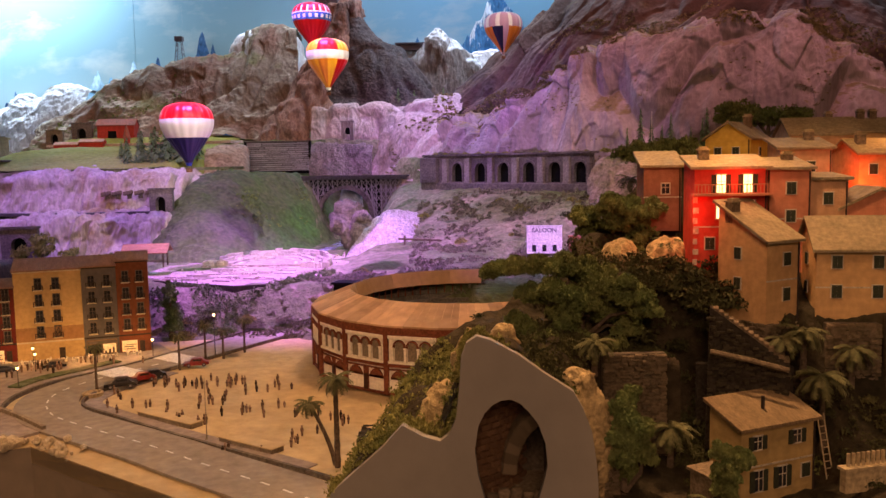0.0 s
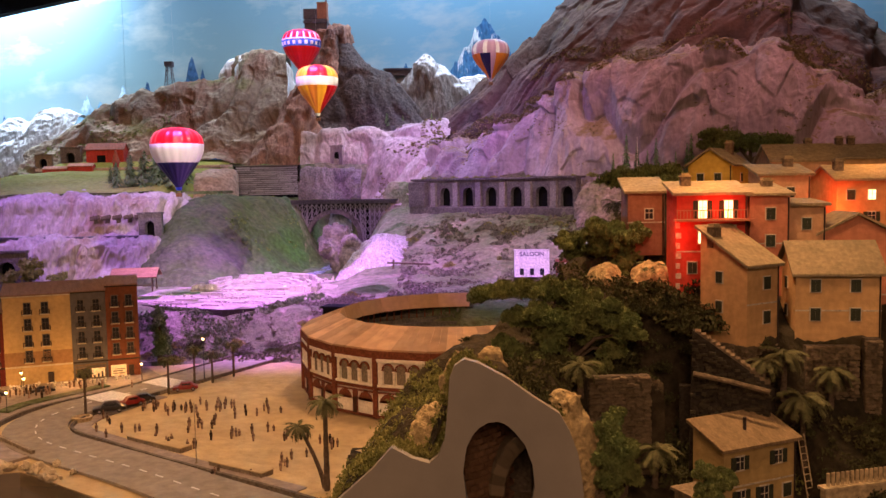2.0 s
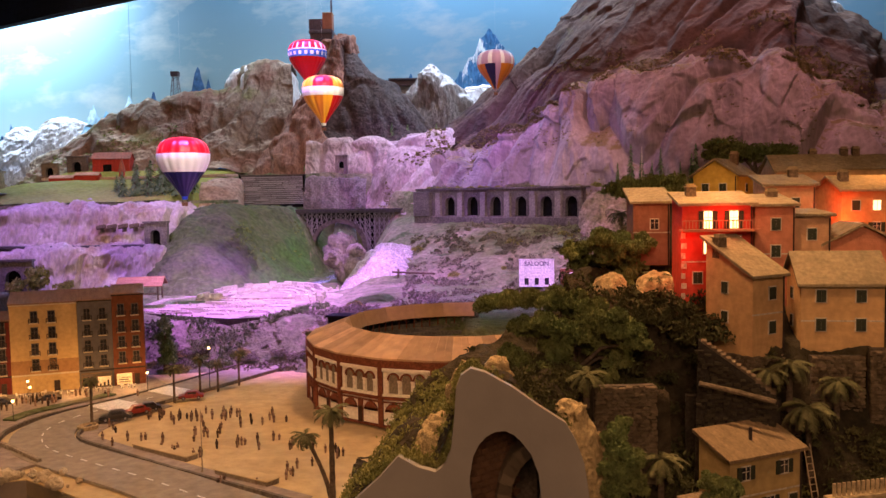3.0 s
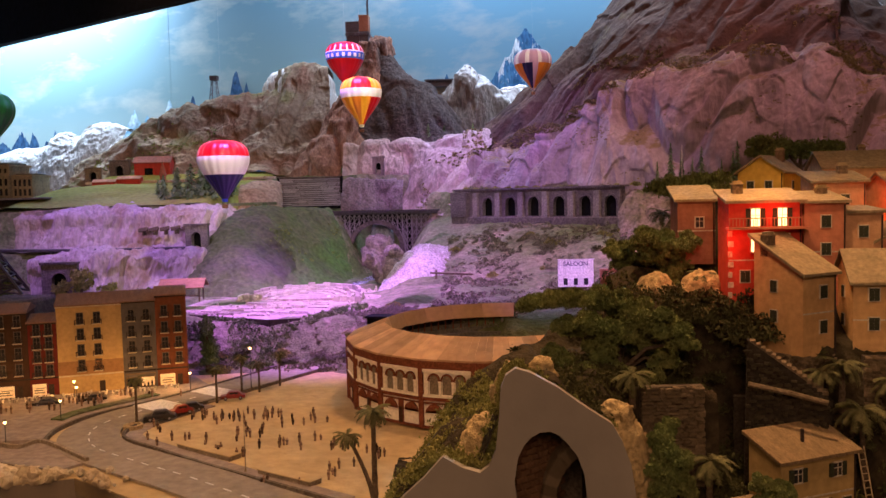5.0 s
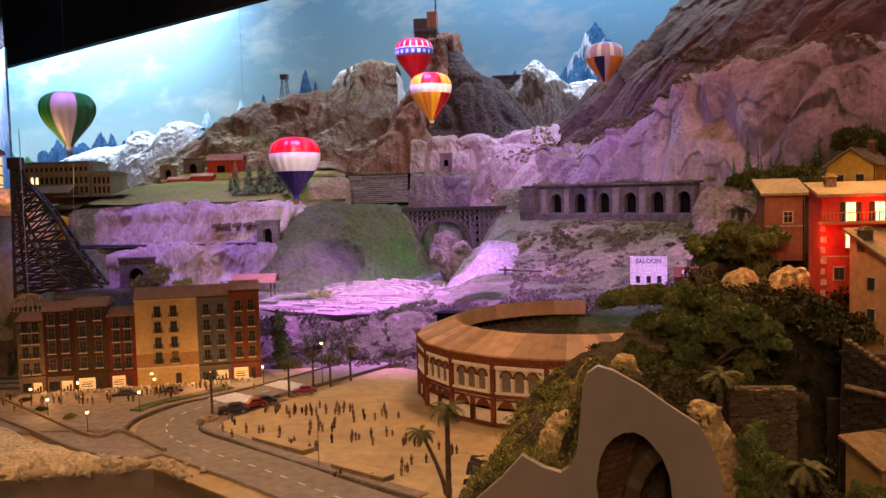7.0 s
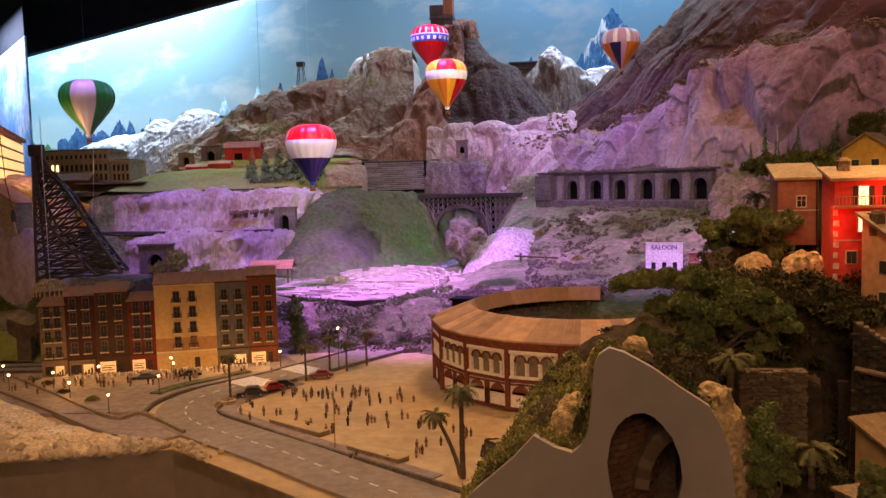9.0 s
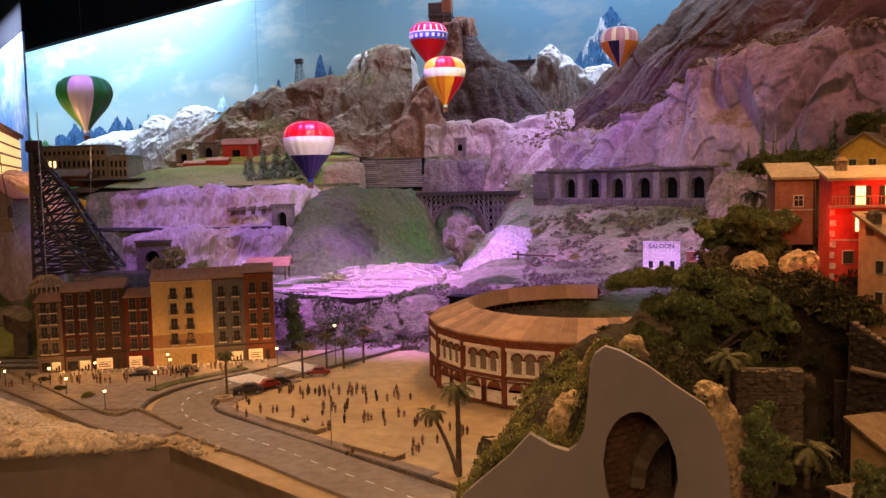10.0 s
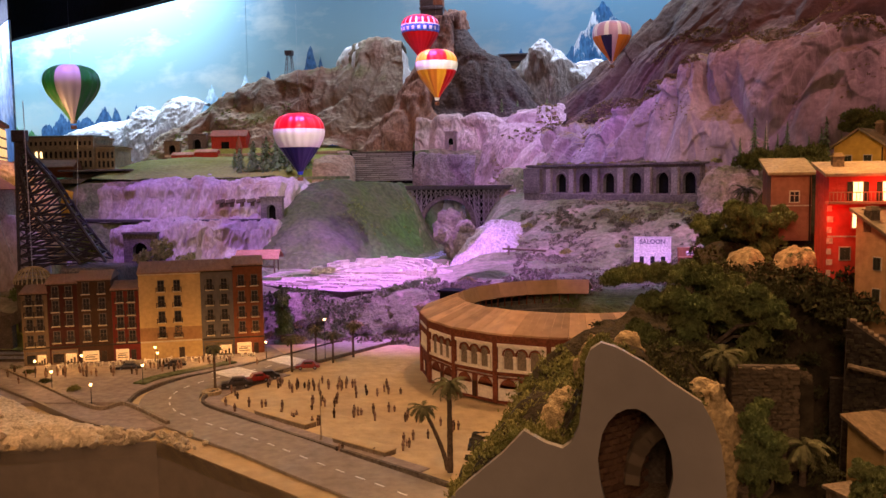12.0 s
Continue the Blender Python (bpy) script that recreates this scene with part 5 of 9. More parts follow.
M["dado"] = paint("brown_dado_plaster", (0.30, 0.17, 0.08), (0.25, 0.14, 0.065), 16, 0.88, 0.2, grain=0.14)
M["glass"] = paint("dark_window_glass", (0.03, 0.03, 0.035), (0.02, 0.02, 0.025), 30, 0.12, 0.0)
M["bulb"] = paint("glowing_bulb", (1, 0.85, 0.55), (1, 0.8, 0.5), 10, 0.5, 0.0, emit=(1.0, 0.58, 0.20), strength=9)
def french_window(parent, m, balcony=True, w=0.0130, h=0.0250):
    fr = shared("window|%g" % w, lambda: sash(w, h, 0.0012, -0.0014, 0.001), M["frame_grey"], parent, m)
    shared("pane|%g" % w, lambda: boxes((-w / 2, -0.0006, 0, w / 2, 0.001, h)), M["glass"], fr, Matrix())
    if balcony:
        b = [(-w / 2 - 0.003, -0.0075, -0.002, w / 2 + 0.003, 0.0, 0.0002), (-w / 2 - 0.003, -0.0075, 0.0066, w / 2 + 0.003, -0.0068, 0.0074)]
        shared("balcony|%g" % w, lambda: sash(w + 0.006, 0.0090, 0.0013, -0.0074, -0.0064, 7, 1), M["frame_dark"], fr, Matrix())
        shared("balcony_slab|%g" % w, lambda: boxes(b[0]), M["frame_pale"], fr, Matrix())
    return fr


def apartment(x0, x1, eave, ridge, wallmat, label, cols, floors, shop):
    """One house of the row; x0, x1 run along the row."""
    m = pose(-1.18, 1.737, 0.003, 0, 0, 20.1) @ pose(x0, 0, 0)
    w = x1 - x0
    t = thing("apartment_house", m, label, "apartment house", "apartment row")
    d = 0.11
    bm = bmesh.new()
    box(bm, 0, 0, 0, w, d, eave)
    part("wall", bm, M[wallmat], t)
    trim = M["frame_pale" if wallmat == "apt_ochre" else "frame_dark"]
    part("cornice", boxes((-0.001, -0.004, eave - 0.005, w + 0.001, 0.0, eave)), trim, t)
    part("string_course", boxes((-0.0005, -0.002, 0.038, w + 0.0005, 0.0, 0.041)), trim, t)
    bm = bmesh.new()
    prof = [(-0.008, eave - 0.002), (-0.008, eave + 0.001), (d / 2, ridge), (d + 0.008, eave + 0.001), (d + 0.008, eave - 0.002)]
    a = [bm.verts.new((-0.002, y, z)) for y, z in prof]
    b = [bm.verts.new((w + 0.002, y, z)) for y, z in prof]
    bm.faces.new(a)
    bm.faces.new(b[::-1])
    for i in range(5):
        j = (i + 1) % 5
        bm.faces.new((a[j], a[i], b[i], b[j]))
    bmesh.ops.recalc_face_normals(bm, faces=bm.faces[:])
    part("roof", bm, M["apt_roof"], t, "dull brown tiled roof")
    if wallmat == "apt_ochre":
        part("dado", boxes((-0.0004, -0.0006, 0.042, w + 0.0004, 0.0, 0.072)), M["dado"], t, "darker brown painted dado")
    for z in floors:
        for u in cols:
            french_window(t, pose(u * w, 0, z))
    if shop == "glass":
        part("shop_front", boxes((0.004, -0.002, 0.001, w - 0.004, 0.0, 0.034)), M["shop_frame"], t)
        for k in (0, 1):
            x0, x1 = (0.007, w * 0.5 - 0.002) if k == 0 else (w * 0.5 + 0.002, w - 0.007)
            sw = part("shop_window", boxes((x0, -0.003, 0.004, x1, -0.0015, 0.024)), M["shop_glow" if k else "glass"], t, "lit shop window" if k else "dark shop window")
            for i in range(3):
                xx = x0 + (x1 - x0) * (0.2 + 0.3 * i)
                part("display", boxes((xx - 0.002, -0.0036, 0.004, xx + 0.002, -0.0028, 0.008 + 0.004 * ((i * 7) % 3))), M["frame_dark"], sw)
        part("fascia_sign", boxes((0.005, -0.004, 0.026, w - 0.005, -0.002, 0.032)), M["frame_grey"], t)
    elif shop == "lit":
        part("shop_window", boxes((w * 0.08, -0.002, 0.002, w * 0.56, 0.0, 0.027)), M["shop_glow"], t, "lit pale shop front")
        part("door", boxes((w * 0.64, -0.002, 0.0, w * 0.64 + 0.011, 0.0, 0.025)), M["frame_dark"], t)
        part("mural", boxes((w * 0.14, -0.0028, 0.007, w * 0.50, -0.0018, 0.009), (w * 0.14, -0.0028, 0.012, w * 0.44, -0.0018, 0.0145), (w * 0.2, -0.0028, 0.017, w * 0.52, -0.0018, 0.0185)), M["shop_frame"], t)
    else:
        part("door", boxes((w * 0.62, -0.002, 0.0, w * 0.62 + 0.012, 0.0, 0.024)), M["frame_dark"], t)
    return t


F5 = (0.049, 0.084, 0.120, 0.156)
apartment(0.000, 0.054, 0.165, 0.178, "apt_tan", "narrow grey-tan model apartment house with balconies", (0.3, 0.7), (0.044, 0.080, 0.112, 0.138), "glass")
apartment(0.0545, 0.118, 0.185, 0.200, "apt_maroon", "dark maroon model apartment house over a lit shop", (0.27, 0.72), (0.050, 0.088, 0.120, 0.152), "glass")
apartment(0.1185, 0.190, 0.190, 0.206, "apt_brown", "dark brown model apartment house with wooden balconies", (0.25, 0.72), (0.050, 0.086, 0.122, 0.158), "lit")
apartment(0.1905, 0.249, 0.166, 0.180, "apt_red", "deep red model apartment house with lit ground floor", (0.3, 0.72), (0.044, 0.076, 0.106, 0.136), "lit")
apartment(0.2495, 0.386, 0.200, 0.222, "apt_ochre", "ochre yellow model apartment house with two window columns", (0.36, 0.62), F5, "door")
apartment(0.3865, 0.459, 0.202, 0.222, "apt_grey", "grey model apartment house over a shop", (0.28, 0.73), F5, "glass")
apartment(0.4595, 0.528, 0.212, 0.228, "apt_orange", "orange-brown model corner apartment house", (0.28, 0.72), (0.052, 0.088, 0.124, 0.162), "lit")

# ---------------------------------------------------------------- village houses
wallpaint("v_tan", (0.55, 0.335, 0.145))
wallpaint("v_peach", (0.52, 0.30, 0.16))
wallpaint("v_salmon", (0.50, 0.20, 0.11))
wallpaint("v_red", (0.55, 0.07, 0.04))
wallpaint("v_yellow", (0.55, 0.36, 0.06))
wallpaint("v_orange", (0.55, 0.26, 0.10))
wallpaint("v_brown", (0.30, 0.13, 0.08))
wallpaint("v_cottage", (0.42, 0.29, 0.115))
M["v_roof"] = paint("olive_grey_slate_roof", (0.30, 0.23, 0.13), (0.22, 0.17, 0.095), 30, 0.85, 0.35, grain=0.2)
M["cottage_roof"] = paint("weathered_tan_tiles", (0.28, 0.192, 0.10), (0.20, 0.138, 0.072), 40, 0.85, 0.6, stretch=(3, 1, 1), grain=0.25)
M["v_tile"] = paint("red_brown_tile_roof", (0.30, 0.165, 0.085), (0.22, 0.12, 0.06), 40, 0.85, 0.5, stretch=(1, 3, 1), grain=0.25)
M["chimney"] = paint("sooty_brown_chimney", (0.17, 0.12, 0.075), (0.11, 0.08, 0.05), 40, 0.9, 0.3)
M["shutter"] = paint("dark_green_shutter", (0.04, 0.045, 0.028), (0.03, 0.032, 0.02), 60, 0.7, 0.0)
M["win_lit"] = paint("lit_window", (0.9, 0.8, 0.5), (0.9, 0.7, 0.4), 40, 0.5, 0.0, emit=(1.0, 0.70, 0.30), strength=2.6)


def small_window(parent, m, w, h, lit, shut):
    fr = shared("window|v%g_%g" % (w, h), lambda: sash(w, h, 0.0011, -0.001, 0.0005), M["frame_pale"], parent, m @ pose(0, 0, -h / 2))
    shared("pane|v%g_%g" % (w, h), lambda: boxes((-w / 2, -0.0005, 0, w / 2, 0.0005, h)), M["win_lit" if lit else "glass"], fr, Matrix())
    if shut == 2:
        for sx in (-1, 1):
            shared("shutter|o%g_%g" % (w, h), lambda: boxes((-w * 0.26, -0.0016, 0, w * 0.26, 0.0005, h)), M["shutter"], fr, pose(sx * w * 0.78, 0, 0))
    elif shut == 1:
        for sx in (-1, 1):
            shared("shutter|c%g_%g" % (w, h), lambda: boxes((-w * 0.235, -0.0018, 0, w * 0.235, 0.0, h)), M["shutter"], fr, pose(sx * w * 0.25, 0, 0))
    return fr


def house(label, m, w, d, h, roof, rise, wallmat, roofmat, wins, chimneys=(), over=0.005):
    """A village house: front at y = 0 facing -y, walls w by d, eaves at h. wins: (face, u, v, lit, shutters)."""
    t = thing("village_house", m, label, "house", "hillside village")
    bm = bmesh.new()
    if roof == "gable":
        prof = [(0, 0), (d, 0), (d, h), (d / 2, h + rise), (0, h)]
    elif roof == "shed":
        prof = [(0, 0), (d, 0), (d, h + rise), (0, h)]
    if roof in ("gable", "shed"):
        a = [bm.verts.new((0, y, z)) for y, z in prof]
        b = [bm.verts.new((w, y, z)) for y, z in prof]
    else:
        prof = [(0, 0), (w, 0), (w, h), (w / 2, h + rise), (0, h)]
        a = [bm.verts.new((x, 0, z)) for x, z in prof]
        b = [bm.verts.new((x, d, z)) for x, z in prof]
    n = len(prof)
    bm.faces.new(a)
    bm.faces.new(b[::-1])
    for i in range(n):
        j = (i + 1) % n
        bm.faces.new((a[j], a[i], b[i], b[j]))
    bmesh.ops.recalc_face_normals(bm, faces=bm.faces[:])
    part("wall", bm, M[wallmat], t)
    bm = bmesh.new()
    if roof == "shed":
        outl = [(-over, h - over * rise / d), (d + over, h + rise + over * rise / d)]
    elif roof == "gable":
        outl = [(-over, h - over * 2 * rise / d), (d / 2, h + rise), (d + over, h - over * 2 * rise / d)]
    else:
        outl = [(-over, h - over * 2 * rise / w), (w / 2, h + rise), (w + over, h - over * 2 * rise / w)]
    line = [(p, q + 0.0005) for p, q in outl] + [(p, q + 0.0038) for p, q in outl[::-1]]
    if roof in ("shed", "gable"):
        a = [bm.verts.new((-over, p, q)) for p, q in line]
        b = [bm.verts.new((w + over, p, q)) for p, q in line]
    else:
        a = [bm.verts.new((p, -over, q)) for p, q in line]
        b = [bm.verts.new((p, d + over, q)) for p, q in line]
    n = len(line)
    for i in range(n):
        j = (i + 1) % n
        bm.faces.new((a[j], a[i], b[i], b[j]))
    k = len(outl)
    for i in range(k - 1):
        for s in (a, b):
            bm.faces.new((s[i], s[i + 1], s[n - 2 - i], s[n - 1 - i]))
    bmesh.ops.recalc_face_normals(bm, faces=bm.faces[:])
    part("roof", bm, M[roofmat], t)
    for face, u, v, lit, shut in wins:
        if face == "f":
            small_window(t, pose(u, 0, v), 0.0105, 0.0135, lit, shut)
        elif face == "F":
            small_window(t, pose(u, 0, v), 0.0105, 0.021, lit, shut)
        elif face == "l":
            small_window(t, pose(0, d - u, v, 0, 0, -90), 0.0085, 0.0125, lit, shut)
        elif face == "r":
            small_window(t, pose(w, u, v, 0, 0, 90), 0.0085, 0.0125, lit, shut)
    for x, y, z in chimneys:
        c = part("chimney", boxes((x - 0.006, y - 0.005, z - 0.015, x + 0.006, y + 0.005, z + 0.008)), M["chimney"], t)
        part("chimney_cap", boxes((x - 0.0075, y - 0.0065, z + 0.008, x + 0.0075, y + 0.0065, z + 0.0095), (x - 0.005, y - 0.004, z + 0.0095, x + 0.005, y + 0.004, z + 0.0125)), M["v_roof"], c)
    # rain pipe and string course
    part("rain_pipe", tube(bmesh.new(), [(w - 0.002, -0.002, h - 0.002), (w - 0.002, -0.002, 0.0)], 0.0009, 6), M["frame_dark"], t)
    part("string_course", boxes((-0.0004, -0.0006, h * 0.52, w + 0.0004, 0.0, h * 0.52 + 0.0016)), M["frame_pale"], t)
    return t


house("tall tan corner house with a sloping slate roof", pose(0.350, 0.905, 0.245, 0, 0, 30), 0.050, 0.066, 0.090, "shed", 0.036, "v_tan", "v_roof", [("f", 0.031, 0.070, 0, 1), ("f", 0.031, 0.032, 0, 1), ("l", 0.028, 0.075, 0, 1), ("l", 0.028, 0.042, 0, 1)], [(0.006, 0.052, 0.122)])
house("tan house with a gabled slate roof and closed shutters", pose(0.413, 0.93, 0.235, 0, 0, -8), 0.090, 0.072, 0.089, "gable", 0.030, "v_tan", "v_roof", [("f", 0.021, 0.075, 0, 1), ("f", 0.063, 0.075, 0, 1), ("f", 0.021, 0.043, 0, 1), ("f", 0.063, 0.043, 0, 1), ("l", 0.036, 0.075, 0, 1), ("l", 0.036, 0.043, 0, 1)])
red = house("bright red house with lit windows and a balcony", pose(0.300, 1.0, 0.27, 0, 0, -4), 0.082, 0.062, 0.141, "shed", 0.012, "v_red", "v_roof", [("F", 0.030, 0.124, 1, 2), ("F", 0.060, 0.124, 1, 2), ("F", 0.030, 0.094, 1, 0), ("F", 0.063, 0.094, 1, 0), ("f", 0.018, 0.055, 0, 1), ("f", 0.028, 0.022, 0, 1)], [(0.018, 0.04, 0.155)])
b = [(-0.004, -0.018, 0.1105, 0.086, 0.0, 0.113), (-0.004, -0.018, 0.123, 0.086, -0.0172, 0.1242)] + [(x - 0.0004, -0.0178, 0.113, x + 0.0004, -0.0172, 0.1235) for x in np.linspace(-0.003, 0.085, 24)]
part("balcony", boxes(*b), M["v_salmon"], red, "balcony with thin railing")
for k in range(7):
    part("quoin", boxes((-0.0012, -0.0012, 0.03 + 0.012 * k, 0.005 if k % 2 else 0.0035, 0.0, 0.0365 + 0.012 * k)), M["frame_pale"], red)
house("salmon narrow house joined to the red house", pose(0.384, 0.993, 0.29, 0, 0, -4), 0.046, 0.07, 0.119, "shed", 0.010, "v_salmon", "v_roof", [("f", 0.024, 0.098, 0, 1), ("f", 0.024, 0.066, 0, 1), ("f", 0.024, 0.036, 0, 1)], [(0.034, 0.05, 0.128)])
house("low peach house with a flat slate roof", pose(0.4315, 1.0, 0.29, 0, 0, -4), 0.044, 0.06, 0.106, "shed", 0.004, "v_peach", "v_roof", [("f", 0.022, 0.085, 0, 1), ("f", 0.014, 0.056, 0, 1), ("f", 0.032, 0.056, 0, 1)])
house("large orange house with lit windows and warm lit roof", pose(0.560, 1.15, 0.29, 0, 0, -4), 0.13, 0.10, 0.135, "gable", 0.018, "v_orange", "v_roof", [("f", 0.018, 0.115, 0, 1), ("f", 0.046, 0.115, 1, 0), ("f", 0.018, 0.085, 1, 2), ("f", 0.046, 0.085, 0, 2), ("f", 0.080, 0.115, 0, 1), ("f", 0.080, 0.085, 0, 1)], [(0.012, 0.03, 0.153)])
house("salmon gabled house beside the tan house", pose(0.470, 1.0, 0.21, 0, 0, -8), 0.085, 0.08, 0.152, "gablef", 0.022, "v_salmon", "v_roof", [("f", 0.034, 0.135, 0, 1), ("f", 0.030, 0.10, 0, 1)])
house("mustard yellow gabled house on the hill", pose(0.421, 1.37, 0.39, 0, 0, -35), 0.070, 0.10, 0.062, "gablef", 0.024, "v_yellow", "v_roof", [("f", 0.020, 0.042, 0, 1), ("f", 0.048, 0.042, 0, 1), ("r", 0.05, 0.042, 0, 1)], [(0.045, 0.07, 0.09)])
house("wide tan house with a gabled roof at the top", pose(0.575, 1.42, 0.40, 0, 0, -5), 0.11, 0.09, 0.058, "gable", 0.026, "v_peach", "v_roof", [("f", 0.085, 0.04, 1, 0), ("f", 0.03, 0.04, 0, 1)], [(0.075, 0.05, 0.085)])
house("small peach house between the roofs", pose(0.455, 1.15, 0.34, 0, 0, -5), 0.066, 0.06, 0.093, "shed", 0.012, "v_peach", "v_roof", [("f", 0.04, 0.07, 0, 1)], [(0.05, 0.045, 0.108)])
house("tan house with dark shutters at the hilltop", pose(0.715, 1.47, 0.40, 0, 0, -6), 0.10, 0.08, 0.062, "gable", 0.022, "v_tan", "v_roof", [("f", 0.02, 0.04, 0, 1), ("f", 0.055, 0.04, 0, 1)], [(0.01, 0.04, 0.09), (0.03, 0.04, 0.09)])
house("low brown outhouse with a slate roof", pose(0.268, 1.12, 0.33, 0, 0, -4), 0.048, 0.06, 0.083, "shed", 0.016, "v_brown", "v_roof", [("f", 0.028, 0.055, 0, 0)])
cot = house("ochre cottage with a tiled roof and brown shutters", pose(0.291, 0.80, 0.085, 0, 0, 24), 0.093, 0.044, 0.081, "shed", 0.015, "v_cottage", "cottage_roof", [("f", 0.020, 0.066, 0, 2), ("f", 0.070, 0.066, 0, 2), ("F", 0.022, 0.028, 0, 2), ("F", 0.052, 0.028, 0, 2), ("f", 0.082, 0.030, 0, 1)])
part("wing", boxes((-0.030, 0.006, 0.0, 0.0, 0.036, 0.036), (-0.033, 0.003, 0.036, 0.0, 0.039, 0.039)), M["stone"], cot, "lower side wing")
part("flue_pipe", tube(bmesh.new(), [(0.045, 0.02, 0.086), (0.045, 0.02, 0.104)], 0.0018, 8), M["frame_dark"], cot)
house("low brown shed with a patched roof", pose(0.415, 0.92, 0.085, 0, 0, -4), 0.05, 0.04, 0.062, "shed", 0.010, "v_brown", "v_tile", [])

# ---------------------------------------------------------------- tunnel portal board
bm = bmesh.new()
outline = [(-0.115, -0.2), (-0.108, 0.095), (-0.100, 0.104), (-0.054, 0.145), (-0.033, 0.168), (-0.013, 0.157), (0.004, 0.152), (0.013, 0.159), (0.020, 0.175), (0.024, 0.21), (0.026, 0.237), (0.031, 0.250), (0.041, 0.257), (0.055, 0.253), (0.082, 0.238), (0.108, 0.219), (0.134, 0.202), (0.144, 0.184), (0.152, 0.162), (0.156, 0.135), (0.158, 0.112), (0.162, -0.2)]
hole = [(0.048, 0.09), (0.041, 0.118), (0.038, 0.143), (0.042, 0.168), (0.048, 0.180), (0.055, 0.188), (0.064, 0.193), (0.074, 0.194), (0.083, 0.190), (0.090, 0.183), (0.100, 0.170), (0.107, 0.150), (0.109, 0.128), (0.105, 0.110), (0.099, 0.09)]
loops = []
for lp in (outline, hole):
    vs = [bm.verts.new((x, 0, z)) for x, z in lp]
    loops += [bm.edges.new((vs[i], vs[(i + 1) % len(vs)])) for i in range(len(vs))]
bmesh.ops.triangle_fill(bm, edges=loops, use_beauty=True)
r = bmesh.ops.extrude_face_region(bm, geom=bm.faces[:])
bmesh.ops.translate(bm, vec=(0, 0.010, 0), verts=[v for v in r["geom"] if isinstance(v, bmesh.types.BMVert)])
bmesh.ops.recalc_face_normals(bm, faces=bm.faces[:])
ob = part("portal_board", bm, M["fascia"])
ob.matrix_world = pose(0, 0.822, 0, 0, 0, -3)
tagged(ob, "smooth taupe fascia board with an arched tunnel opening", "fascia board", kind="structure")
# vault behind the opening: brick lining, a second pale arch and the stony bed
M["tunnel"] = paint("brown_brick_vault", (0.24, 0.13, 0.07), (0.18, 0.10, 0.055), 30, 0.9, 0.5, vary=0.2)
tv = thing("tunnel_vault", pose(0, 0, 0), "brown brick vault inside the tunnel mouth", "tunnel", kind="structure")
bm = bmesh.new()
prof = [(0.030, 0.0)] + [(0.073 - 0.043 * math.cos(a), 0.150 + 0.052 * math.sin(a)) for a in [math.pi * k / 16 for k in range(17)]] + [(0.118, 0.0)]
rows = [[bm.verts.new((x, y, z)) for x, z in prof] for y in np.linspace(0.834, 0.93, 8)]
for p, q in zip(rows, rows[1:]):
    for i in range(len(prof) - 1):
        bm.faces.new((p[i], p[i + 1], q[i + 1], q[i]))
bm.faces.new(rows[-1])
part("lining", bm, M["mortar"], tv)
rng = random.Random(55)
for j in range(17):  # curved brick wall on the inner side of the bend
    for i in range(6):
        f = (i + 0.5 * (j % 2)) / 6
        x, y = 0.034 + 0.062 * f, 0.842 + 0.066 * f ** 1.6
        o = shared("brick", lambda: boxes((-0.5, -0.5, -0.5, 0.5, 0.5, 0.5), bevel=0.08), M["tunnel"], tv, pose(x, y, 0.082 + 0.0068 * j, 0, 0, 40 + 20 * f))
        o.scale = (0.0125, 0.004, 0.0056)
for k in range(11):
    a = math.pi * (0.42 + 0.55 * k / 10)
    o = shared("voussoir", lambda: boxes((-0.5, -0.5, -0.5, 0.5, 0.5, 0.5), bevel=0.08), M["stone"], tv, pose(0.118 + 0.044 * math.cos(a), 0.868, 0.105 + 0.062 * math.sin(a), 0, -math.degrees(a) + 90, 0))
    o.scale = (0.013, 0.03, 0.016)
part("track_bed", boxes((0.032, 0.834, 0.05, 0.117, 0.925, 0.082)), M["stone"], tv, "stony track bed")
for k in range(5):
    part("loose_stone", boxes((0.05 + 0.012 * k, 0.84 + 0.005 * (k % 2), 0.082, 0.062 + 0.012 * k, 0.85 + 0.005 * (k % 2), 0.089 + 0.003 * (k % 3)), bevel=0.002), M["stone"], tv)

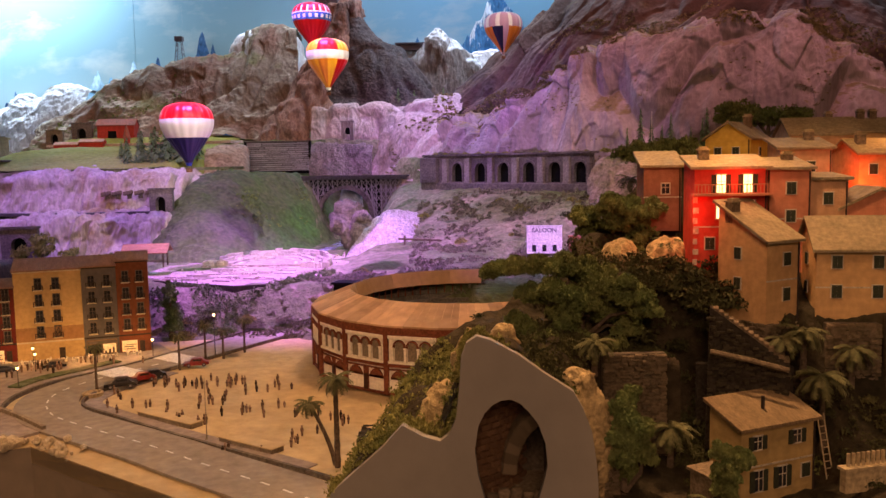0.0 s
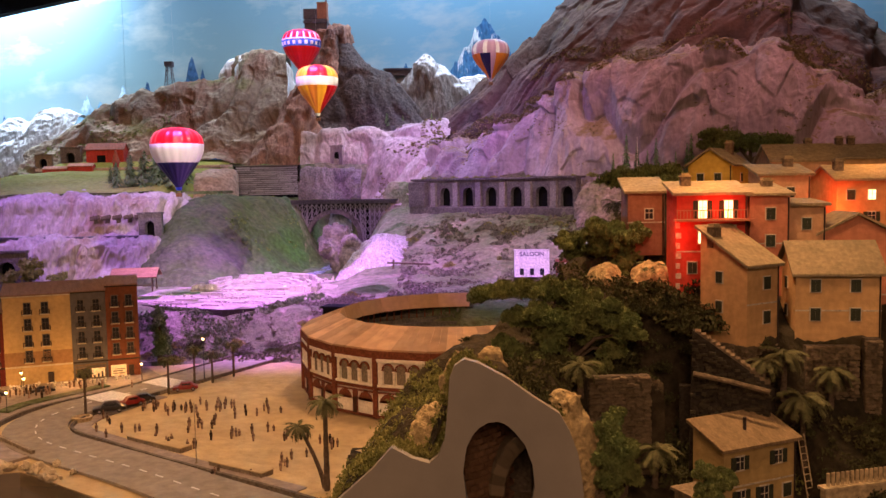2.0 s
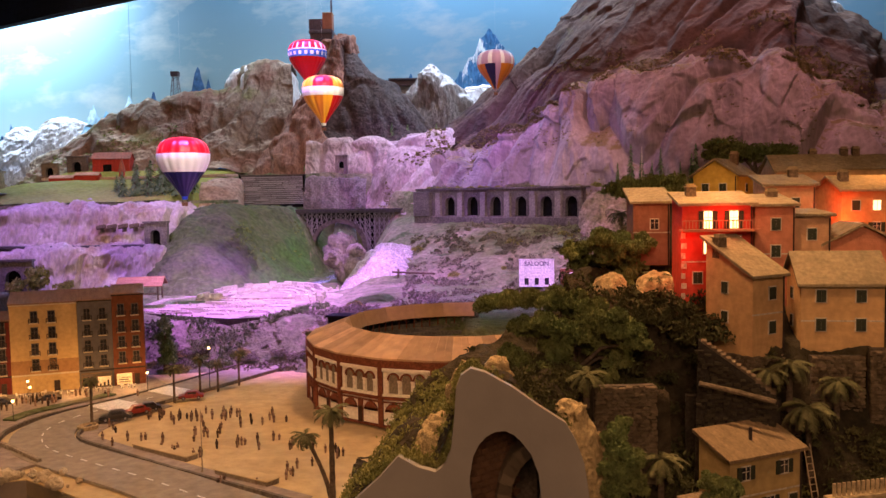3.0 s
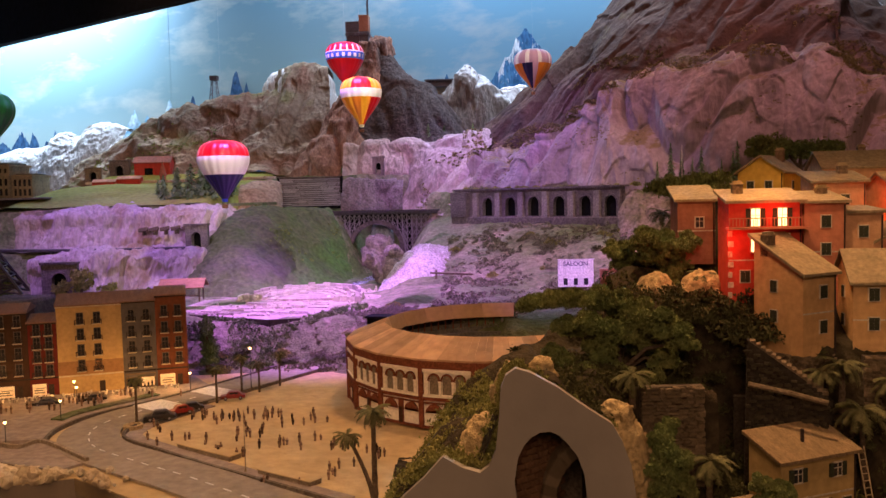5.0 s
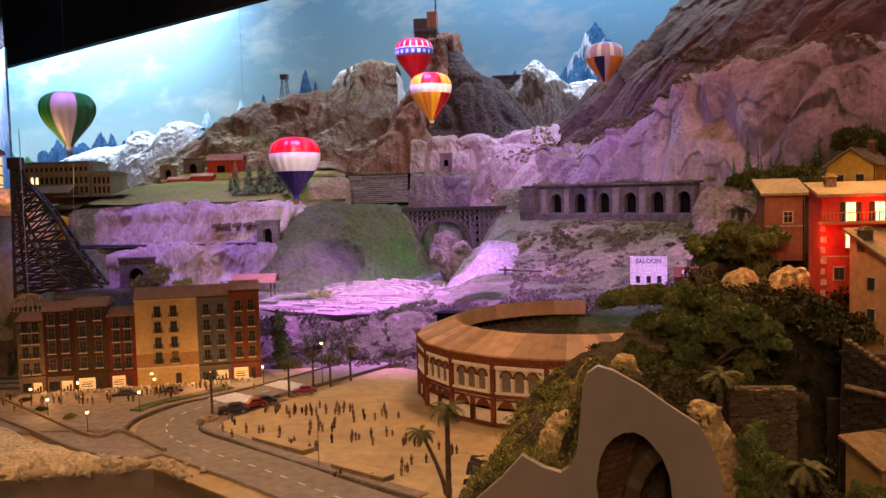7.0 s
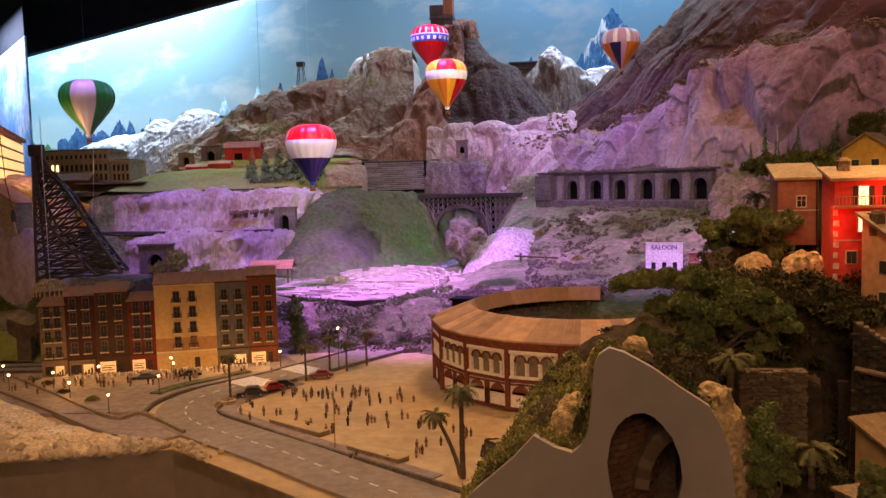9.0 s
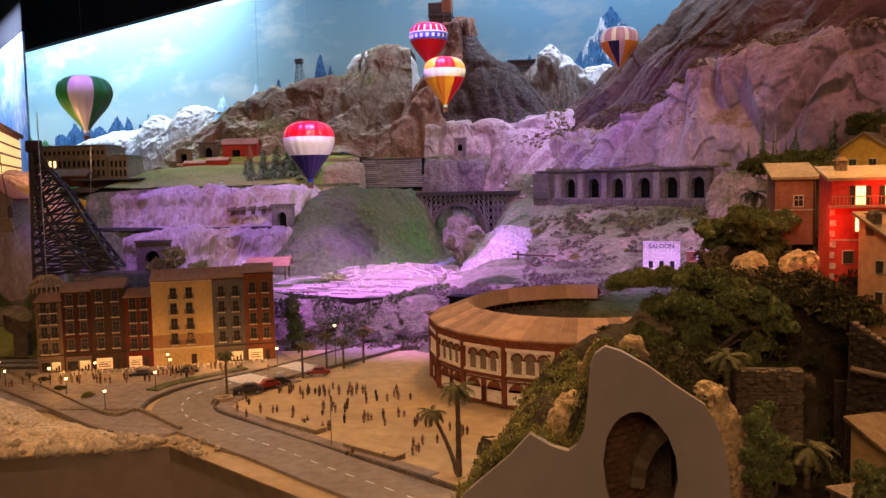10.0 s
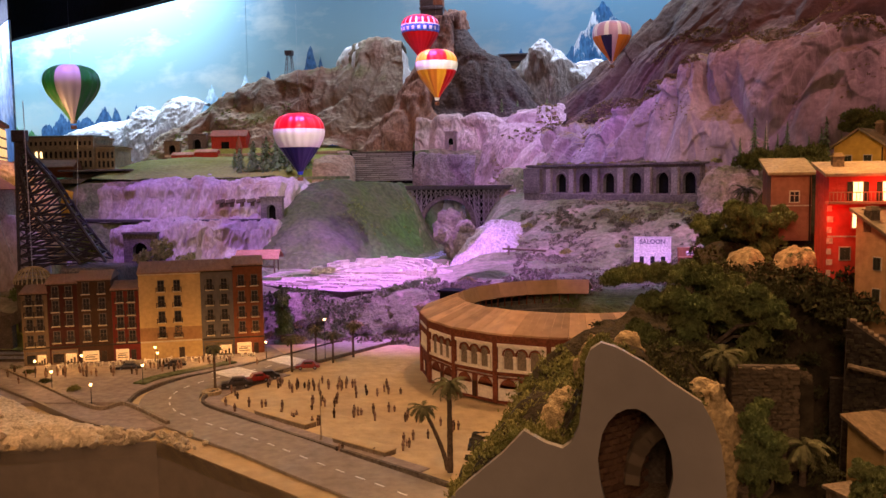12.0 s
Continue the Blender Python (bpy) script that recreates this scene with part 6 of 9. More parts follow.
# ---------------------------------------------------------------- balloons
def gore_paint(name, bands, stripes=None, rough=0.33):
    """Balloon fabric colours by height bands; stripes: colours that alternate round a band (index, colours, count)."""
    m = bpy.data.materials.new(name)
    m.use_nodes = True
    N, L = m.node_tree.nodes, m.node_tree.links
    bs = N["Principled BSDF"]
    bs.inputs["Roughness"].default_value = rough
    bs.inputs["Specular IOR Level"].default_value = 0.35
    tc = N.new("ShaderNodeTexCoord")
    sep = N.new("ShaderNodeSeparateXYZ")
    L.new(tc.outputs["Object"], sep.inputs[0])
    rz = N.new("ShaderNodeValToRGB")
    rz.color_ramp.interpolation = "CONSTANT"
    el = rz.color_ramp.elements
    el[0].position, el[0].color = 0.0, (*bands[0][1], 1)
    el[1].position, el[1].color = bands[1][0], (*bands[1][1], 1)
    for p, c in bands[2:]:
        e = el.new(p)
        e.color = (*c, 1)
    L.new(sep.outputs["Z"], rz.inputs["Fac"])
    out = rz.outputs[0]
    for lo, hi, cols, count, turn in stripes or ():
        at = N.new("ShaderNodeMath")
        at.operation = "ARCTAN2"
        L.new(sep.outputs["Y"], at.inputs[0])
        L.new(sep.outputs["X"], at.inputs[1])
        mr = N.new("ShaderNodeMapRange")
        mr.inputs["From Min"].default_value, mr.inputs["From Max"].default_value = -math.pi, math.pi
        mr.inputs["To Min"].default_value, mr.inputs["To Max"].default_value = turn, count + turn
        L.new(at.outputs[0], mr.inputs["Value"])
        fr = N.new("ShaderNodeMath")
        fr.operation = "FRACT"
        L.new(mr.outputs[0], fr.inputs[0])
        rr = N.new("ShaderNodeValToRGB")
        rr.color_ramp.interpolation = "CONSTANT"
        ee = rr.color_ramp.elements
        ee[0].color = (*cols[0], 1)
        ee[1].position, ee[1].color = 1 / len(cols), (*cols[1], 1)
        for i, c in enumerate(cols[2:]):
            e = ee.new((i + 2) / len(cols))
            e.color = (*c, 1)
        L.new(fr.outputs[0], rr.inputs["Fac"])
        g1 = N.new("ShaderNodeMath")
        g1.operation = "GREATER_THAN"
        L.new(sep.outputs["Z"], g1.inputs[0])
        g1.inputs[1].default_value = lo
        g2 = N.new("ShaderNodeMath")
        g2.operation = "LESS_THAN"
        L.new(sep.outputs["Z"], g2.inputs[0])
        g2.inputs[1].default_value = hi
        g = N.new("ShaderNodeMath")
        g.operation = "MULTIPLY"
        L.new(g1.outputs[0], g.inputs[0])
        L.new(g2.outputs[0], g.inputs[1])
        mx = N.new("ShaderNodeMix")
        mx.data_type = "RGBA"
        L.new(g.outputs[0], mx.inputs["Factor"])
        L.new(out, mx.inputs["A"])
        L.new(rr.outputs[0], mx.inputs["B"])
        out = mx.outputs["Result"]
    L.new(out, bs.inputs["Base Color"])
    return m


RED, WHITE, NAVY, YEL, GRN, LIL = (0.52, 0.006, 0.009), (0.74, 0.70, 0.70), (0.008, 0.008, 0.06), (0.80, 0.36, 0.02), (0.02, 0.20, 0.035), (0.50, 0.30, 0.42)
# second colour: white gores with their pinkish-grey shade painted in
AMBER, SHADED_WHITE = (0.66, 0.20, 0.02), (0.58, 0.50, 0.50)
M["basket"] = paint("wicker_basket", (0.22, 0.10, 0.06), (0.15, 0.07, 0.04), 60, 0.9, 0.4)


def balloon(label, x, y, z, r, tall, fabric, skirt, turn, gores):
    """A hot-air balloon; z: height of the envelope's mouth; unit height runs over the envelope."""
    t = thing("hot_air_balloon", pose(x, y, z, 0, 0, turn), label, "hot-air balloon", "balloons")
    k = r / tall
    prof = [(0.13, 0.0), (0.22, 0.07), (0.40, 0.18), (0.62, 0.31), (0.82, 0.44), (0.95, 0.56), (1.0, 0.66), (0.985, 0.76), (0.90, 0.86), (0.73, 0.935), (0.48, 0.98), (0.22, 0.998), (0.0, 1.0)]
    P = spline(prof, 40)
    P[-1][0] = 0
    env = part("envelope", lathe(bmesh.new(), [(max(p, 1e-4) * k, q) for p, q in P], 96, None, gores, 0.05), fabric, t, smooth=True)
    env.scale = (tall, tall, tall)
    part("skirt", lathe(bmesh.new(), [(r * 0.10, -tall * 0.055), (r * 0.125, 0.0), (r * 0.12, 0.0015)], 20), skirt, t)
    bw = r * 0.105
    part("basket", boxes((-bw, -bw, -tall * 0.16, bw, bw, -tall * 0.095), bevel=0.001), M["basket"], t, "small wicker basket")
    bm = bmesh.new()
    for sx in (-1, 1):
        for sy in (-1, 1):
            tube(bm, [(sx * bw * 0.9, sy * bw * 0.9, -tall * 0.095), (sx * r * 0.09, sy * r * 0.09, -tall * 0.05)], 0.0006, 4)
    part("rigging", bm, M["frame_dark"], t)
    part("hanging_wire", tube(bmesh.new(), [(0, 0, tall), (0, 0, 2.902 - z)], 0.00015, 4), M["wire"], t)
    return t


SOLID = lambda n, c: paint(n, c, tuple(v * 0.9 for v in c), 20, 0.4, 0.0, grain=0.05)
balloon("red, white and navy striped hot-air balloon model", -0.776, 2.55, 0.434, 0.079, 0.179, gore_paint("red_white_navy_fabric", [(0, NAVY), (0.41, WHITE), (0.715, RED)]), SOLID("blue_skirt", (0.02, 0.05, 0.5)), 10, 18)
balloon("yellow, white and red hot-air balloon model", -0.319, 2.35, 0.631, 0.0585, 0.131, gore_paint("yellow_red_fabric", [(0, YEL), (0.55, WHITE), (0.73, RED)], [(0.0, 0.55, (YEL, YEL, AMBER, YEL, RED, RED, YEL, AMBER, YEL, RED, RED, YEL), 1, 0.0), (0.73, 1.1, (YEL, RED, YEL, WHITE, RED, YEL), 1, 0.0)]), SOLID("white_skirt", (0.75, 0.74, 0.72)), 8, 18)
balloon("red hot-air balloon model with a white and blue band", -0.424, 2.75, 0.797, 0.063, 0.135, gore_paint("red_banded_fabric", [(0, RED), (0.56, (0.05, 0.13, 0.55)), (0.73, WHITE), (0.755, RED)], [(0.605, 0.685, ((0.05, 0.13, 0.55), WHITE), 20, 0.0), (0.755, 0.9, (RED, RED, RED, WHITE), 18, 0.0)]), SOLID("red_skirt", (0.5, 0.01, 0.01)), 9, 22)
balloon("lilac, orange and navy hot-air balloon model", 0.184, 2.75, 0.766, 0.0615, 0.124, gore_paint("lilac_orange_fabric", [(0, YEL), (0.3, YEL), (0.60, LIL)], [(0.0, 0.60, (AMBER,) * 3 + (NAVY,) * 2 + (LIL,) + (AMBER,) * 4 + (NAVY,) * 3 + (LIL,) * 2 + (AMBER,) * 5, 1, 0.0), (0.60, 1.1, (LIL, LIL, WHITE), 9, 0.0)]), SOLID("lilac_skirt", (0.4, 0.3, 0.35)), -4, 18)
green = balloon("green and white striped hot-air balloon model", -1.546, 2.60, 0.611, 0.088, 0.177, gore_paint("green_white_fabric", [(0, GRN), (0.5, GRN)], [(-0.1, 1.1, (GRN,) * 3 + (SHADED_WHITE,) * 3 + (GRN,) * 6 + (SHADED_WHITE,) * 4 + (GRN,) * 4, 1, 0.0)]), SOLID("pale_skirt", (0.6, 0.58, 0.55)), 31, 18)
part("tether_rope", tube(bmesh.new(), spline([(0.011, -0.02, -0.043), (-0.004, -0.02, -0.278), (-0.027, -0.02, -0.379), (-0.095, -0.02, -0.451), (-0.164, -0.02, -0.502)], 24), 0.0009, 5), M["wire"], green, "pale hanging rope")


# ---------------------------------------------------------------- stonework of the valley: arcade, bridge, walls, portals
def holed_wall(w, h, holes, thick):
    """An upright wall in the xz plane, front at y = 0, with round-headed holes (x, z0, width, height)."""
    bm = bmesh.new()
    loops = [[(0, 0), (w, 0), (w, h), (0, h)]]
    for x, z0, ww, hh in holes:
        r = ww / 2
        loops.append([(x - r, z0), (x + r, z0)] + [(x + r * math.cos(a), z0 + hh - r + r * math.sin(a)) for a in [math.pi * k / 10 for k in range(11)]])
    es = []
    for lp in loops:
        vs = [bm.verts.new((x, 0, z)) for x, z in lp]
        es += [bm.edges.new((vs[i], vs[(i + 1) % len(vs)])) for i in range(len(vs))]
    bmesh.ops.triangle_fill(bm, edges=es, use_beauty=True)
    r = bmesh.ops.extrude_face_region(bm, geom=bm.faces[:])
    bmesh.ops.translate(bm, vec=(0, thick, 0), verts=[v for v in r["geom"] if isinstance(v, bmesh.types.BMVert)])
    bmesh.ops.recalc_face_normals(bm, faces=bm.faces[:])
    return bm


t = thing("arcade", pose(AX, AY - 0.02, 0.338, 0, 0, math.degrees(AD)), "grey stone railway gallery with six dark arches", "arcade")
OPEN = (0.185, 0.305, 0.42, 0.54, 0.655, 0.762)
part("wall", holed_wall(0.80, 0.105, [(s, 0.006, 0.052, 0.072) for s in OPEN], 0.03), M["granite"], t)
# added panel within the wall, black in place of the arches' shade
part("inner_gallery", boxes((0.0, 0.014, 0, 0.80, 0.018, 0.10)), M["dark"], t, "near-black panel painting the shade inside the arches")
part("coping", boxes((-0.004, -0.008, 0.105, 0.804, 0.05, 0.112)), M["granite"], t)
pier = boxes((-0.012, -0.012, 0, 0.012, 0.0, 0.095), (-0.014, -0.014, 0.0, 0.014, 0.0, 0.01))
for s in (0.125, 0.245, 0.362, 0.48, 0.598, 0.71):
    shared("pier", lambda: pier, M["pier_stone"], t, pose(s, 0, 0))
for s in OPEN:
    shared("arch_band", lambda: arch_band(bmesh.new(), 0, 0.006, 0.052, 0.072, 0.007, -0.004, 0.001), M["granite"], t, pose(s, 0, 0))
part("plinth", boxes((-0.006, -0.016, -0.05, 0.806, 0.03, 0.002), bevel=0.002), M["granite"], t)
part("end_block", boxes((-0.006, -0.02, 0, 0.085, 0.0, 0.100), bevel=0.002), M["granite"], t)

M["rock_bank"] = paint("rose_brown_bank_rock", (0.30, 0.22, 0.19), (0.20, 0.15, 0.125), 14, 0.9, 0.6, stains=[((0.12, 0.12, 0.05), 7, 0.50, 0.62)])
mount("rock_bank", [(0.585, 2.70, 0.12, 0.17, 0.14), (0.575, 2.73, 0.22, 0.135, 0.12), (0.565, 2.77, 0.32, 0.11, 0.10), (0.56, 2.80, 0.39, 0.09, 0.08), (0.56, 2.82, 0.425, 0.045, 0.05), (0.56, 2.82, 0.43, 0.01, 0.01)], 60, 90, 0.022, 10, 67.0, M["rock_bank"], "rose-brown rock bank beside the arcade", "rock", 0.6)
t = thing("railway_bridge", pose(-1.02, 3.63, 0.10), "grey-violet railway bridge with an open arch and lattice pier", "bridge")
part("deck", boxes((0, -0.02, 0.252, 0.86, 0.05, 0.262), (0, -0.024, 0.262, 0.86, -0.018, 0.270), (0, 0.048, 0.262, 0.86, 0.054, 0.270)), M["iron"], t, "dark deck with low parapets")
part("rail", boxes((0, 0.006, 0.262, 0.86, 0.009, 0.266)), M["wire"], t)
part("rail", boxes((0, 0.024, 0.262, 0.86, 0.027, 0.266)), M["wire"], t)
bm = bmesh.new()
arch_band(bm, 0.57, -0.02, 0.21, 0.232, 0.018, -0.016, 0.0)
part("arch_rib", bm, M["granite"], t)
bm = bmesh.new()
arch_band(bm, 0.57, -0.02, 0.21, 0.232, 0.018, 0.03, 0.046)
part("arch_rib", bm, M["granite"], t)
M["lattice_grey"] = paint("pale_grey_lattice", (0.30, 0.26, 0.28), (0.22, 0.19, 0.21), 40, 0.8, 0.2)
strut = boxes((-0.0022, -0.012, 0, 0.0022, -0.007, 1.0))
for x in np.linspace(0.415, 0.85, 22):
    dx = abs(x - 0.57)
    z0 = 0.107 + math.sqrt(max(0.0, 0.123 ** 2 - dx * dx)) if dx < 0.123 else -0.01
    if 0.252 - z0 > 0.008:
        o = shared("spandrel_strut", lambda: strut, M["lattice_grey"], t, pose(x, 0, z0))
        o.scale = (1, 1, 0.252 - z0)
bm = bmesh.new()
for k in range(5):
    z = 0.045 * k
    for a, b in (((0.352, z), (0.40, z + 0.045)), ((0.40, z), (0.352, z + 0.045)), ((0.352, z), (0.352, z + 0.045)), ((0.40, z), (0.40, z + 0.045)), ((0.352, z), (0.40, z))):
        for y in (-0.012, 0.04):
            tube(bm, [(a[0], y, a[1] + 0.025), (b[0], y, b[1] + 0.025)], 0.0035, 4)
part("lattice_pier", bm, M["lattice_grey"], t)
bm = bmesh.new()
xs = np.linspace(0.415, 0.85, 22)
soffit = [0.107 + math.sqrt(max(0.0, 0.123 ** 2 - (x - 0.57) ** 2)) if abs(x - 0.57) < 0.123 else 0.03 for x in xs]
for x0, x1, a, b in zip(xs, xs[1:], soffit, soffit[1:]):
    n = max(1, int((0.252 - min(a, b)) / 0.03))
    for k in range(n):
        za, zb = a + (0.252 - a) * k / n, a + (0.252 - a) * (k + 1) / n
        ya, yb = b + (0.252 - b) * k / n, b + (0.252 - b) * (k + 1) / n
        tube(bm, [(x0, -0.010, za), (x1, -0.010, yb)], 0.0015, 4)
        tube(bm, [(x0, -0.010, zb), (x1, -0.010, ya)], 0.0015, 4)
part("spandrel_lattice", bm, M["lattice_grey"], t)
# added sheet: its black stands for the dark behind the open lattice
bm = bmesh.new()
for x0, x1, a, b in zip(xs, xs[1:], soffit, soffit[1:]):
    bm.faces.new([bm.verts.new((p, 0.028, q)) for p, q in ((x0, a), (x1, b), (x1, 0.252), (x0, 0.252))])
bmesh.ops.remove_doubles(bm, verts=bm.verts[:], dist=0.0002)
r = bmesh.ops.extrude_face_region(bm, geom=bm.faces[:])
bmesh.ops.translate(bm, vec=(0, 0.004, 0), verts=[v for v in r["geom"] if isinstance(v, bmesh.types.BMVert)])
bmesh.ops.recalc_face_normals(bm, faces=bm.faces[:])
part("rear_web", bm, M["dark"], t, "near-black sheet painting the dark behind the lattice")
part("abutment", boxes((0.72, 0.012, -0.05, 0.86, 0.046, 0.252), bevel=0.003), M["granite"], t)

t = thing("retaining_wall", pose(-0.925, 3.865, 0.39, 0, 0, 0), "long grey wall of horizontal stone courses", "retaining wall")
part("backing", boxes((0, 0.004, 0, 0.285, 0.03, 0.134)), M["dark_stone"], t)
part("edge_post", boxes((-0.008, -0.006, 0, 0.0, 0.03, 0.139), bevel=0.001), M["dark"], t, "dark upright edge")
rng = random.Random(71)
for k in range(14):
    x = 0.0
    while x < 0.278:
        w = min(rng.uniform(0.03, 0.10), 0.283 - x)
        o = shared("stone|course", lambda: boxes((0, -0.5, 0, 1, 0.5, 1), bevel=0.08), M["course_stone"], t, pose(x + 0.001, 0.003 + rng.uniform(-0.003, 0.003), 0.001 + 0.0094 * k))
        o.scale = (w - 0.002, 0.008, rng.uniform(0.0068, 0.0084))
        x += w
part("coping", boxes((-0.004, -0.006, 0.133, 0.289, 0.03, 0.139)), M["granite"], t)
part("edge_post", boxes((0.286, -0.006, 0, 0.293, 0.03, 0.139), bevel=0.001), M["dark"], t, "dark upright edge")
part("foot_beam", boxes((-0.008, -0.012, -0.01, 0.293, 0.0, 0.004), bevel=0.001), M["dark"], t, "dark beam along the foot")
sheet("rough_wall", [[(-0.64, 3.85, 0.37), (-0.55, 3.84, 0.37), (-0.45, 3.84, 0.37), (-0.35, 3.82, 0.37)], [(-0.64, 3.86, 0.44), (-0.55, 3.86, 0.44), (-0.45, 3.86, 0.44), (-0.35, 3.85, 0.44)], [(-0.64, 3.88, 0.51), (-0.55, 3.89, 0.515), (-0.45, 3.89, 0.51), (-0.35, 3.89, 0.50)], [(-0.64, 3.96, 0.525), (-0.55, 3.96, 0.53), (-0.45, 3.96, 0.525), (-0.35, 3.96, 0.52)]], 30, 60, 0.013, 14, 61.0, M["rock_grey"], "rough hewn rock wall above the bridge")


def portal(label, m, w, h, mat="granite"):
    t = thing("tunnel_portal", m, label, "tunnel portal", "tunnel portals")
    part("wall", holed_wall(w, h, [(w / 2, 0.0, w * 0.42, h * 0.72)], 0.02), M[mat], t)
    # panel behind the hole; its black colour is the tunnel's darkness
    part("dark_mouth", boxes((w * 0.2, 0.024, -0.004, w * 0.8, 0.028, h * 0.8)), M["dark"], t, "near-black panel painting the tunnel's shade")
    part("arch_band", arch_band(bmesh.new(), w / 2, 0, w * 0.42, h * 0.72, w * 0.06, -0.004, 0.0), M[mat], t)
    part("coping", boxes((-0.004, -0.005, h, w + 0.004, 0.022, h + h * 0.07)), M[mat], t)
    return t


portal("grey stone tunnel portal below the lower cliff", pose(-1.535, 2.86, 0.112, 0, 0, 4), 0.125, 0.108)
portal("small stone tunnel portal on the rail ledge", pose(-1.085, 3.05, 0.252, 0, 0, -4), 0.085, 0.088)
portal("stone tunnel portal beside the red barn", pose(-1.855, 4.155, 0.560, 0, 0, 0), 0.10, 0.078)
portal("small near-black panel painting the tunnel's shade in the rose cliff", pose(-0.495, 3.905, 0.525, 0, 0, 0), 0.055, 0.085, "rock_cliff")
portal("small tunnel mouth beside the farm", pose(-1.97, 4.13, 0.545, 0, 0, 5), 0.08, 0.06, "rock_brown")
ribbon("rail_track", [(-1.95, 3.16), (-1.6, 3.05), (-1.3, 3.02), (-1.05, 3.04)], 0.022, 0.264, M["iron"], "dark rail track on the cliff ledge", "rail track", 0.01)
ribbon("upper_track", [(-1.9, 3.30), (-1.5, 3.27), (-1.2, 3.25), (-1.0, 3.4), (-0.9, 3.63)], 0.02, 0.418, M["scrub"], "upper track bed along the meadow", "rail track", 0.012)

# ---------------------------------------------------------------- farm, ruins, saloon, opera house, tower
M["barn_red"] = paint("barn_red_boards", (0.45, 0.05, 0.035), (0.34, 0.04, 0.03), 20, 0.85, 0.3, stretch=(4, 4, 1))
M["barn_roof"] = paint("dark_barn_roof", (0.30, 0.09, 0.065), (0.20, 0.07, 0.055), 20, 0.85, 0.2)
M["farm_roof"] = paint("pale_red_farm_roof", (0.46, 0.23, 0.18), (0.36, 0.17, 0.13), 20, 0.85, 0.2)


def gabled(name, label, category, m, w, d, h, rise, wallm, roofm, group="", along_x=True):
    t = thing(name, m, label, category, group)
    bm = bmesh.new()
    prof = [(0, 0), (d, 0), (d, h), (d / 2, h + rise), (0, h)] if along_x else [(0, 0), (w, 0), (w, h), (w / 2, h + rise), (0, h)]
    a = [bm.verts.new((0, p, q) if along_x else (p, 0, q)) for p, q in prof]
    b = [bm.verts.new((w, p, q) if along_x else (p, d, q)) for p, q in prof]
    bm.faces.new(a), bm.faces.new(b[::-1])
    for i in range(5):
        bm.faces.new((a[(i + 1) % 5], a[i], b[i], b[(i + 1) % 5]))
    bmesh.ops.recalc_face_normals(bm, faces=bm.faces[:])
    part("wall", bm, M[wallm], t)
    o = h * 0.08
    ln = d if along_x else w
    for s in (0, 1):
        bm = bmesh.new()
        e0, e1 = (-o, h - o * 2 * rise / ln), (ln / 2, h + rise)
        if s:
            e0 = (ln + o, e0[1])
        q = []
        for lo, hi in ((e0, 0), (e1, 0), (e1, 1), (e0, 1)):
            for side in (-o, (w if along_x else d) + o):
                z = lo[1] + (0.004 if hi else 0.0005)
                q.append(bm.verts.new((side, lo[0], z) if along_x else (lo[0], side, z)))
        for f in ((0, 1, 3, 2), (2, 3, 5, 4), (4, 5, 7, 6), (6, 7, 1, 0), (0, 2, 4, 6), (1, 7, 5, 3)):
            bm.faces.new([q[i] for i in f])
        bmesh.ops.recalc_face_normals(bm, faces=bm.faces[:])
        part("roof_slope", bm, M[roofm], t)
    return t


t = gabled("barn", "dark red wooden barn with a gabled roof", "barn", pose(-1.725, 4.15, 0.560, 0, 0, 8), 0.175, 0.10, 0.068, 0.030, "barn_red", "barn_roof")
part("barn_door", boxes((0.05, -0.003, 0.0, 0.09, 0.0, 0.04)), M["dark"], t)
t = gabled("farm_house", "low red farm building with a pale red roof", "farm building", pose(-1.86, 3.97, 0.508, 0, 0, 4), 0.11, 0.05, 0.022, 0.012, "barn_red", "farm_roof", "farm buildings")
t = gabled("farm_house", "long low red farm building", "farm building", pose(-1.745, 3.985, 0.509, 0, 0, 4), 0.11, 0.05, 0.034, 0.012, "barn_red", "farm_roof", "farm buildings")
t = thing("timber_rack", pose(-1.27, 3.075, 0.318, 0, 0, 0), "row of slanted dark red timber panels on the cliff", "timber rack")
for k in range(5):
    part("panel", boxes((0, -0.004, 0, 0.036, 0.004, 0.014), bevel=0.001), M["bark"], t).matrix_local = pose(0.041 * k, 0, 0.001 * k, -18, -10, 0)
    part("post", boxes((0.014, 0.0, -0.012, 0.018, 0.05, 0.006)), M["bark"], t).matrix_local = pose(0.041 * k, 0, 0.001 * k)
ribbon("farm_road", [(-1.92, 4.06), (-1.60, 4.05), (-1.30, 3.98), (-1.05, 3.90), (-0.96, 3.84)], 0.035, 0.535, paint("pale_pink_road", (0.50, 0.37, 0.31), (0.40, 0.29, 0.24), 20, 0.9, 0.3), "pale dusty road behind the farmyard", "road", 0.012, 60)
mount("sandy_bank", [(-1.03, 3.64, 0.36, 0.15, 0.15), (-1.025, 3.70, 0.42, 0.14, 0.14), (-1.02, 3.75, 0.465, 0.125, 0.12), (-1.01, 3.80, 0.495, 0.095, 0.09), (-1.0, 3.82, 0.508, 0.03, 0.03), (-1.0, 3.82, 0.509, 0.004, 0.004)], 50, 90, 0.012, 9, 49.0, paint("rosy_sand", (0.42, 0.27, 0.20), (0.30, 0.19, 0.14), 10, 0.92, 0.4), "rosy sand bank beside the long wall", "bank", 0.6, form=fissured)
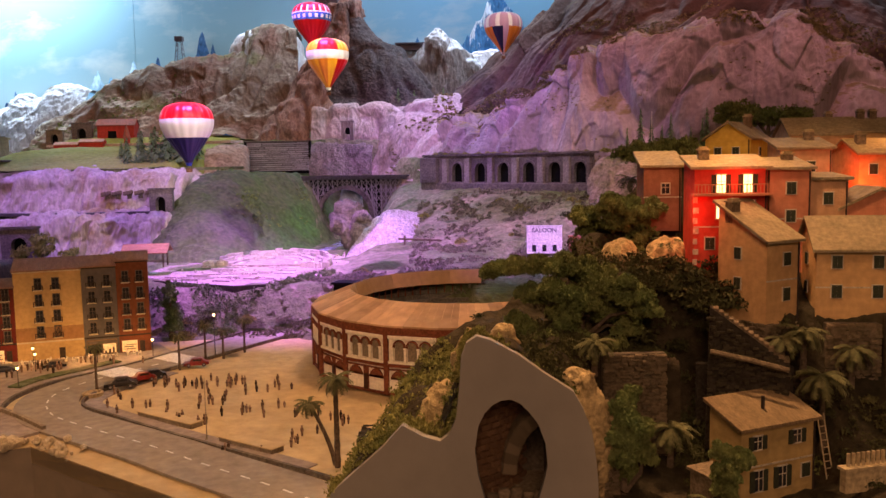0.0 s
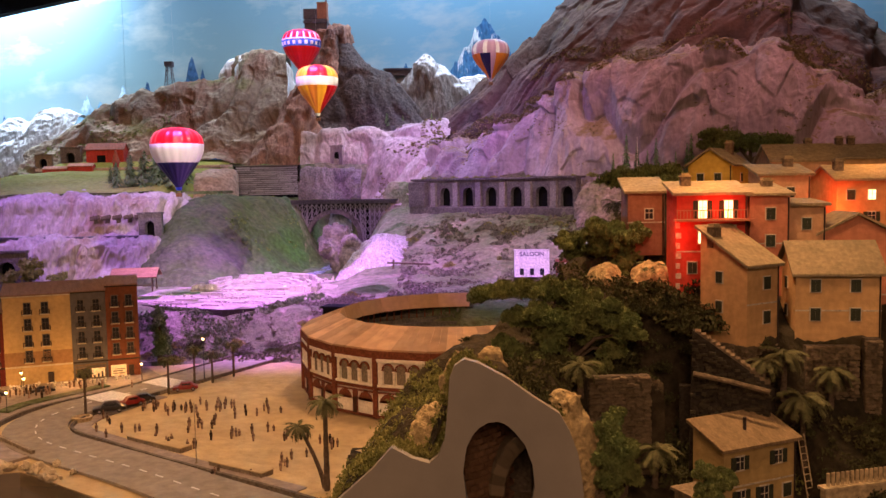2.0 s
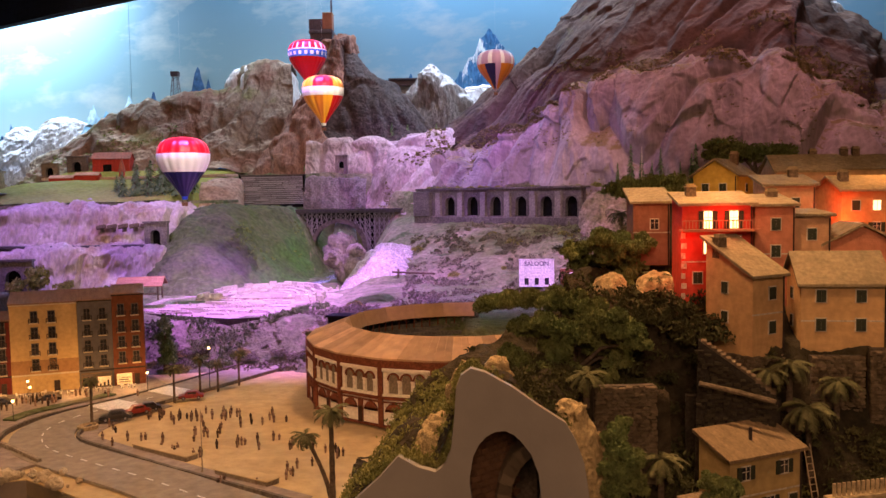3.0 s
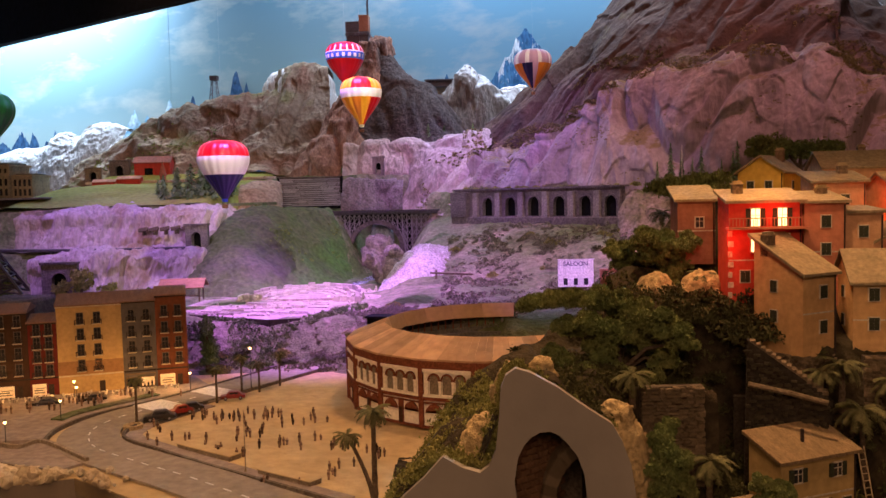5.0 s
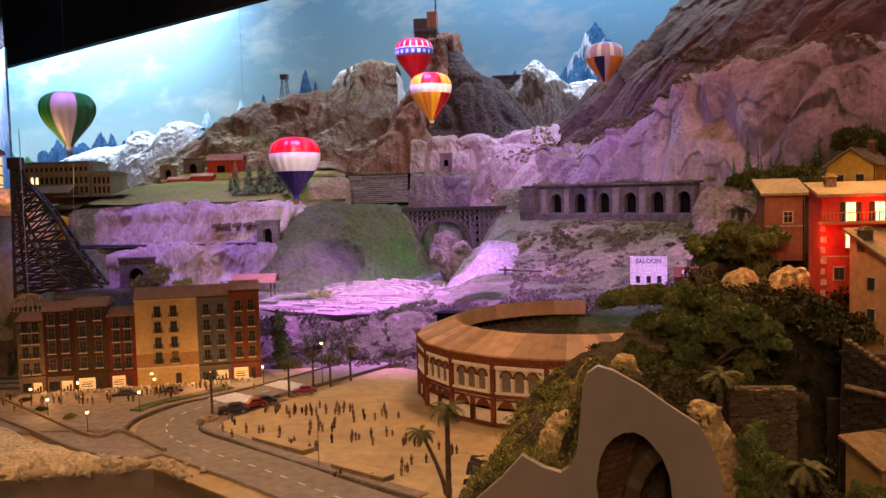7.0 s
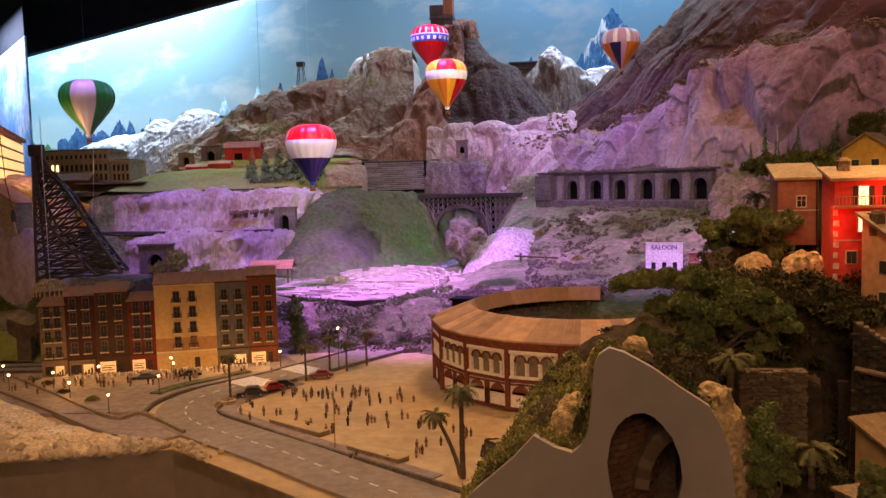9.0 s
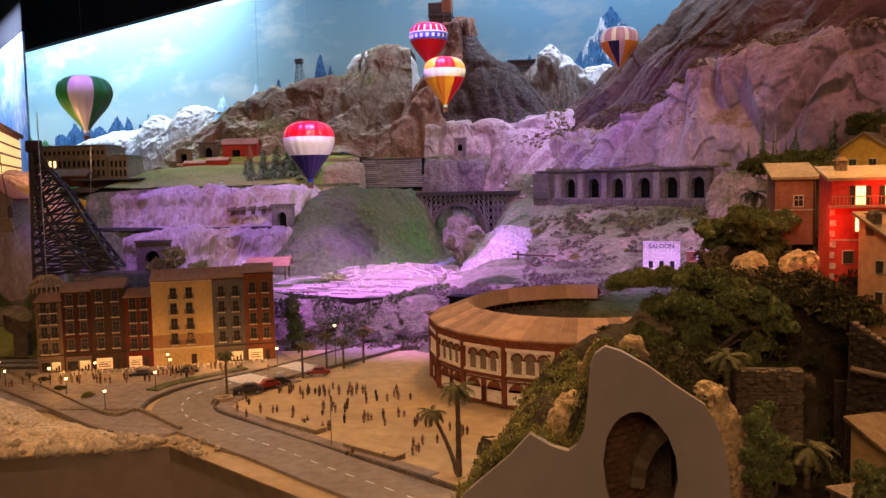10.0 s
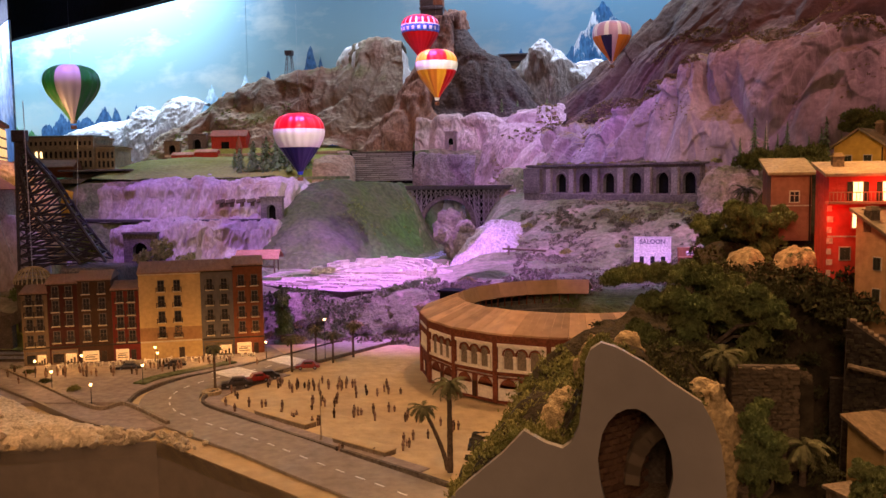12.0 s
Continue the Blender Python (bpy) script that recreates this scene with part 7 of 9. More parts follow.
mount("brown_boulder", [(-0.345, 3.12, 0.11, 0.040, 0.05), (-0.355, 3.12, 0.165, 0.046, 0.05), (-0.37, 3.13, 0.195, 0.060, 0.05), (-0.37, 3.14, 0.222, 0.062, 0.05), (-0.362, 3.15, 0.243, 0.050, 0.04), (-0.35, 3.16, 0.256, 0.016, 0.015), (-0.35, 3.16, 0.257, 0.004, 0.004)], 60, 90, 0.040, 13, 53.0, paint("grey_brown_boulder", (0.24, 0.185, 0.165), (0.13, 0.105, 0.095), 14, 0.9, 0.6, stains=[((0.05, 0.04, 0.04), 18, 0.60, 0.68)]), "rugged grey-brown boulder in the mouth of the gorge", "rock", 0.4, "", form=fissured, weights=(0.7, 0.8, 0.7, 0.15), chips=0.2)
t = thing("spire", pose(-1.55, 4.07, 0.528), "small red pointed turret in the farmyard", "turret")
part("base", lathe(bmesh.new(), [(0.014, 0), (0.014, 0.03)], 10), M["barn_red"], t)
part("roof", lathe(bmesh.new(), [(0.02, 0.03), (0.002, 0.10), (0.0, 0.102)], 10), M["barn_roof"], t)

t = thing("ruins", pose(0, 0, 0), "pale excavated amphitheatre and low walls on a raised terrace", "ruins")
rng = random.Random(4)
M["ruin_pale"] = paint("bleached_ruin_stone", (0.52, 0.44, 0.37), (0.36, 0.30, 0.25), 30, 0.9, 0.4, vary=0.25)
M["ruin_earth"] = paint("pale_trodden_earth", (0.37, 0.29, 0.24), (0.26, 0.205, 0.17), 14, 0.95, 0.5, grain=0.4, stains=[((0.20, 0.17, 0.11), 9, 0.56, 0.68)])
TERRACE = [(-0.92, 2.40), (-0.83, 2.344), (-0.68, 2.268), (-0.569, 2.22), (-0.487, 2.237), (-0.455, 2.36), (-0.40, 2.50), (-0.33, 2.58), (-0.31, 2.80), (-0.42, 2.97), (-0.60, 3.02), (-0.78, 2.99), (-0.90, 2.80)]
part("ruin_floor", prism(bmesh.new(), TERRACE, 0.06, 0.104), M["ruin_earth"], t)
frag = boxes((-0.5, -0.5, 0, 0.5, 0.5, 1), bevel=0.06)


def fragment(x, y, z, yaw, w, d, h):
    o = shared("wall_fragment", lambda: frag, M["ruin_pale"], t, pose(x, y, z, 0, 0, yaw))
    o.scale = (w, d, h)


for a, b in zip(TERRACE[:5], TERRACE[1:5]):  # dark kerb along the front of the terrace
    L, yaw = math.hypot(b[0] - a[0], b[1] - a[1]), math.degrees(math.atan2(b[1] - a[1], b[0] - a[0]))
    o = part("terrace_kerb", boxes((0, -0.003, 0.085, L, 0.002, 0.1065), bevel=0.001), M["dark_stone"], t, "dark kerb of the terrace")
    o.matrix_local = pose(a[0], a[1], 0, 0, 0, yaw)
TX, TY = -0.575, 2.635
stage = [(TX + 0.205 * math.cos(q), TY + 0.34 * math.sin(q)) for q in np.linspace(0, math.pi, 25)]
part("theatre_base", prism(bmesh.new(), stage, 0.1, 0.111), M["ruin_earth"], t)
for ring, (f, top) in enumerate(((0.45, 0.004), (0.58, 0.007), (0.71, 0.010), (0.84, 0.013), (0.98, 0.017))):  # curved tiers of seats
    n = int(10 + 14 * f)
    for k in range(n):
        q = math.pi * (k + 0.5) / n
        if rng.random() < 0.12:
            continue
        x, y = TX + 0.2 * f * math.cos(q), TY + 0.335 * f * math.sin(q)
        yaw = math.degrees(math.atan2(0.335 * math.cos(q), -0.2 * math.sin(q)))
        fragment(x, y, 0.108, yaw, 0.92 * math.pi * f * math.hypot(0.2 * math.sin(q), 0.335 * math.cos(q)) / n, 0.010, 0.003 + top * rng.uniform(0.7, 1.1))
for x0, x1, y, h in ((-0.778, -0.694, 2.672, 0.022), (-0.461, -0.366, 2.60, 0.022), (-0.70, -0.63, 2.63, 0.007), (-0.56, -0.47, 2.60, 0.008)):  # front walls
    n = max(2, int((x1 - x0) / 0.022))
    for k in range(n):
        fragment(x0 + (x1 - x0) * (k + 0.5) / n, y - 0.03 * k / n, 0.102, -18, (x1 - x0) / n * 0.96, 0.009, h * rng.uniform(0.75, 1.05))
for k in range(46):  # foundations of houses in rows before the theatre
    row = k % 4
    x = rng.uniform(-0.86 + 0.03 * row, -0.47)
    y = 2.31 + 0.075 * row - 0.36 * (x + 0.62) * (row < 2) + rng.uniform(-0.008, 0.008)
    if not (-0.86 < x < -0.44) or y < 2.26:
        continue
    yaw = rng.choice((-16, -16, -16, 74))
    fragment(x, y, 0.102, yaw, rng.uniform(0.012, 0.028) if yaw > 0 else rng.uniform(0.025, 0.075), rng.uniform(0.004, 0.008), rng.uniform(0.004, 0.012))
for k in range(60):  # tumbled blocks
    fragment(rng.uniform(-0.86, -0.36), rng.uniform(2.30, 2.95), 0.101, rng.uniform(0, 180), rng.uniform(0.004, 0.010), rng.uniform(0.004, 0.007), rng.uniform(0.006, 0.013))

t = thing("timber_beam", pose(-0.165, 2.75, 0.172, 0, 3, 0), "long dark timber beam on two posts on the slope", "beam")
part("beam", boxes((0, -0.004, 0, 0.142, 0.004, 0.006), bevel=0.001), M["bark"], t)
for x in (0.018, 0.10):
    part("post", boxes((x, -0.003, -0.05, x + 0.006, 0.003, 0.014 if x < 0.05 else 0.0)), M["bark"], t)
t = thing("signal_pole", pose(0.655, 2.745, 0.40), "thin pale pole at the foot of the cliff", "pole")
part("pole", tube(bmesh.new(), [(0, 0, 0), (0, 0, 0.17)], [0.0022, 0.0015], 6), M["ruin_pale"], t)

t = thing("open_hut", pose(-0.955, 2.45, 0.128, 0, 0, 8), "open wooden shelter with a red-brown gabled roof", "hut")
for x in (0.01, 0.115):
    for y in (0.005, 0.07):
        part("post", tube(bmesh.new(), [(x, y, 0), (x, y, 0.045)], 0.0025, 6), M["bark"], t)
for s in (-1, 1):
    bm = boxes((-0.004, 0, 0, 0.13, 0.052, 0.003))
    bmesh.ops.transform(bm, matrix=pose(0, 0.0375, 0.066, 0, 0, 0) @ pose(0, 0, 0, -28 if s > 0 else 28, 0, 0) @ (Matrix() if s > 0 else pose(0, -0.052, 0)), verts=bm.verts[:])
    part("roof_slope", bm, M["v_tile"], t)
part("railing", boxes((0.01, 0.004, 0.018, 0.115, 0.006, 0.021)), M["bark"], t)

t = thing("saloon", pose(0.232, 2.50, 0.148, 0, 0, -6), "white wooden western saloon with a tall false front", "saloon")
M["white_wood"] = paint("white_painted_boards", (0.74, 0.70, 0.68), (0.6, 0.56, 0.55), 30, 0.8, 0.2)
M["letter"] = paint("dark_sign_lettering", (0.13, 0.11, 0.18), (0.11, 0.09, 0.15), 30, 0.8, 0.0)
part("wall", boxes((0, 0.004, 0, 0.104, 0.08, 0.055)), M["white_wood"], t)
part("false_front", boxes((0, 0, 0, 0.104, 0.004, 0.080), (-0.002, -0.002, 0.080, 0.106, 0.005, 0.083), (-0.002, -0.002, 0.034, 0.106, 0.0, 0.0365)), M["white_wood"], t)
for x in (0.022, 0.052, 0.082):
    part("window", boxes((x - 0.006, -0.001, 0.006, x + 0.006, 0.0, 0.026)), M["glass"], t)
cu = bpy.data.curves.new("sign", "FONT")
cu.body, cu.size, cu.align_x, cu.extrude, cu.offset = "SALOON", 0.0180, "CENTER", 0.0006, 0.0004
tmp = new("sign_text", cu)
bpy.context.view_layer.update()
me = bpy.data.meshes.new_from_object(tmp.evaluated_get(bpy.context.evaluated_depsgraph_get()))
bpy.data.objects.remove(tmp)
me.materials.append(M["letter"])
o = new("sign_text", me)
o.parent = t
o.matrix_local = pose(0.052, -0.0012, 0.063, 90, 0, 0)
t = thing("small_shop", pose(0.352, 2.47, 0.150, 0, 0, -6), "small brown wooden shop with a white sign", "shop")
part("wall", boxes((0, 0, 0, 0.075, 0.06, 0.048), (-0.002, -0.002, 0.046, 0.077, 0.004, 0.052)), M["v_brown"], t)
part("sign", boxes((0.022, -0.002, 0.030, 0.052, 0.0, 0.042)), M["white_wood"], t, "white sign")
part("sign_mark", boxes((0.026, -0.0026, 0.034, 0.048, -0.0018, 0.038)), M["letter"], t)
part("awning", boxes((0, -0.016, 0.024, 0.075, 0.0, 0.026)), M["v_tile"], t)
part("door", boxes((0.03, -0.001, 0, 0.042, 0.0, 0.022)), M["dark"], t)

M["opera"] = paint("tan_opera_stone", (0.36, 0.285, 0.20), (0.27, 0.215, 0.15), 25, 0.9, 0.2)
M["opera_roof"] = paint("grey_green_lead_roof", (0.16, 0.155, 0.14), (0.12, 0.115, 0.105), 20, 0.8, 0.1)
t = thing("opera_house", pose(-2.395, 3.60, 0.462, 0, 0, 2), "large tan colonnaded model opera house with two lit windows", "opera house")
part("main_block", boxes((0, 0, 0, 0.335, 0.18, 0.145), (-0.006, -0.008, 0.098, 0.341, 0.186, 0.104), (-0.008, -0.010, 0.140, 0.343, 0.188, 0.148)), M["opera"], t)
part("wing", boxes((0.335, 0.02, 0, 0.425, 0.18, 0.098), (0.335, 0.012, 0.092, 0.431, 0.186, 0.102)), M["opera"], t)
part("roof", boxes((0.006, 0.006, 0.148, 0.329, 0.17, 0.158), (0.345, 0.03, 0.102, 0.42, 0.17, 0.108), bevel=0.003), M["opera_roof"], t, "grey lead roof")
pillar = lambda: boxes((-0.003, -0.006, 0, 0.003, 0.0, 0.088))
slot = lambda: arch_slot(bmesh.new(), 0, 0, 0.012, 0.030, -0.001, 0.003)
for i in range(14):
    x = 0.016 + 0.0233 * i
    for z in (0.012, 0.056):
        lit = i in (2, 3) and z > 0.05
        shared("window|op", slot, M["win_lit" if lit else "glass"], t, pose(x, 0, z), "lit window" if lit else "")
    shared("attic_window|op", lambda: boxes((-0.005, -0.001, 0, 0.005, 0.002, 0.018)), M["glass"], t, pose(x, 0, 0.112))
    shared("column|op", pillar, M["opera"], t, pose(x + 0.0116, 0, 0.008))
for i in range(4):
    x = 0.350 + 0.021 * i
    for z in (0.010, 0.052):
        shared("window|op", slot, M["glass"], t, pose(x, 0.02, z))
    shared("column|op", pillar, M["opera"], t, pose(x + 0.0105, 0.02, 0.004))
t = gabled("long_hall", "orange tiled low hall before the opera house", "hall", pose(-2.225, 3.42, 0.428, 0, 0, 2), 0.172, 0.08, 0.046, 0.028, "apt_orange", "v_tile")
ob = part("yellow_sign_board", boxes((-0.022, -0.004, 0, 0.022, 0.004, 0.11), bevel=0.003), paint("yellow_painted_board", (0.62, 0.36, 0.03), (0.5, 0.3, 0.03), 20, 0.7, 0.1))
ob.matrix_world = pose(-1.92, 3.12, 0.27, 0, 14, 0)
tagged(ob, "yellow slanting board beside the lattice tower", "board")
ob = part("grey_terrace", boxes((-0.15, -0.1, 0, 0.15, 0.1, 0.02), (-0.15, -0.1, 0.05, 0.15, 0.1, 0.058), (-0.14, 0.0, 0.02, 0.14, 0.09, 0.05), bevel=0.002), M["granite"])
ob.matrix_world = pose(-1.91, 3.42, 0.402, 0, 0, 2)
tagged(ob, "grey terraced platform below the opera house", "terrace")

# lattice tower: a half pylon against a mast
t = thing("lattice_tower", pose(-1.48, 2.20, 0.10), "dark iron lattice tower with a sweeping curved leg", "tower")
outer = spline([(0.021, 0.452), (0.024, 0.408), (0.058, 0.367), (0.106, 0.311), (0.153, 0.230), (0.200, 0.157), (0.247, 0.090)], 17)
inner = spline([(0.004, 0.455), (0.004, 0.385), (0.011, 0.321), (0.036, 0.232), (0.097, 0.159), (0.170, 0.086)], 17)
stem = [(-0.002 - 0.012 * k / 16, 0.455 - 0.025 * k) for k in range(17)]


def rear(p):  # the rear frame spreads away from the front one towards the ground
    d = 0.010 + 0.09 * (0.455 - p[1]) / 0.37
    return (p[0] - 0.35 * d, d, p[1])


front = lambda p: (p[0], 0.0, p[1])
brace = bmesh.new()
for side in (front, rear):
    for chord, r in ((outer, 0.0046), (inner, 0.0042), (stem, 0.0046)):
        part("chord", tube(bmesh.new(), [side(p) for p in chord], r, 6), M["iron"], t)
    for i in range(16):
        for c, d in ((outer, inner), (inner, stem)):
            for p, q in ((c[i], d[i + 1]), (d[i], c[i + 1]), (c[i], d[i])):
                tube(brace, [side(p), side(q)], 0.0024, 4)
for i in range(16):
    for c in (outer, inner, stem):
        tube(brace, [front(c[i]), rear(c[i + 1])], 0.0019, 4)
        tube(brace, [front(c[i]), rear(c[i])], 0.0019, 4)
part("head", boxes((-0.012, -0.008, 0.425, 0.026, 0.018, 0.458), bevel=0.002), M["iron"], t)
tagged(part("bracing", brace, M["iron"], t), kind="stuff")
part("footing", boxes((0.12, -0.03, -0.02, 0.28, 0.13, 0.075), bevel=0.008), M["granite"], t)

# watchtower on the butte, derrick on the ridge, hall on the pass
t = thing("mountain_station", pose(-0.60, 4.24, 1.195), "boxy station building on top of the red butte", "station")
part("dark_hall", boxes((-0.05, 0, 0, 0.062, 0.08, 0.062), (-0.056, -0.006, 0.040, 0.066, 0.084, 0.056), (-0.055, 0, 0.062, 0.014, 0.07, 0.112), bevel=0.002), M["iron"], t)
part("tower", boxes((0.014, 0.0, 0.062, 0.062, 0.07, 0.142), (0.012, -0.002, 0.138, 0.064, 0.072, 0.143), bevel=0.0015), M["v_brown"], t)
part("mast", tube(bmesh.new(), [(0.056, 0.03, 0.14), (0.056, 0.03, 0.26)], 0.005, 8), M["iron"], t)
t = thing("derrick", pose(-1.45, 4.62, 0.92), "thin dark lattice derrick on the ridge", "derrick")
bm = bmesh.new()
for sx in (-1, 1):
    for sy in (-1, 1):
        tube(bm, [(sx * 0.028, sy * 0.028, 0), (sx * 0.012, sy * 0.012, 0.17)], 0.0025, 4)
for i in range(6):
    z0, z1 = 0.028 * i, 0.028 * (i + 1)
    r0, r1 = 0.028 - 0.016 * z0 / 0.17, 0.028 - 0.016 * z1 / 0.17
    for sx in (-1, 1):
        tube(bm, [(-r0, sx * r0, z0), (r1, sx * r1, z1)], 0.0014, 4)
        tube(bm, [(sx * r0, -r0, z0), (sx * r1, r1, z1)], 0.0014, 4)
part("frame", bm, M["iron"], t)
part("cabin", boxes((-0.02, -0.02, 0.17, 0.02, 0.02, 0.195)), M["iron"], t)
ob = part("pass_station", boxes((0, 0, 0, 0.17, 0.06, 0.03), (-0.01, -0.01, 0.03, 0.18, 0.07, 0.036)), M["iron"])
ob.matrix_world = pose(-0.26, 4.34, 0.985, 0, 0, 0)
tagged(ob, "low dark flat-roofed station on the pass", "station")
mount("snow_pass", [(-0.15, 4.42, 0.60, 0.35, 0.10), (-0.15, 4.42, 0.80, 0.30, 0.09), (-0.14, 4.42, 0.93, 0.24, 0.07), (-0.14, 4.42, 0.985, 0.12, 0.05), (-0.14, 4.42, 0.99, 0.02, 0.02)], 40, 80, 0.03, 9, 71.0, M["snow"], "snowy pass between the peaks", "rock", 0.7)
mount("ridge_snowcap", [(-0.98, 4.66, 0.86, 0.23, 0.12), (-0.98, 4.66, 1.0, 0.20, 0.11), (-0.98, 4.66, 1.10, 0.15, 0.09), (-0.98, 4.66, 1.15, 0.05, 0.04), (-0.98, 4.66, 1.155, 0.01, 0.01)], 40, 90, 0.035, 8, 73.0, M["snow_cap"], "pale frosted rock top of the ridge", "rock", 0.4, form=fissured, weights=(0.4, 0.6, 0.4, 0.15))

# ---------------------------------------------------------------- plants
def frond(length, droop, leaflets, seed):
    rng = random.Random(seed)
    bm = bmesh.new()
    pts = [Vector((length * (s - 0.12 * s * s), 0, length * (0.45 * s - droop * s * s))) for s in np.linspace(0, 1, 9)]
    tube(bm, pts, [length * 0.02 * (1 - 0.8 * k / 8) for k in range(9)], 4, False)
    P = spline(pts, leaflets)
    for i in range(1, leaflets):
        p = Vector(P[i])
        d = (Vector(P[min(i + 1, leaflets - 1)]) - Vector(P[i - 1])).normalized()
        s = i / leaflets
        ln = length * 0.30 * math.sin(math.pi * (0.12 + 0.80 * s)) ** 0.7
        for sy in (-1, 1):
            q = p + d * ln * 0.55 + Vector((0, sy * ln * 0.75, -ln * rng.uniform(0.15, 0.45)))
            wv = d * length * 0.048
            a, b, c = bm.verts.new(p - wv), bm.verts.new(p + wv), bm.verts.new(q)
            bm.faces.new((a, b, c) if sy > 0 else (b, a, c))
    return bm


def palm(label, m, height, trunk_r, leaf, count, seed, lean=0.0, group="palms"):
    rng = random.Random(seed)
    t = thing("palm_tree", m, label, "palm tree", group)
    top = Vector((lean * height, 0, height))
    path = [Vector((lean * height * s ** 1.4, 0, height * s)) for s in np.linspace(0, 1, 13)]
    part("trunk", tube(bmesh.new(), path, [trunk_r * (1.25 - 0.45 * k / 12) * (1.08 if k % 2 else 0.94) for k in range(13)], 9), M["bark"], t)
    for k in range(count):
        tilt = -20 + 62 * (k / count) + rng.uniform(-8, 8)
        key = "frond|%g_%d" % (leaf, k % 2)
        shared(key, lambda: frond(leaf, 0.55 + 0.22 * (k % 2), 13, k), M["palm_leaf"], t, Matrix.Translation(top) @ pose(0, 0, 0, 0, 0, 137.5 * k) @ pose(0, 0, 0, rng.uniform(-10, 10), tilt, 0))
    return t


for x, y, h, sd in ((-0.665, 1.574, 0.088, 1), (-0.560, 1.737, 0.076, 2), (-0.533, 1.830, 0.079, 3), (-0.494, 1.832, 0.066, 4), (-0.462, 1.892, 0.076, 5)):
    palm("slender model palm tree by the road", pose(x, y, 0, 0, 0, 40 * sd), h, 0.0022, 0.0215, 20, sd)
palm("tall model palm tree at the plaza's edge", pose(-0.1485, 1.162, 0, 0, 0, 20), 0.128, 0.0036, 0.028, 30, 8)
palm("leaning model palm tree beside a taller one", pose(-0.1535, 1.172, 0, 0, 0, 172), 0.088, 0.0028, 0.023, 24, 9, 0.40)
for x, y, z, h, lf, sd in ((0.402, 0.875, 0.10, 0.098, 0.040, 11), (0.385, 0.89, 0.19, 0.052, 0.034, 12), (0.243, 0.875, 0.10, 0.045, 0.036, 13), (0.30, 0.70, 0.09, 0.02, 0.03, 14), (0.360, 0.885, 0.19, 0.045, 0.030, 15), (0.165, 0.88, 0.20, 0.035, 0.030, 16), (0.285, 1.06, 0.29, 0.03, 0.030, 17), (0.434, 2.0, 0.345, 0.030, 0.046, 18), (0.262, 0.79, 0.07, 0.030, 0.03, 19), (0.44, 0.90, 0.17, 0.05, 0.034, 20)):
    palm("bushy model palm on the village slope", pose(x, y, z, 0, 0, 50 * sd), h, 0.0030, lf * 0.80, 20, sd, 0.05)


def tree(label, name, category, m, trunk, blobs, n, leaf, material, seed, limbs=True, group=""):
    """A tree: tapered trunk with limbs to its leaf clumps, crown of many leaves."""
    rng = random.Random(seed)
    t = thing(name, m, label, category, group)
    bm = bmesh.new()
    tube(bm, trunk, [0.0075 * (1 - 0.6 * k / (len(trunk) - 1)) for k in range(len(trunk))], 8)
    if limbs:
        for b in blobs[4::3]:
            mid = Vector(trunk[-1]) * 0.5 + Vector(b[:3]) * 0.5 + Vector((rng.uniform(-.01, .01), rng.uniform(-.01, .01), -0.004))
            tube(bm, [trunk[-2], mid, Vector(b[:3])], [0.0035, 0.0022, 0.001], 5)
    part("trunk", bm, M["bark"], t)
    lumps = []
    flat = 0.72
    for x, y, z, rx, ry, rz in blobs:
        lumps.append((x, y, z, rx * 0.66, ry * 0.66, rz * 0.66))
        for _ in range(6):
            a, e, k = rng.uniform(0, 6.283), rng.uniform(-0.3, 1.0), rng.uniform(0.34, 0.52)
            lumps.append((x + rx * 0.72 * math.cos(a) * math.cos(e), y + ry * 0.72 * math.sin(a) * math.cos(e), z + rz * 0.9 * math.sin(e), rx * k, ry * k, max(rz, rx * flat) * k))
    part("crown", tufts(bmesh.new(), lumps, int(n * 1.3), leaf, rng, shell=0.5), M[material], t, "clumped leafy crown")
    return t


rng = random.Random(12)
CROWN = ((-0.09, 0.112, 0.017), (-0.067, 0.117, 0.020), (-0.044, 0.117, 0.021), (-0.021, 0.118, 0.019), (0.004, 0.112, 0.022), (0.03, 0.105, 0.0245), (0.056, 0.092, 0.0245), (0.076, 0.076, 0.022), (0.017, 0.083, 0.027), (-0.015, 0.090, 0.023), (0.043, 0.063, 0.026), (-0.041, 0.084, 0.019), (-0.002, 0.057, 0.023), (0.069, 0.049, 0.019), (-0.055, 0.052, 0.019), (-0.029, 0.038, 0.019), (0.01, 0.031, 0.020), (0.043, 0.030, 0.018))
blobs = [(cx, (0.0 if cx < -0.04 and cz > 0.1 else rng.uniform(-0.035, 0.03)) + 0.3 * (cz - 0.07), cz - 0.006, r, r, r * (0.7 if cx < -0.04 and cz > 0.1 else 0.85)) for cx, cz, r in CROWN]
tree("broad dark green umbrella pine on the tunnel mound", "pine_tree", "tree", pose(0.15, 0.965, 0.19), [(0.02, 0.0, 0.0), (0.015, 0.0, 0.03), (0.005, 0.0, 0.06)], blobs, 56000, 0.0024, "foliage", 21)
CROWN = ((-0.057, 0.075, 0.020), (-0.034, 0.086, 0.023), (-0.007, 0.090, 0.0245), (0.02, 0.083, 0.023), (0.039, 0.070, 0.020), (-0.015, 0.067, 0.026), (0.016, 0.058, 0.022), (-0.046, 0.056, 0.0186), (0.004, 0.040, 0.0186))
blobs = [(cx, rng.uniform(-0.03, 0.03) - 0.02, cz - 0.004, r, r, r * 0.8) for cx, cz, r in CROWN]
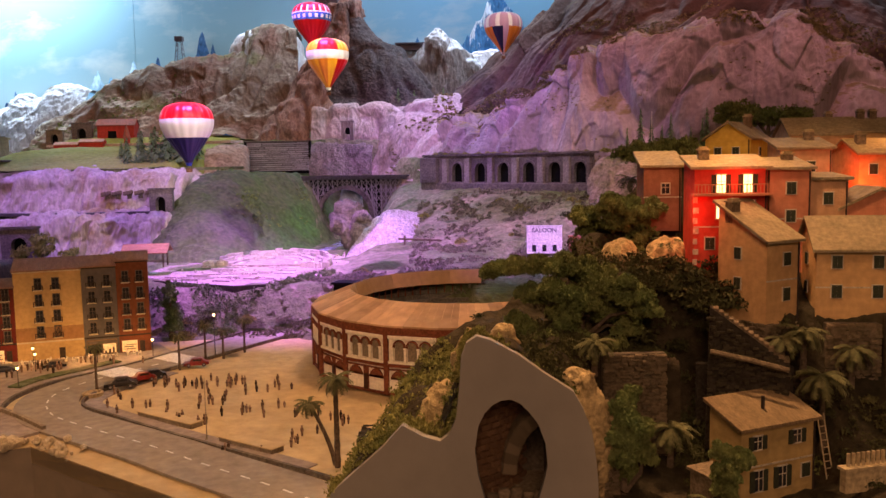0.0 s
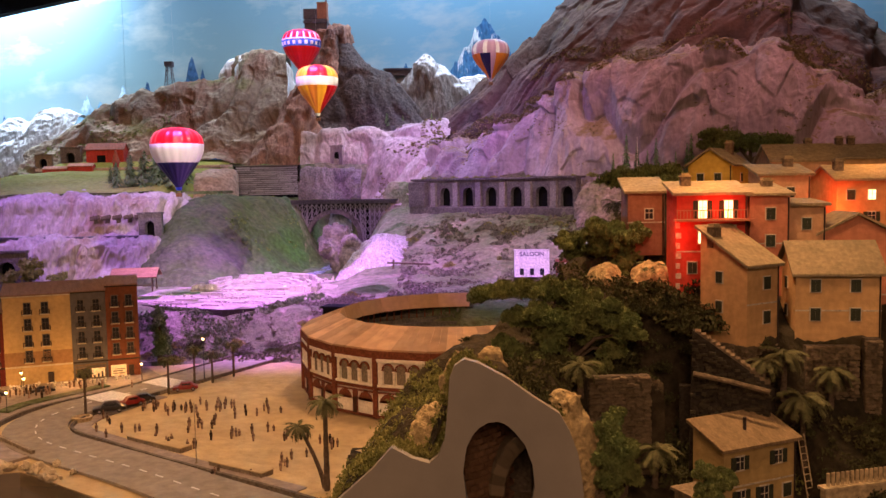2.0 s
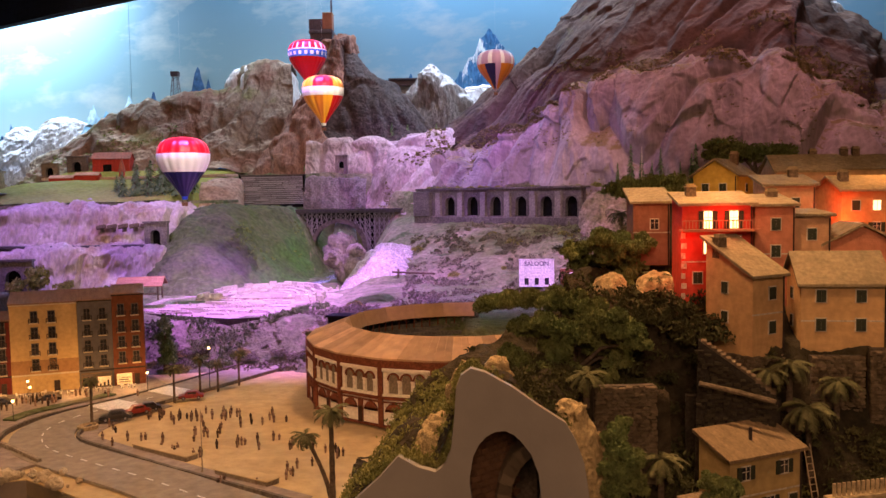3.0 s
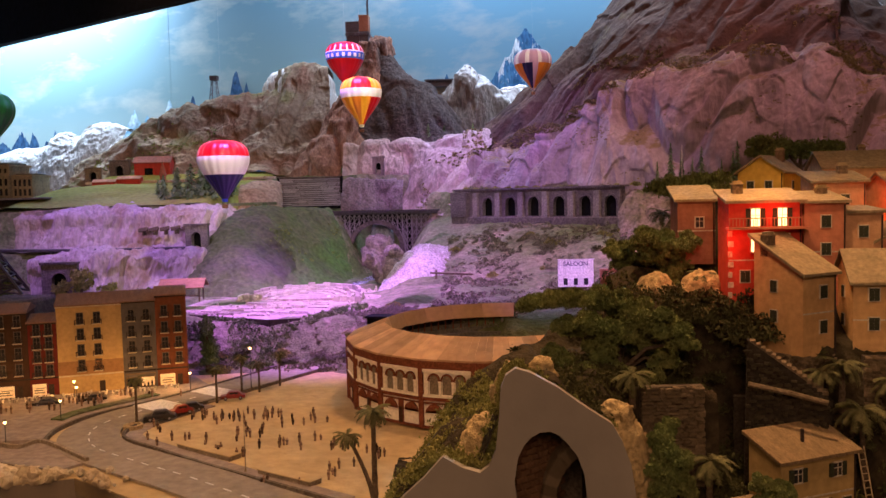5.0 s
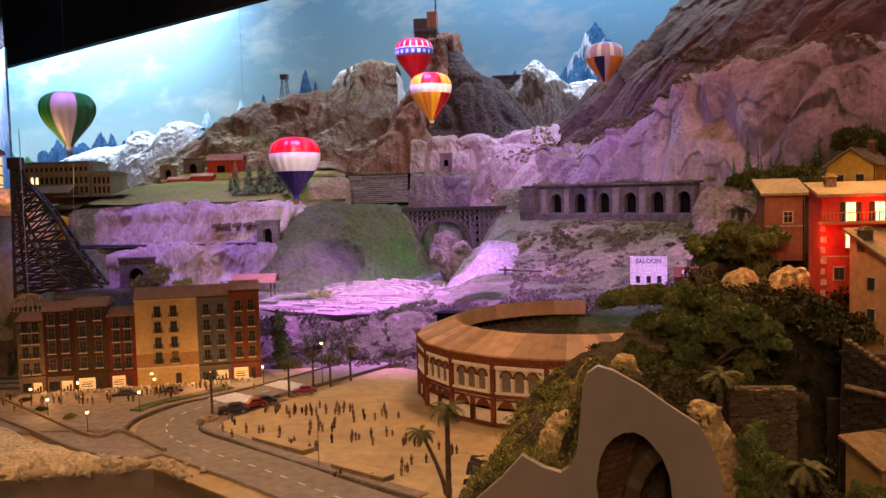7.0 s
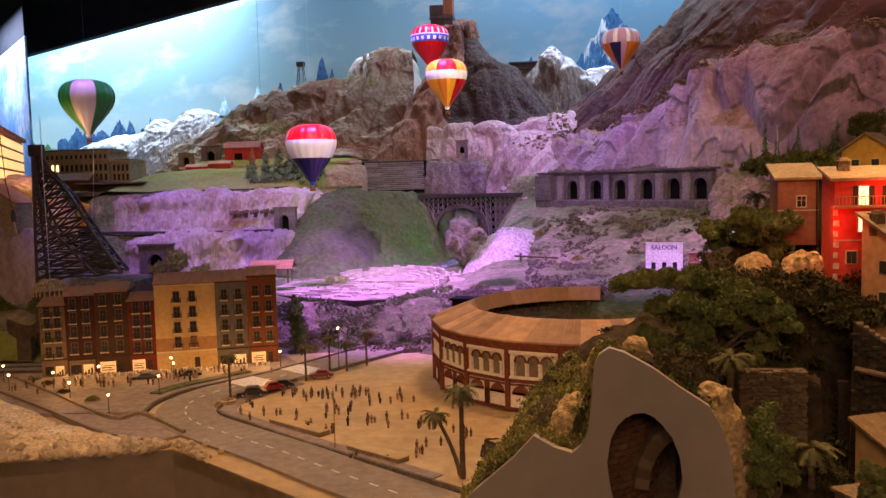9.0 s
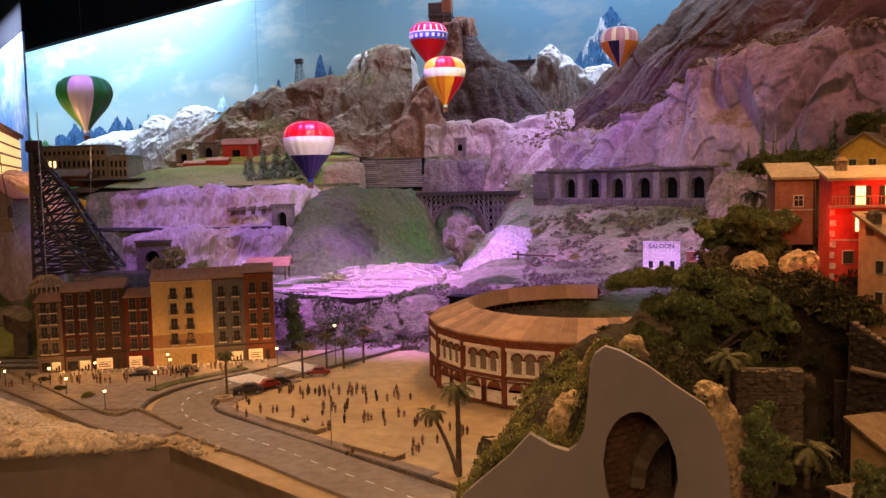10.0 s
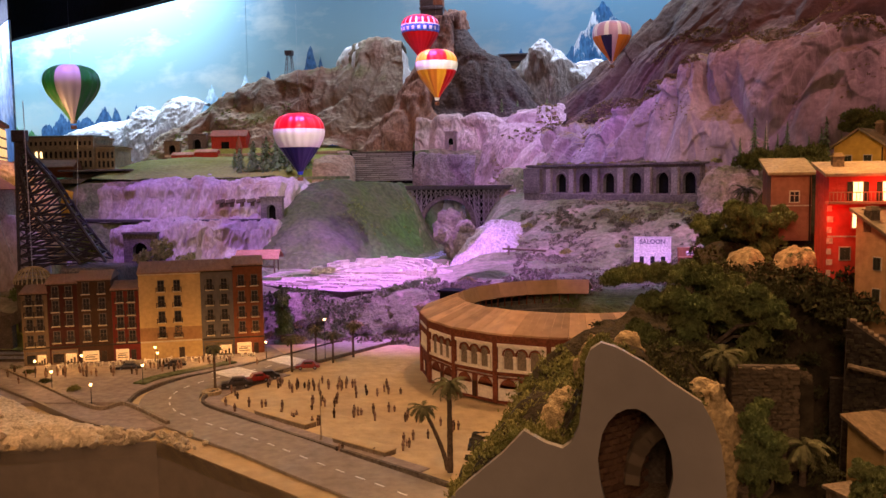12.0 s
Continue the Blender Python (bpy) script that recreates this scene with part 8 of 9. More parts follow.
tree("rounded dark green pine above pale rocks", "pine_tree", "tree", pose(0.25, 1.15, 0.275), [(0, 0, 0), (0, 0, 0.03), (0.005, 0, 0.05)], blobs, 24000, 0.0026, "foliage", 22)
blobs = [(rng.uniform(-0.07, 0.07), rng.uniform(-0.03, 0.03), rng.uniform(0.072, 0.10), 0.038, 0.034, 0.022) for _ in range(11)]
tree("spreading dark pine behind the yellow house", "pine_tree", "tree", pose(0.66, 1.75, 0.415), [(0, 0, 0), (0, 0, 0.05), (0, 0, 0.075)], blobs, 7000, 0.003, "foliage", 23)
blobs = [(rng.uniform(-0.06, 0.06), rng.uniform(-0.03, 0.03), rng.uniform(0.03, 0.06), 0.03, 0.03, 0.022) for _ in range(8)]
tree("low dark round tree beside the yellow house", "pine_tree", "tree", pose(0.365, 1.37, 0.385), [(0, 0, 0), (0, 0, 0.01), (0, 0, 0.03)], blobs, 6000, 0.003, "foliage", 24)
blobs = [(rng.uniform(-0.012, 0.012), rng.uniform(-0.012, 0.012), 0.03 + 0.018 * k, 0.026 - 0.0025 * k, 0.026 - 0.0025 * k, 0.02) for k in range(6)]
tree("slim dark green tree behind the palms", "leafy_tree", "tree", pose(-0.685, 2.06, 0.0), [(0, 0, 0), (0, 0, 0.03), (0, 0, 0.09)], blobs, 1800, 0.0045, "conifer", 25)

for label, y, clumps in (("bushy olive shrub beside the tunnel board", 0.84, ((0.188, 0.172, 0.0167), (0.177, 0.155, 0.0167), (0.199, 0.149, 0.0179), (0.183, 0.129, 0.019), (0.208, 0.125, 0.0145), (0.196, 0.186, 0.0115), (0.19, 0.105, 0.02))), ("round olive bush before the cottage", 0.775, ((0.266, 0.153, 0.0105), (0.279, 0.146, 0.0115), (0.270, 0.134, 0.0136), (0.272, 0.118, 0.015)))):
    low = min(c[1] for c in clumps) - 0.03
    blobs = [(cx - 0.19, rng.uniform(-0.01, 0.012), cz - low, r, r, r) for cx, cz, r in clumps]
    tree(label, "leafy_bush", "bush", pose(0.19, y, low), [(blobs[0][0], 0, 0), (blobs[0][0], 0, 0.015), (blobs[0][0], 0, 0.03)], blobs, 2600 * len(clumps), 0.0021, "foliage", 70 + len(clumps))
proto = []
for v in range(3):
    rng = random.Random(40 + v)
    t = thing("conifer", pose(-1.13 + 0.03 * v, 3.56, 0.47), "dark green model fir tree on the meadow", "fir tree", "fir trees")
    part("trunk", tube(bmesh.new(), [(0, 0, 0), (0, 0, 0.05), (0, 0, 0.125)], [0.004, 0.003, 0.0008], 6), M["bark"], t)
    bm = bmesh.new()
    for k in range(13):
        z = 0.018 + 0.0088 * k
        r = (0.036 - 0.002 * v) * (1 - k / 13.2)
        for j in range(int(9 + 130 * r * 3)):
            a = rng.uniform(0, 6.283)
            rr = r * rng.uniform(0.35, 1.1)
            p = Vector((rr * math.cos(a), rr * math.sin(a), z - rr * 0.35))
            d = Vector((math.cos(a), math.sin(a), -0.5)) * 0.010
            s = Vector((-math.sin(a), math.cos(a), 0)) * 0.0045
            bm.faces.new([bm.verts.new(q) for q in (p - s, p + d, p + s, p - d * 0.6 + Vector((0, 0, 0.004)))])
    part("crown", bm, M["conifer"], t)
    proto.append(t)
rng = random.Random(5)
for k, (x, y, s) in enumerate(((-1.26, 3.32, 0.85), (-1.24, 3.42, 0.95), (-1.215, 3.33, 0.95), (-1.19, 3.44, 1.05), (-1.17, 3.34, 0.95), (-1.15, 3.44, 1.1), (-1.11, 3.34, 1.0), (-1.16, 3.52, 1.1), (-1.10, 3.46, 1.05), (-1.065, 3.36, 0.95), (-1.045, 3.48, 1.1), (-1.01, 3.40, 1.0), (-1.33, 3.44, 0.6), (-1.45, 3.80, 0.45))):
    o = copy_thing(proto[k % 3], pose(x, y, float(meadow_z(y)) - 0.008, 0, 0, rng.uniform(0, 360)))
    o.scale = (s, s, s)
for k in range(17):
    x, y = (rng.uniform(-0.80, -0.62), rng.uniform(4.0, 4.08)) if k < 8 else (rng.uniform(-0.24, -0.02), rng.uniform(4.03, 4.12))
    o = copy_thing(proto[k % 3], pose(x, y, 0.535 if k < 8 else 0.695, 0, 0, rng.uniform(0, 360)))
    s = rng.uniform(0.3, 0.6)
    o.scale = (s, s, s)
    o["label"] = "tiny dark fir tree on a rock ledge"
for k in range(9):
    o = copy_thing(proto[k % 3], pose(0.60 + 0.030 * k + rng.uniform(-.015, .015), 2.79 - 0.020 * k, 0.425, 0, 0, rng.uniform(0, 360)))
    s = rng.uniform(0.7, 1.25)
    o.scale = (s * 0.5, s * 0.5, s)
    o["label"] = "thin fir tree at the foot of the cliff"

shrubs = []
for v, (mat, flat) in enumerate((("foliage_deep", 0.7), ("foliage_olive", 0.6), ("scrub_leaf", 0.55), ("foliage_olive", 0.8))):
    rng = random.Random(60 + v)
    bl = [(rng.uniform(-0.014, 0.014), rng.uniform(-0.014, 0.014), rng.uniform(0.004, 0.014), rng.uniform(0.009, 0.016), rng.uniform(0.009, 0.016), rng.uniform(0.008, 0.013) * flat * 1.3) for _ in range(5)]
    o = part("shrub", tufts(bmesh.new(), bl, 700, 0.0022, rng, shell=0.6), M[mat])
    o.matrix_world = pose(-0.62 + 0.1 * v, 2.14, 0.02)
    tagged(o, "low tufted model shrub on the slope", "shrub", "shrubs")
    shrubs.append(o)


def plant(x, y, z, s, v, yaw):
    o = copy_thing(shrubs[v], pose(x, y, z, 0, 0, yaw))
    o.scale = (s, s, s * 0.85)


rng = random.Random(77)
for k in range(120):  # slopes of the valley
    x, y = rng.uniform(-0.85, 0.45), rng.uniform(2.05, 2.36)
    if (x > 0.0 and y < 2.3) or (x < -0.40 and y > 2.17):
        continue
    plant(x, y, float(ground_height(np.array(x), np.array(y))) - 0.008, rng.uniform(0.7, 1.5), rng.choice((2, 2, 2, 1)), rng.uniform(0, 360))
for k in range(26):
    x, y = rng.uniform(-0.15, 0.62), rng.uniform(2.60, 3.05)
    plant(x, y, float(ground_height(np.array(x), np.array(y))) - 0.010, rng.uniform(0.8, 1.8), rng.choice((1, 2, 2)), rng.uniform(0, 360))
for k in range(16):  # foot of the rock bank
    x, y = rng.uniform(0.33, 0.52), rng.uniform(2.66, 2.84)
    plant(x, y, float(ground_height(np.array(x), np.array(y))) - 0.008, rng.uniform(0.8, 1.5), rng.choice((0, 1)), rng.uniform(0, 360))
for k in range(28):  # top of the arcade
    s = rng.uniform(0.0, 0.85)
    x, y = AX + s * math.cos(AD), AY + s * math.sin(AD)
    plant(x + 0.02, y + 0.03, 0.442, rng.uniform(0.5, 1.1), rng.choice((1, 1, 2)), rng.uniform(0, 360))
for k in range(16):
    plant(rng.uniform(-1.75, -1.25), rng.uniform(2.72, 2.86), 0.085, rng.uniform(0.8, 1.9), rng.choice((0, 1)), rng.uniform(0, 360))
for k in range(190):  # dark growth on the village slope
    x, y = rng.uniform(0.19, 0.66), rng.uniform(0.60, 1.05)
    if (y > 0.90 and x > 0.335) or (0.25 < x < 0.42 and 0.76 < y < 0.87) or (x < 0.25 and y < 0.90):
        continue
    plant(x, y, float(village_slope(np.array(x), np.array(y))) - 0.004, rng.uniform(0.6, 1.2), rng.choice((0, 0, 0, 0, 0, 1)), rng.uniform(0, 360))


def thicket(name, label, count, xr, yr, height, leaf, size, material, seed, keep=lambda x, y, z: True):
    """Uncountable low growth joined into one mesh: small leaf clumps strewn over a ground."""
    rng = random.Random(seed)
    bm = bmesh.new()
    n = 0
    while n < count:
        x, y = rng.uniform(*xr), rng.uniform(*yr)
        n += 1
        z = float(height(np.array(x), np.array(y)))
        if not keep(x, y, z) or noise.noise(Vector((x * 9, y * 9, seed))) < -0.12:
            continue
        s = size * rng.uniform(0.5, 1.4)
        tufts(bm, [(x, y, z + s * 0.25, s, s, s * 0.7)], 14, leaf, rng, shell=0.8)
    o = part(name, bm, M[material])
    return tagged(o, label, "undergrowth", kind="stuff")


for x, y, s, v in ((-0.945, 1.545, 0.75, 1), (-1.045, 1.60, 0.7, 0), (-1.13, 1.675, 0.7, 0), (-1.185, 1.715, 0.6, 2)):  # beds on the square
    plant(x, y, 0.001, s, v, 40 * s * 9)
ribbon("grass_verge", [(-0.838, 1.60), (-0.822, 1.66), (-0.765, 1.745), (-0.72, 1.81)], 0.014, 0.0062, M["scrub"], "narrow strip of grass beside the kerb", "verge", 0.004, 30)
thicket("moss_growth", "mossy green growth covering the tunnel mound", 4300, (-0.115, 0.255), (0.838, 1.15), tunnel_mound, 0.0020, 0.0075, "foliage_olive", 3, lambda x, y, z: z > 0.02 and x < 0.055)
# leaf colour darkened here to carry the pine's shade
thicket("mound_growth", "leafy growth under the pine, its shade put into the leaf colour", 2200, (0.045, 0.255), (0.838, 1.15), tunnel_mound, 0.0022, 0.0085, "foliage_deep", 6, lambda x, y, z: z > 0.02 and not (x > 0.165 and y < 0.915))
bm = bmesh.new()
rng = random.Random(14)
for (x0, z0), (x1, z1) in zip(outline[1:-2], outline[2:-1]):
    for k in range(26):
        f = rng.random()
        x, z = x0 + (x1 - x0) * f, z0 + (z1 - z0) * f
        if x > 0.05 and rng.random() < 0.85:
            continue
        s = rng.uniform(0.003, 0.008) * (1.25 if x < 0.02 else 0.75)
        tufts(bm, [(x, 0.835 + rng.uniform(-0.002, 0.02), z + rng.uniform(-0.004, 0.003), s, s, s * 0.7)], 22, 0.0018, rng, shell=0.8)
tagged(part("moss_edge", bm, M["foliage_olive"]), "mossy growth creeping over the board's edge", "undergrowth", kind="stuff")
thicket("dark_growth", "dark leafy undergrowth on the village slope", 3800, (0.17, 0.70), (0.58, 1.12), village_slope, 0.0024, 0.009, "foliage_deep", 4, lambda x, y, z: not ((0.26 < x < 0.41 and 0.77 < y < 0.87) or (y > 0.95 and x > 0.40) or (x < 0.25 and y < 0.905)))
rng = random.Random(88)
for k in range(70):  # bushes below the red house
    x, y = rng.uniform(0.22, 0.335), rng.uniform(0.93, 1.02)
    plant(x, y, float(village_slope(np.array(x), np.array(y))) - 0.004, rng.uniform(0.8, 1.5), 0, rng.uniform(0, 360))


for k in range(16):
    x, y = rng.uniform(0.222, 0.275), rng.uniform(1.10, 1.24)
    plant(x, y, float(tunnel_mound(np.array(x), np.array(y))) - 0.004, rng.uniform(0.7, 1.2), rng.choice((0, 1)), rng.uniform(0, 360))


def growth(name, label, on, rows, cols, count, leaf, size, material, seed, level=0.0):
    """Low growth rooted on a rock sheet, in patches, between the given rows and columns of its loft."""
    rng = random.Random(seed)
    G = SHEETS[on]
    nu, nv = G.shape[:2]
    bm = bmesh.new()
    for _ in range(count):
        u = rng.uniform(*rows)
        p = G[int(u * (nu - 1)), int(rng.uniform(*cols) * (nv - 1))]
        if noise.noise(Vector((p[0] * 7 + seed, p[1] * 7, p[2] * 7))) < level:
            continue
        s = size * rng.uniform(0.5, 1.4)
        tufts(bm, [(p[0], p[1] - 0.002, p[2] + s * 0.1, s, s, s * 0.6)], 10, leaf, rng, shell=0.9)
    return tagged(part(name, bm, M[material]), label, "undergrowth", kind="stuff")


growth("cliff_grass", "olive dry grass along the edge of the cliff", "cliff_right", (0.64, 0.78), (0.0, 0.95), 5200, 0.0030, 0.007, "dry_grass", 31, -0.05)
growth("cliff_grass", "dry grass tufts hanging on the cliff face", "cliff_right", (0.02, 0.5), (0.0, 1.0), 700, 0.0030, 0.007, "dry_grass", 32, 0.25)
growth("mountain_grass", "brown grass bands on the mountain flank", "mountain", (0.26, 0.46), (0.05, 1.0), 4200, 0.0030, 0.007, "dry_grass", 33, 0.14)
growth("hill_scrub", "dark scrub patches on the green hillside", "green_hill", (0.3, 0.98), (0.0, 1.0), 700, 0.0035, 0.008, "foliage", 34, 0.18)
growth("ridge_scrub", "dark bushes on the rocky ridge", "ridge", (0.05, 0.6), (0.0, 0.6), 420, 0.005, 0.012, "foliage", 35, 0.05)
growth("cliff_bushes", "low bushes on the middle cliff", "cliff_middle", (0.05, 0.9), (0.55, 1.0), 500, 0.005, 0.011, "dry_grass", 36, 0.1)
hedge_front = lambda x: np.interp(x, [-0.83, -0.68, -0.57, -0.49, -0.40, -0.33], [2.344, 2.268, 2.22, 2.237, 2.47, 2.56])
thicket("terrace_hedge", "dense olive-green bushes below the terrace of the ruins", 3400, (-0.84, -0.34), (2.06, 2.5), ground_height, 0.0035, 0.013, "hedge_leaf", 8, lambda x, y, z: 0.008 < hedge_front(x) - y < 0.13)
thicket("valley_scrub", "grey-green scrub strewn over the valley slopes", 5200, (-0.95, 0.6), (2.05, 3.2), ground_height, 0.0045, 0.009, "scrub_leaf", 5, lambda x, y, z: (y < 2.36 and not 0 < hedge_front(x) - y < 0.13 and y < hedge_front(x)) or x > -0.12)

# ---------------------------------------------------------------- plaza furniture
M["kerb_pale"] = paint("worn_tan_coping", (0.30, 0.235, 0.16), (0.21, 0.165, 0.115), 30, 0.9, 0.3)
M["lamp_iron"] = paint("black_lamp_iron", (0.03, 0.028, 0.025), (0.02, 0.02, 0.018), 50, 0.5, 0.0)


def street_lamp(x, y, h, label, r=0.0027):
    t = thing("street_lamp", pose(x, y, 0.002), label, "street lamp", "street lamps")
    part("pole", tube(bmesh.new(), [(0, 0, 0), (0, 0, h * 0.2), (0, 0, h)], [0.0013, 0.0008, 0.0006], 6), M["lamp_iron"], t)
    part("lantern", lathe(bmesh.new(), [(0.0002, h - r * 0.6), (r * 0.9, h + r * 0.2), (r, h + r), (r * 0.5, h + r * 1.8), (0, h + r * 2)], 10), M["bulb"], t, "glowing lantern")
    part("cap", lathe(bmesh.new(), [(r * 1.15, h + r * 1.5), (r * 0.3, h + r * 2.6), (0, h + r * 2.7)], 10), M["lamp_iron"], t)
    return t


for x, y, h in ((-0.855, 1.452, 0.036), (-0.830, 1.602, 0.038), (-1.0, 1.557, 0.033), (-1.09, 1.64, 0.034), (-1.18, 1.62, 0.032), (-1.02, 1.70, 0.034), (-0.86, 1.73, 0.036), (-0.76, 1.80, 0.036), (-0.66, 1.86, 0.036), (-1.25, 1.70, 0.034), (-0.9, 1.80, 0.033)):
    street_lamp(x, y, h, "small black street lamp with a glowing lantern")
mast = thing("plaza_mast", pose(-0.3735, 1.2975, -0.004), "thin pale mast standing on the plaza", "mast")
part("pole", tube(bmesh.new(), [(0, 0, 0), (0, 0, 0.05), (0, 0, 0.1)], [0.0009, 0.0006, 0.0005], 6), M["kerb_pale"], mast)
part("foot", lathe(bmesh.new(), [(0.0030, 0), (0.0030, 0.002), (0.0012, 0.004), (0.0009, 0.006)], 10), M["kerb_pale"], mast)
street_lamp(-0.52, 1.86, 0.090, "slim lamp mast beside the palms", 0.0028)
for x, y, z in ((-1.06, 1.68, 0.030), (-0.93, 1.745, 0.032), (-0.80, 1.79, 0.034), (-0.70, 1.84, 0.034)):
    lamp("POINT", "lantern_glow", (x, y, z), (x, y, 0), 0.06, (1.0, 0.55, 0.18), 0.004)

M["doll"] = paint("painted_figurine", (0.09, 0.055, 0.04), (0.32, 0.21, 0.14), 120, 0.8, 0.0, vary=0.8)
doll = lathe(bmesh.new(), [(0.0018, 0), (0.0022, 0.006), (0.0030, 0.011), (0.0027, 0.0145), (0.0009, 0.0155), (0.0018, 0.0175), (0.0014, 0.0192), (0, 0.0198)], 7)
doll_ob = tagged(part("figurine", doll, M["doll"]), "tiny plain model figurine standing on the plaza", "figurine", "crowd of figurines")
doll_ob.matrix_world = pose(-0.40, 1.50, 0)
rng = random.Random(31)
CROWD = ((-0.565, 1.63, 0.05, 0.03, 9), (-0.47, 1.62, 0.06, 0.04, 20), (-0.37, 1.60, 0.06, 0.04, 16), (-0.42, 1.50, 0.04, 0.03, 8), (-0.33, 1.44, 0.05, 0.04, 9), (-0.41, 1.40, 0.05, 0.03, 8), (-0.24, 1.42, 0.04, 0.05, 6), (-0.22, 1.30, 0.03, 0.03, 6), (-0.30, 1.24, 0.04, 0.02, 4), (-0.55, 1.47, 0.04, 0.02, 6), (-0.175, 1.365, 0.02, 0.03, 5), (-0.62, 1.55, 0.02, 0.02, 3),
         (-1.02, 1.68, 0.10, 0.03, 26), (-0.86, 1.74, 0.07, 0.03, 16), (-0.75, 1.79, 0.06, 0.02, 8), (-1.12, 1.63, 0.05, 0.03, 7))
for cx, cy, sx, sy, n in CROWD:
    for _ in range(n):
        o = copy_thing(doll_ob, pose(cx + rng.gauss(0, sx * 0.6), cy + rng.gauss(0, sy * 0.6), 0.003 if cx < -0.7 else -0.004, 0, 0, rng.uniform(0, 360)))
        s = rng.uniform(0.78, 0.98)
        o.scale = (s, s, s * rng.choice((1, 1, 1, 0.7)))


M["cafe_white"] = paint("cream_cafe_paint", (0.62, 0.55, 0.45), (0.52, 0.45, 0.36), 60, 0.7, 0.0)


def cafe_set(m):
    t = thing("cafe_table", m, "tiny pale cafe table with two chairs", "cafe table", "cafe tables")
    part("top", lathe(bmesh.new(), [(0.0001, 0.0080), (0.0042, 0.0080), (0.0045, 0.0086), (0.0042, 0.0092), (0, 0.0092)], 12), M["cafe_white"], t)
    part("stem", tube(bmesh.new(), [(0, 0, 0), (0, 0, 0.008)], 0.0006, 5), M["lamp_iron"], t)
    for sx in (-1, 1):
        part("chair", boxes((sx * 0.008 - 0.0022, -0.0022, 0.0045, sx * 0.008 + 0.0022, 0.0022, 0.0054), (sx * 0.0100 - 0.0004, -0.0022, 0.0054, sx * 0.0100 + 0.0004, 0.0022, 0.0110), (sx * 0.008 - 0.0016, -0.0016, 0, sx * 0.008 + 0.0016, -0.0010, 0.0045), (sx * 0.008 - 0.0016, 0.0010, 0, sx * 0.008 + 0.0016, 0.0016, 0.0045)), M["cafe_white"], t)
    return t


cafe = None
rng = random.Random(47)
for k in range(18):
    u = 0.06 + 0.026 * k + rng.uniform(-0.006, 0.006)
    m = pose(-1.18, 1.737, 0.003, 0, 0, 20.1) @ pose(u, -0.030 - rng.uniform(0, 0.030), 0, 0, 0, rng.uniform(0, 180))
    if cafe is None:
        cafe = cafe_set(m)
    else:
        copy_thing(cafe, m)


def car(x, y, yaw, length, paintm, label, tall=0.019):
    t = thing("car", pose(x, y, 0.0, 0, 0, yaw), label, "car", "parked cars")
    L, W2, H = length, length * 0.20, tall
    bm = bmesh.new()
    prof = [(-L / 2, H * 0.22), (-L / 2, H * 0.52), (-L * 0.28, H * 0.58), (-L * 0.16, H), (L * 0.22, H), (L * 0.36, H * 0.60), (L / 2, H * 0.52), (L / 2, H * 0.22)]
    a = [bm.verts.new((px, -W2 * (0.86 if pz > H * 0.7 else 1), pz)) for px, pz in prof]
    b = [bm.verts.new((px, W2 * (0.86 if pz > H * 0.7 else 1), pz)) for px, pz in prof]
    bm.faces.new(a), bm.faces.new(b[::-1])
    for i in range(8):
        bm.faces.new((a[(i + 1) % 8], a[i], b[i], b[(i + 1) % 8]))
    bmesh.ops.recalc_face_normals(bm, faces=bm.faces[:])
    bmesh.ops.bevel(bm, geom=bm.edges[:], offset=length * 0.012, segments=2, affect="EDGES")
    body = part("body", bm, paintm, t)
    part("window_band", boxes((-L * 0.13, -W2 * 0.96, H * 0.64, L * 0.20, W2 * 0.96, H * 0.9)), M["glass"], body)
    for sx in (-0.30, 0.30):
        for sy in (-1, 1):
            w = part("wheel", tube(bmesh.new(), [(L * sx, sy * W2 * 0.80, H * 0.22), (L * sx, sy * W2 * 1.02, H * 0.22)], H * 0.22, 12), M["lamp_iron"], t)
            part("rim", tube(bmesh.new(), [(L * sx, sy * W2 * 1.02, H * 0.22), (L * sx, sy * W2 * 1.03, H * 0.22)], H * 0.12, 10), M["wire"], w)
    return t


M["car_black"] = paint("black_car_paint", (0.012, 0.010, 0.012), (0.015, 0.012, 0.012), 20, 0.3, 0.0)
M["car_red"] = paint("dark_red_car_paint", (0.20, 0.012, 0.01), (0.18, 0.012, 0.01), 20, 0.3, 0.0)
car(-0.632, 1.605, 20, 0.060, M["car_black"], "long black model car parked on the plaza", 0.020)
car(-0.606, 1.650, 35, 0.050, M["car_red"], "dark red model car parked among others")
car(-0.594, 1.675, 25, 0.050, M["car_black"], "black model car parked by the road", 0.018)
car(-0.535, 1.770, 15, 0.052, M["car_red"], "red model car parked near the palms", 0.018)
car(-0.93, 1.735, 20, 0.055, M["car_black"], "dark model car by the shop fronts", 0.017)
car(-0.84, 1.77, 20, 0.05, M["car_black"], "dark model car on the pavement", 0.016)

M["cream_stone"] = paint("cream_planter_stone", (0.48, 0.37, 0.21), (0.38, 0.29, 0.16), 30, 0.9, 0.3)
for (ax, ay), (bx, by) in (((-0.530, 1.433), (-0.413, 1.355)), ((-0.349, 1.291), (-0.252, 1.228))):
    d = Vector((bx - ax, by - ay, 0))
    t = thing("planter_wall", pose(ax, ay, -0.004, 0, 0, math.degrees(math.atan2(d.y, d.x))), "low cream stone bench wall on the plaza", "bench wall", "bench walls")
    part("wall", boxes((0, -0.005, 0, d.length, 0.020, 0.0078), bevel=0.0008), M["kerb_pale"], t)
    part("top_slab", boxes((-0.001, -0.0065, 0.0078, d.length + 0.001, 0.0215, 0.0096), bevel=0.0006), M["sand"], t, "cream slab top")
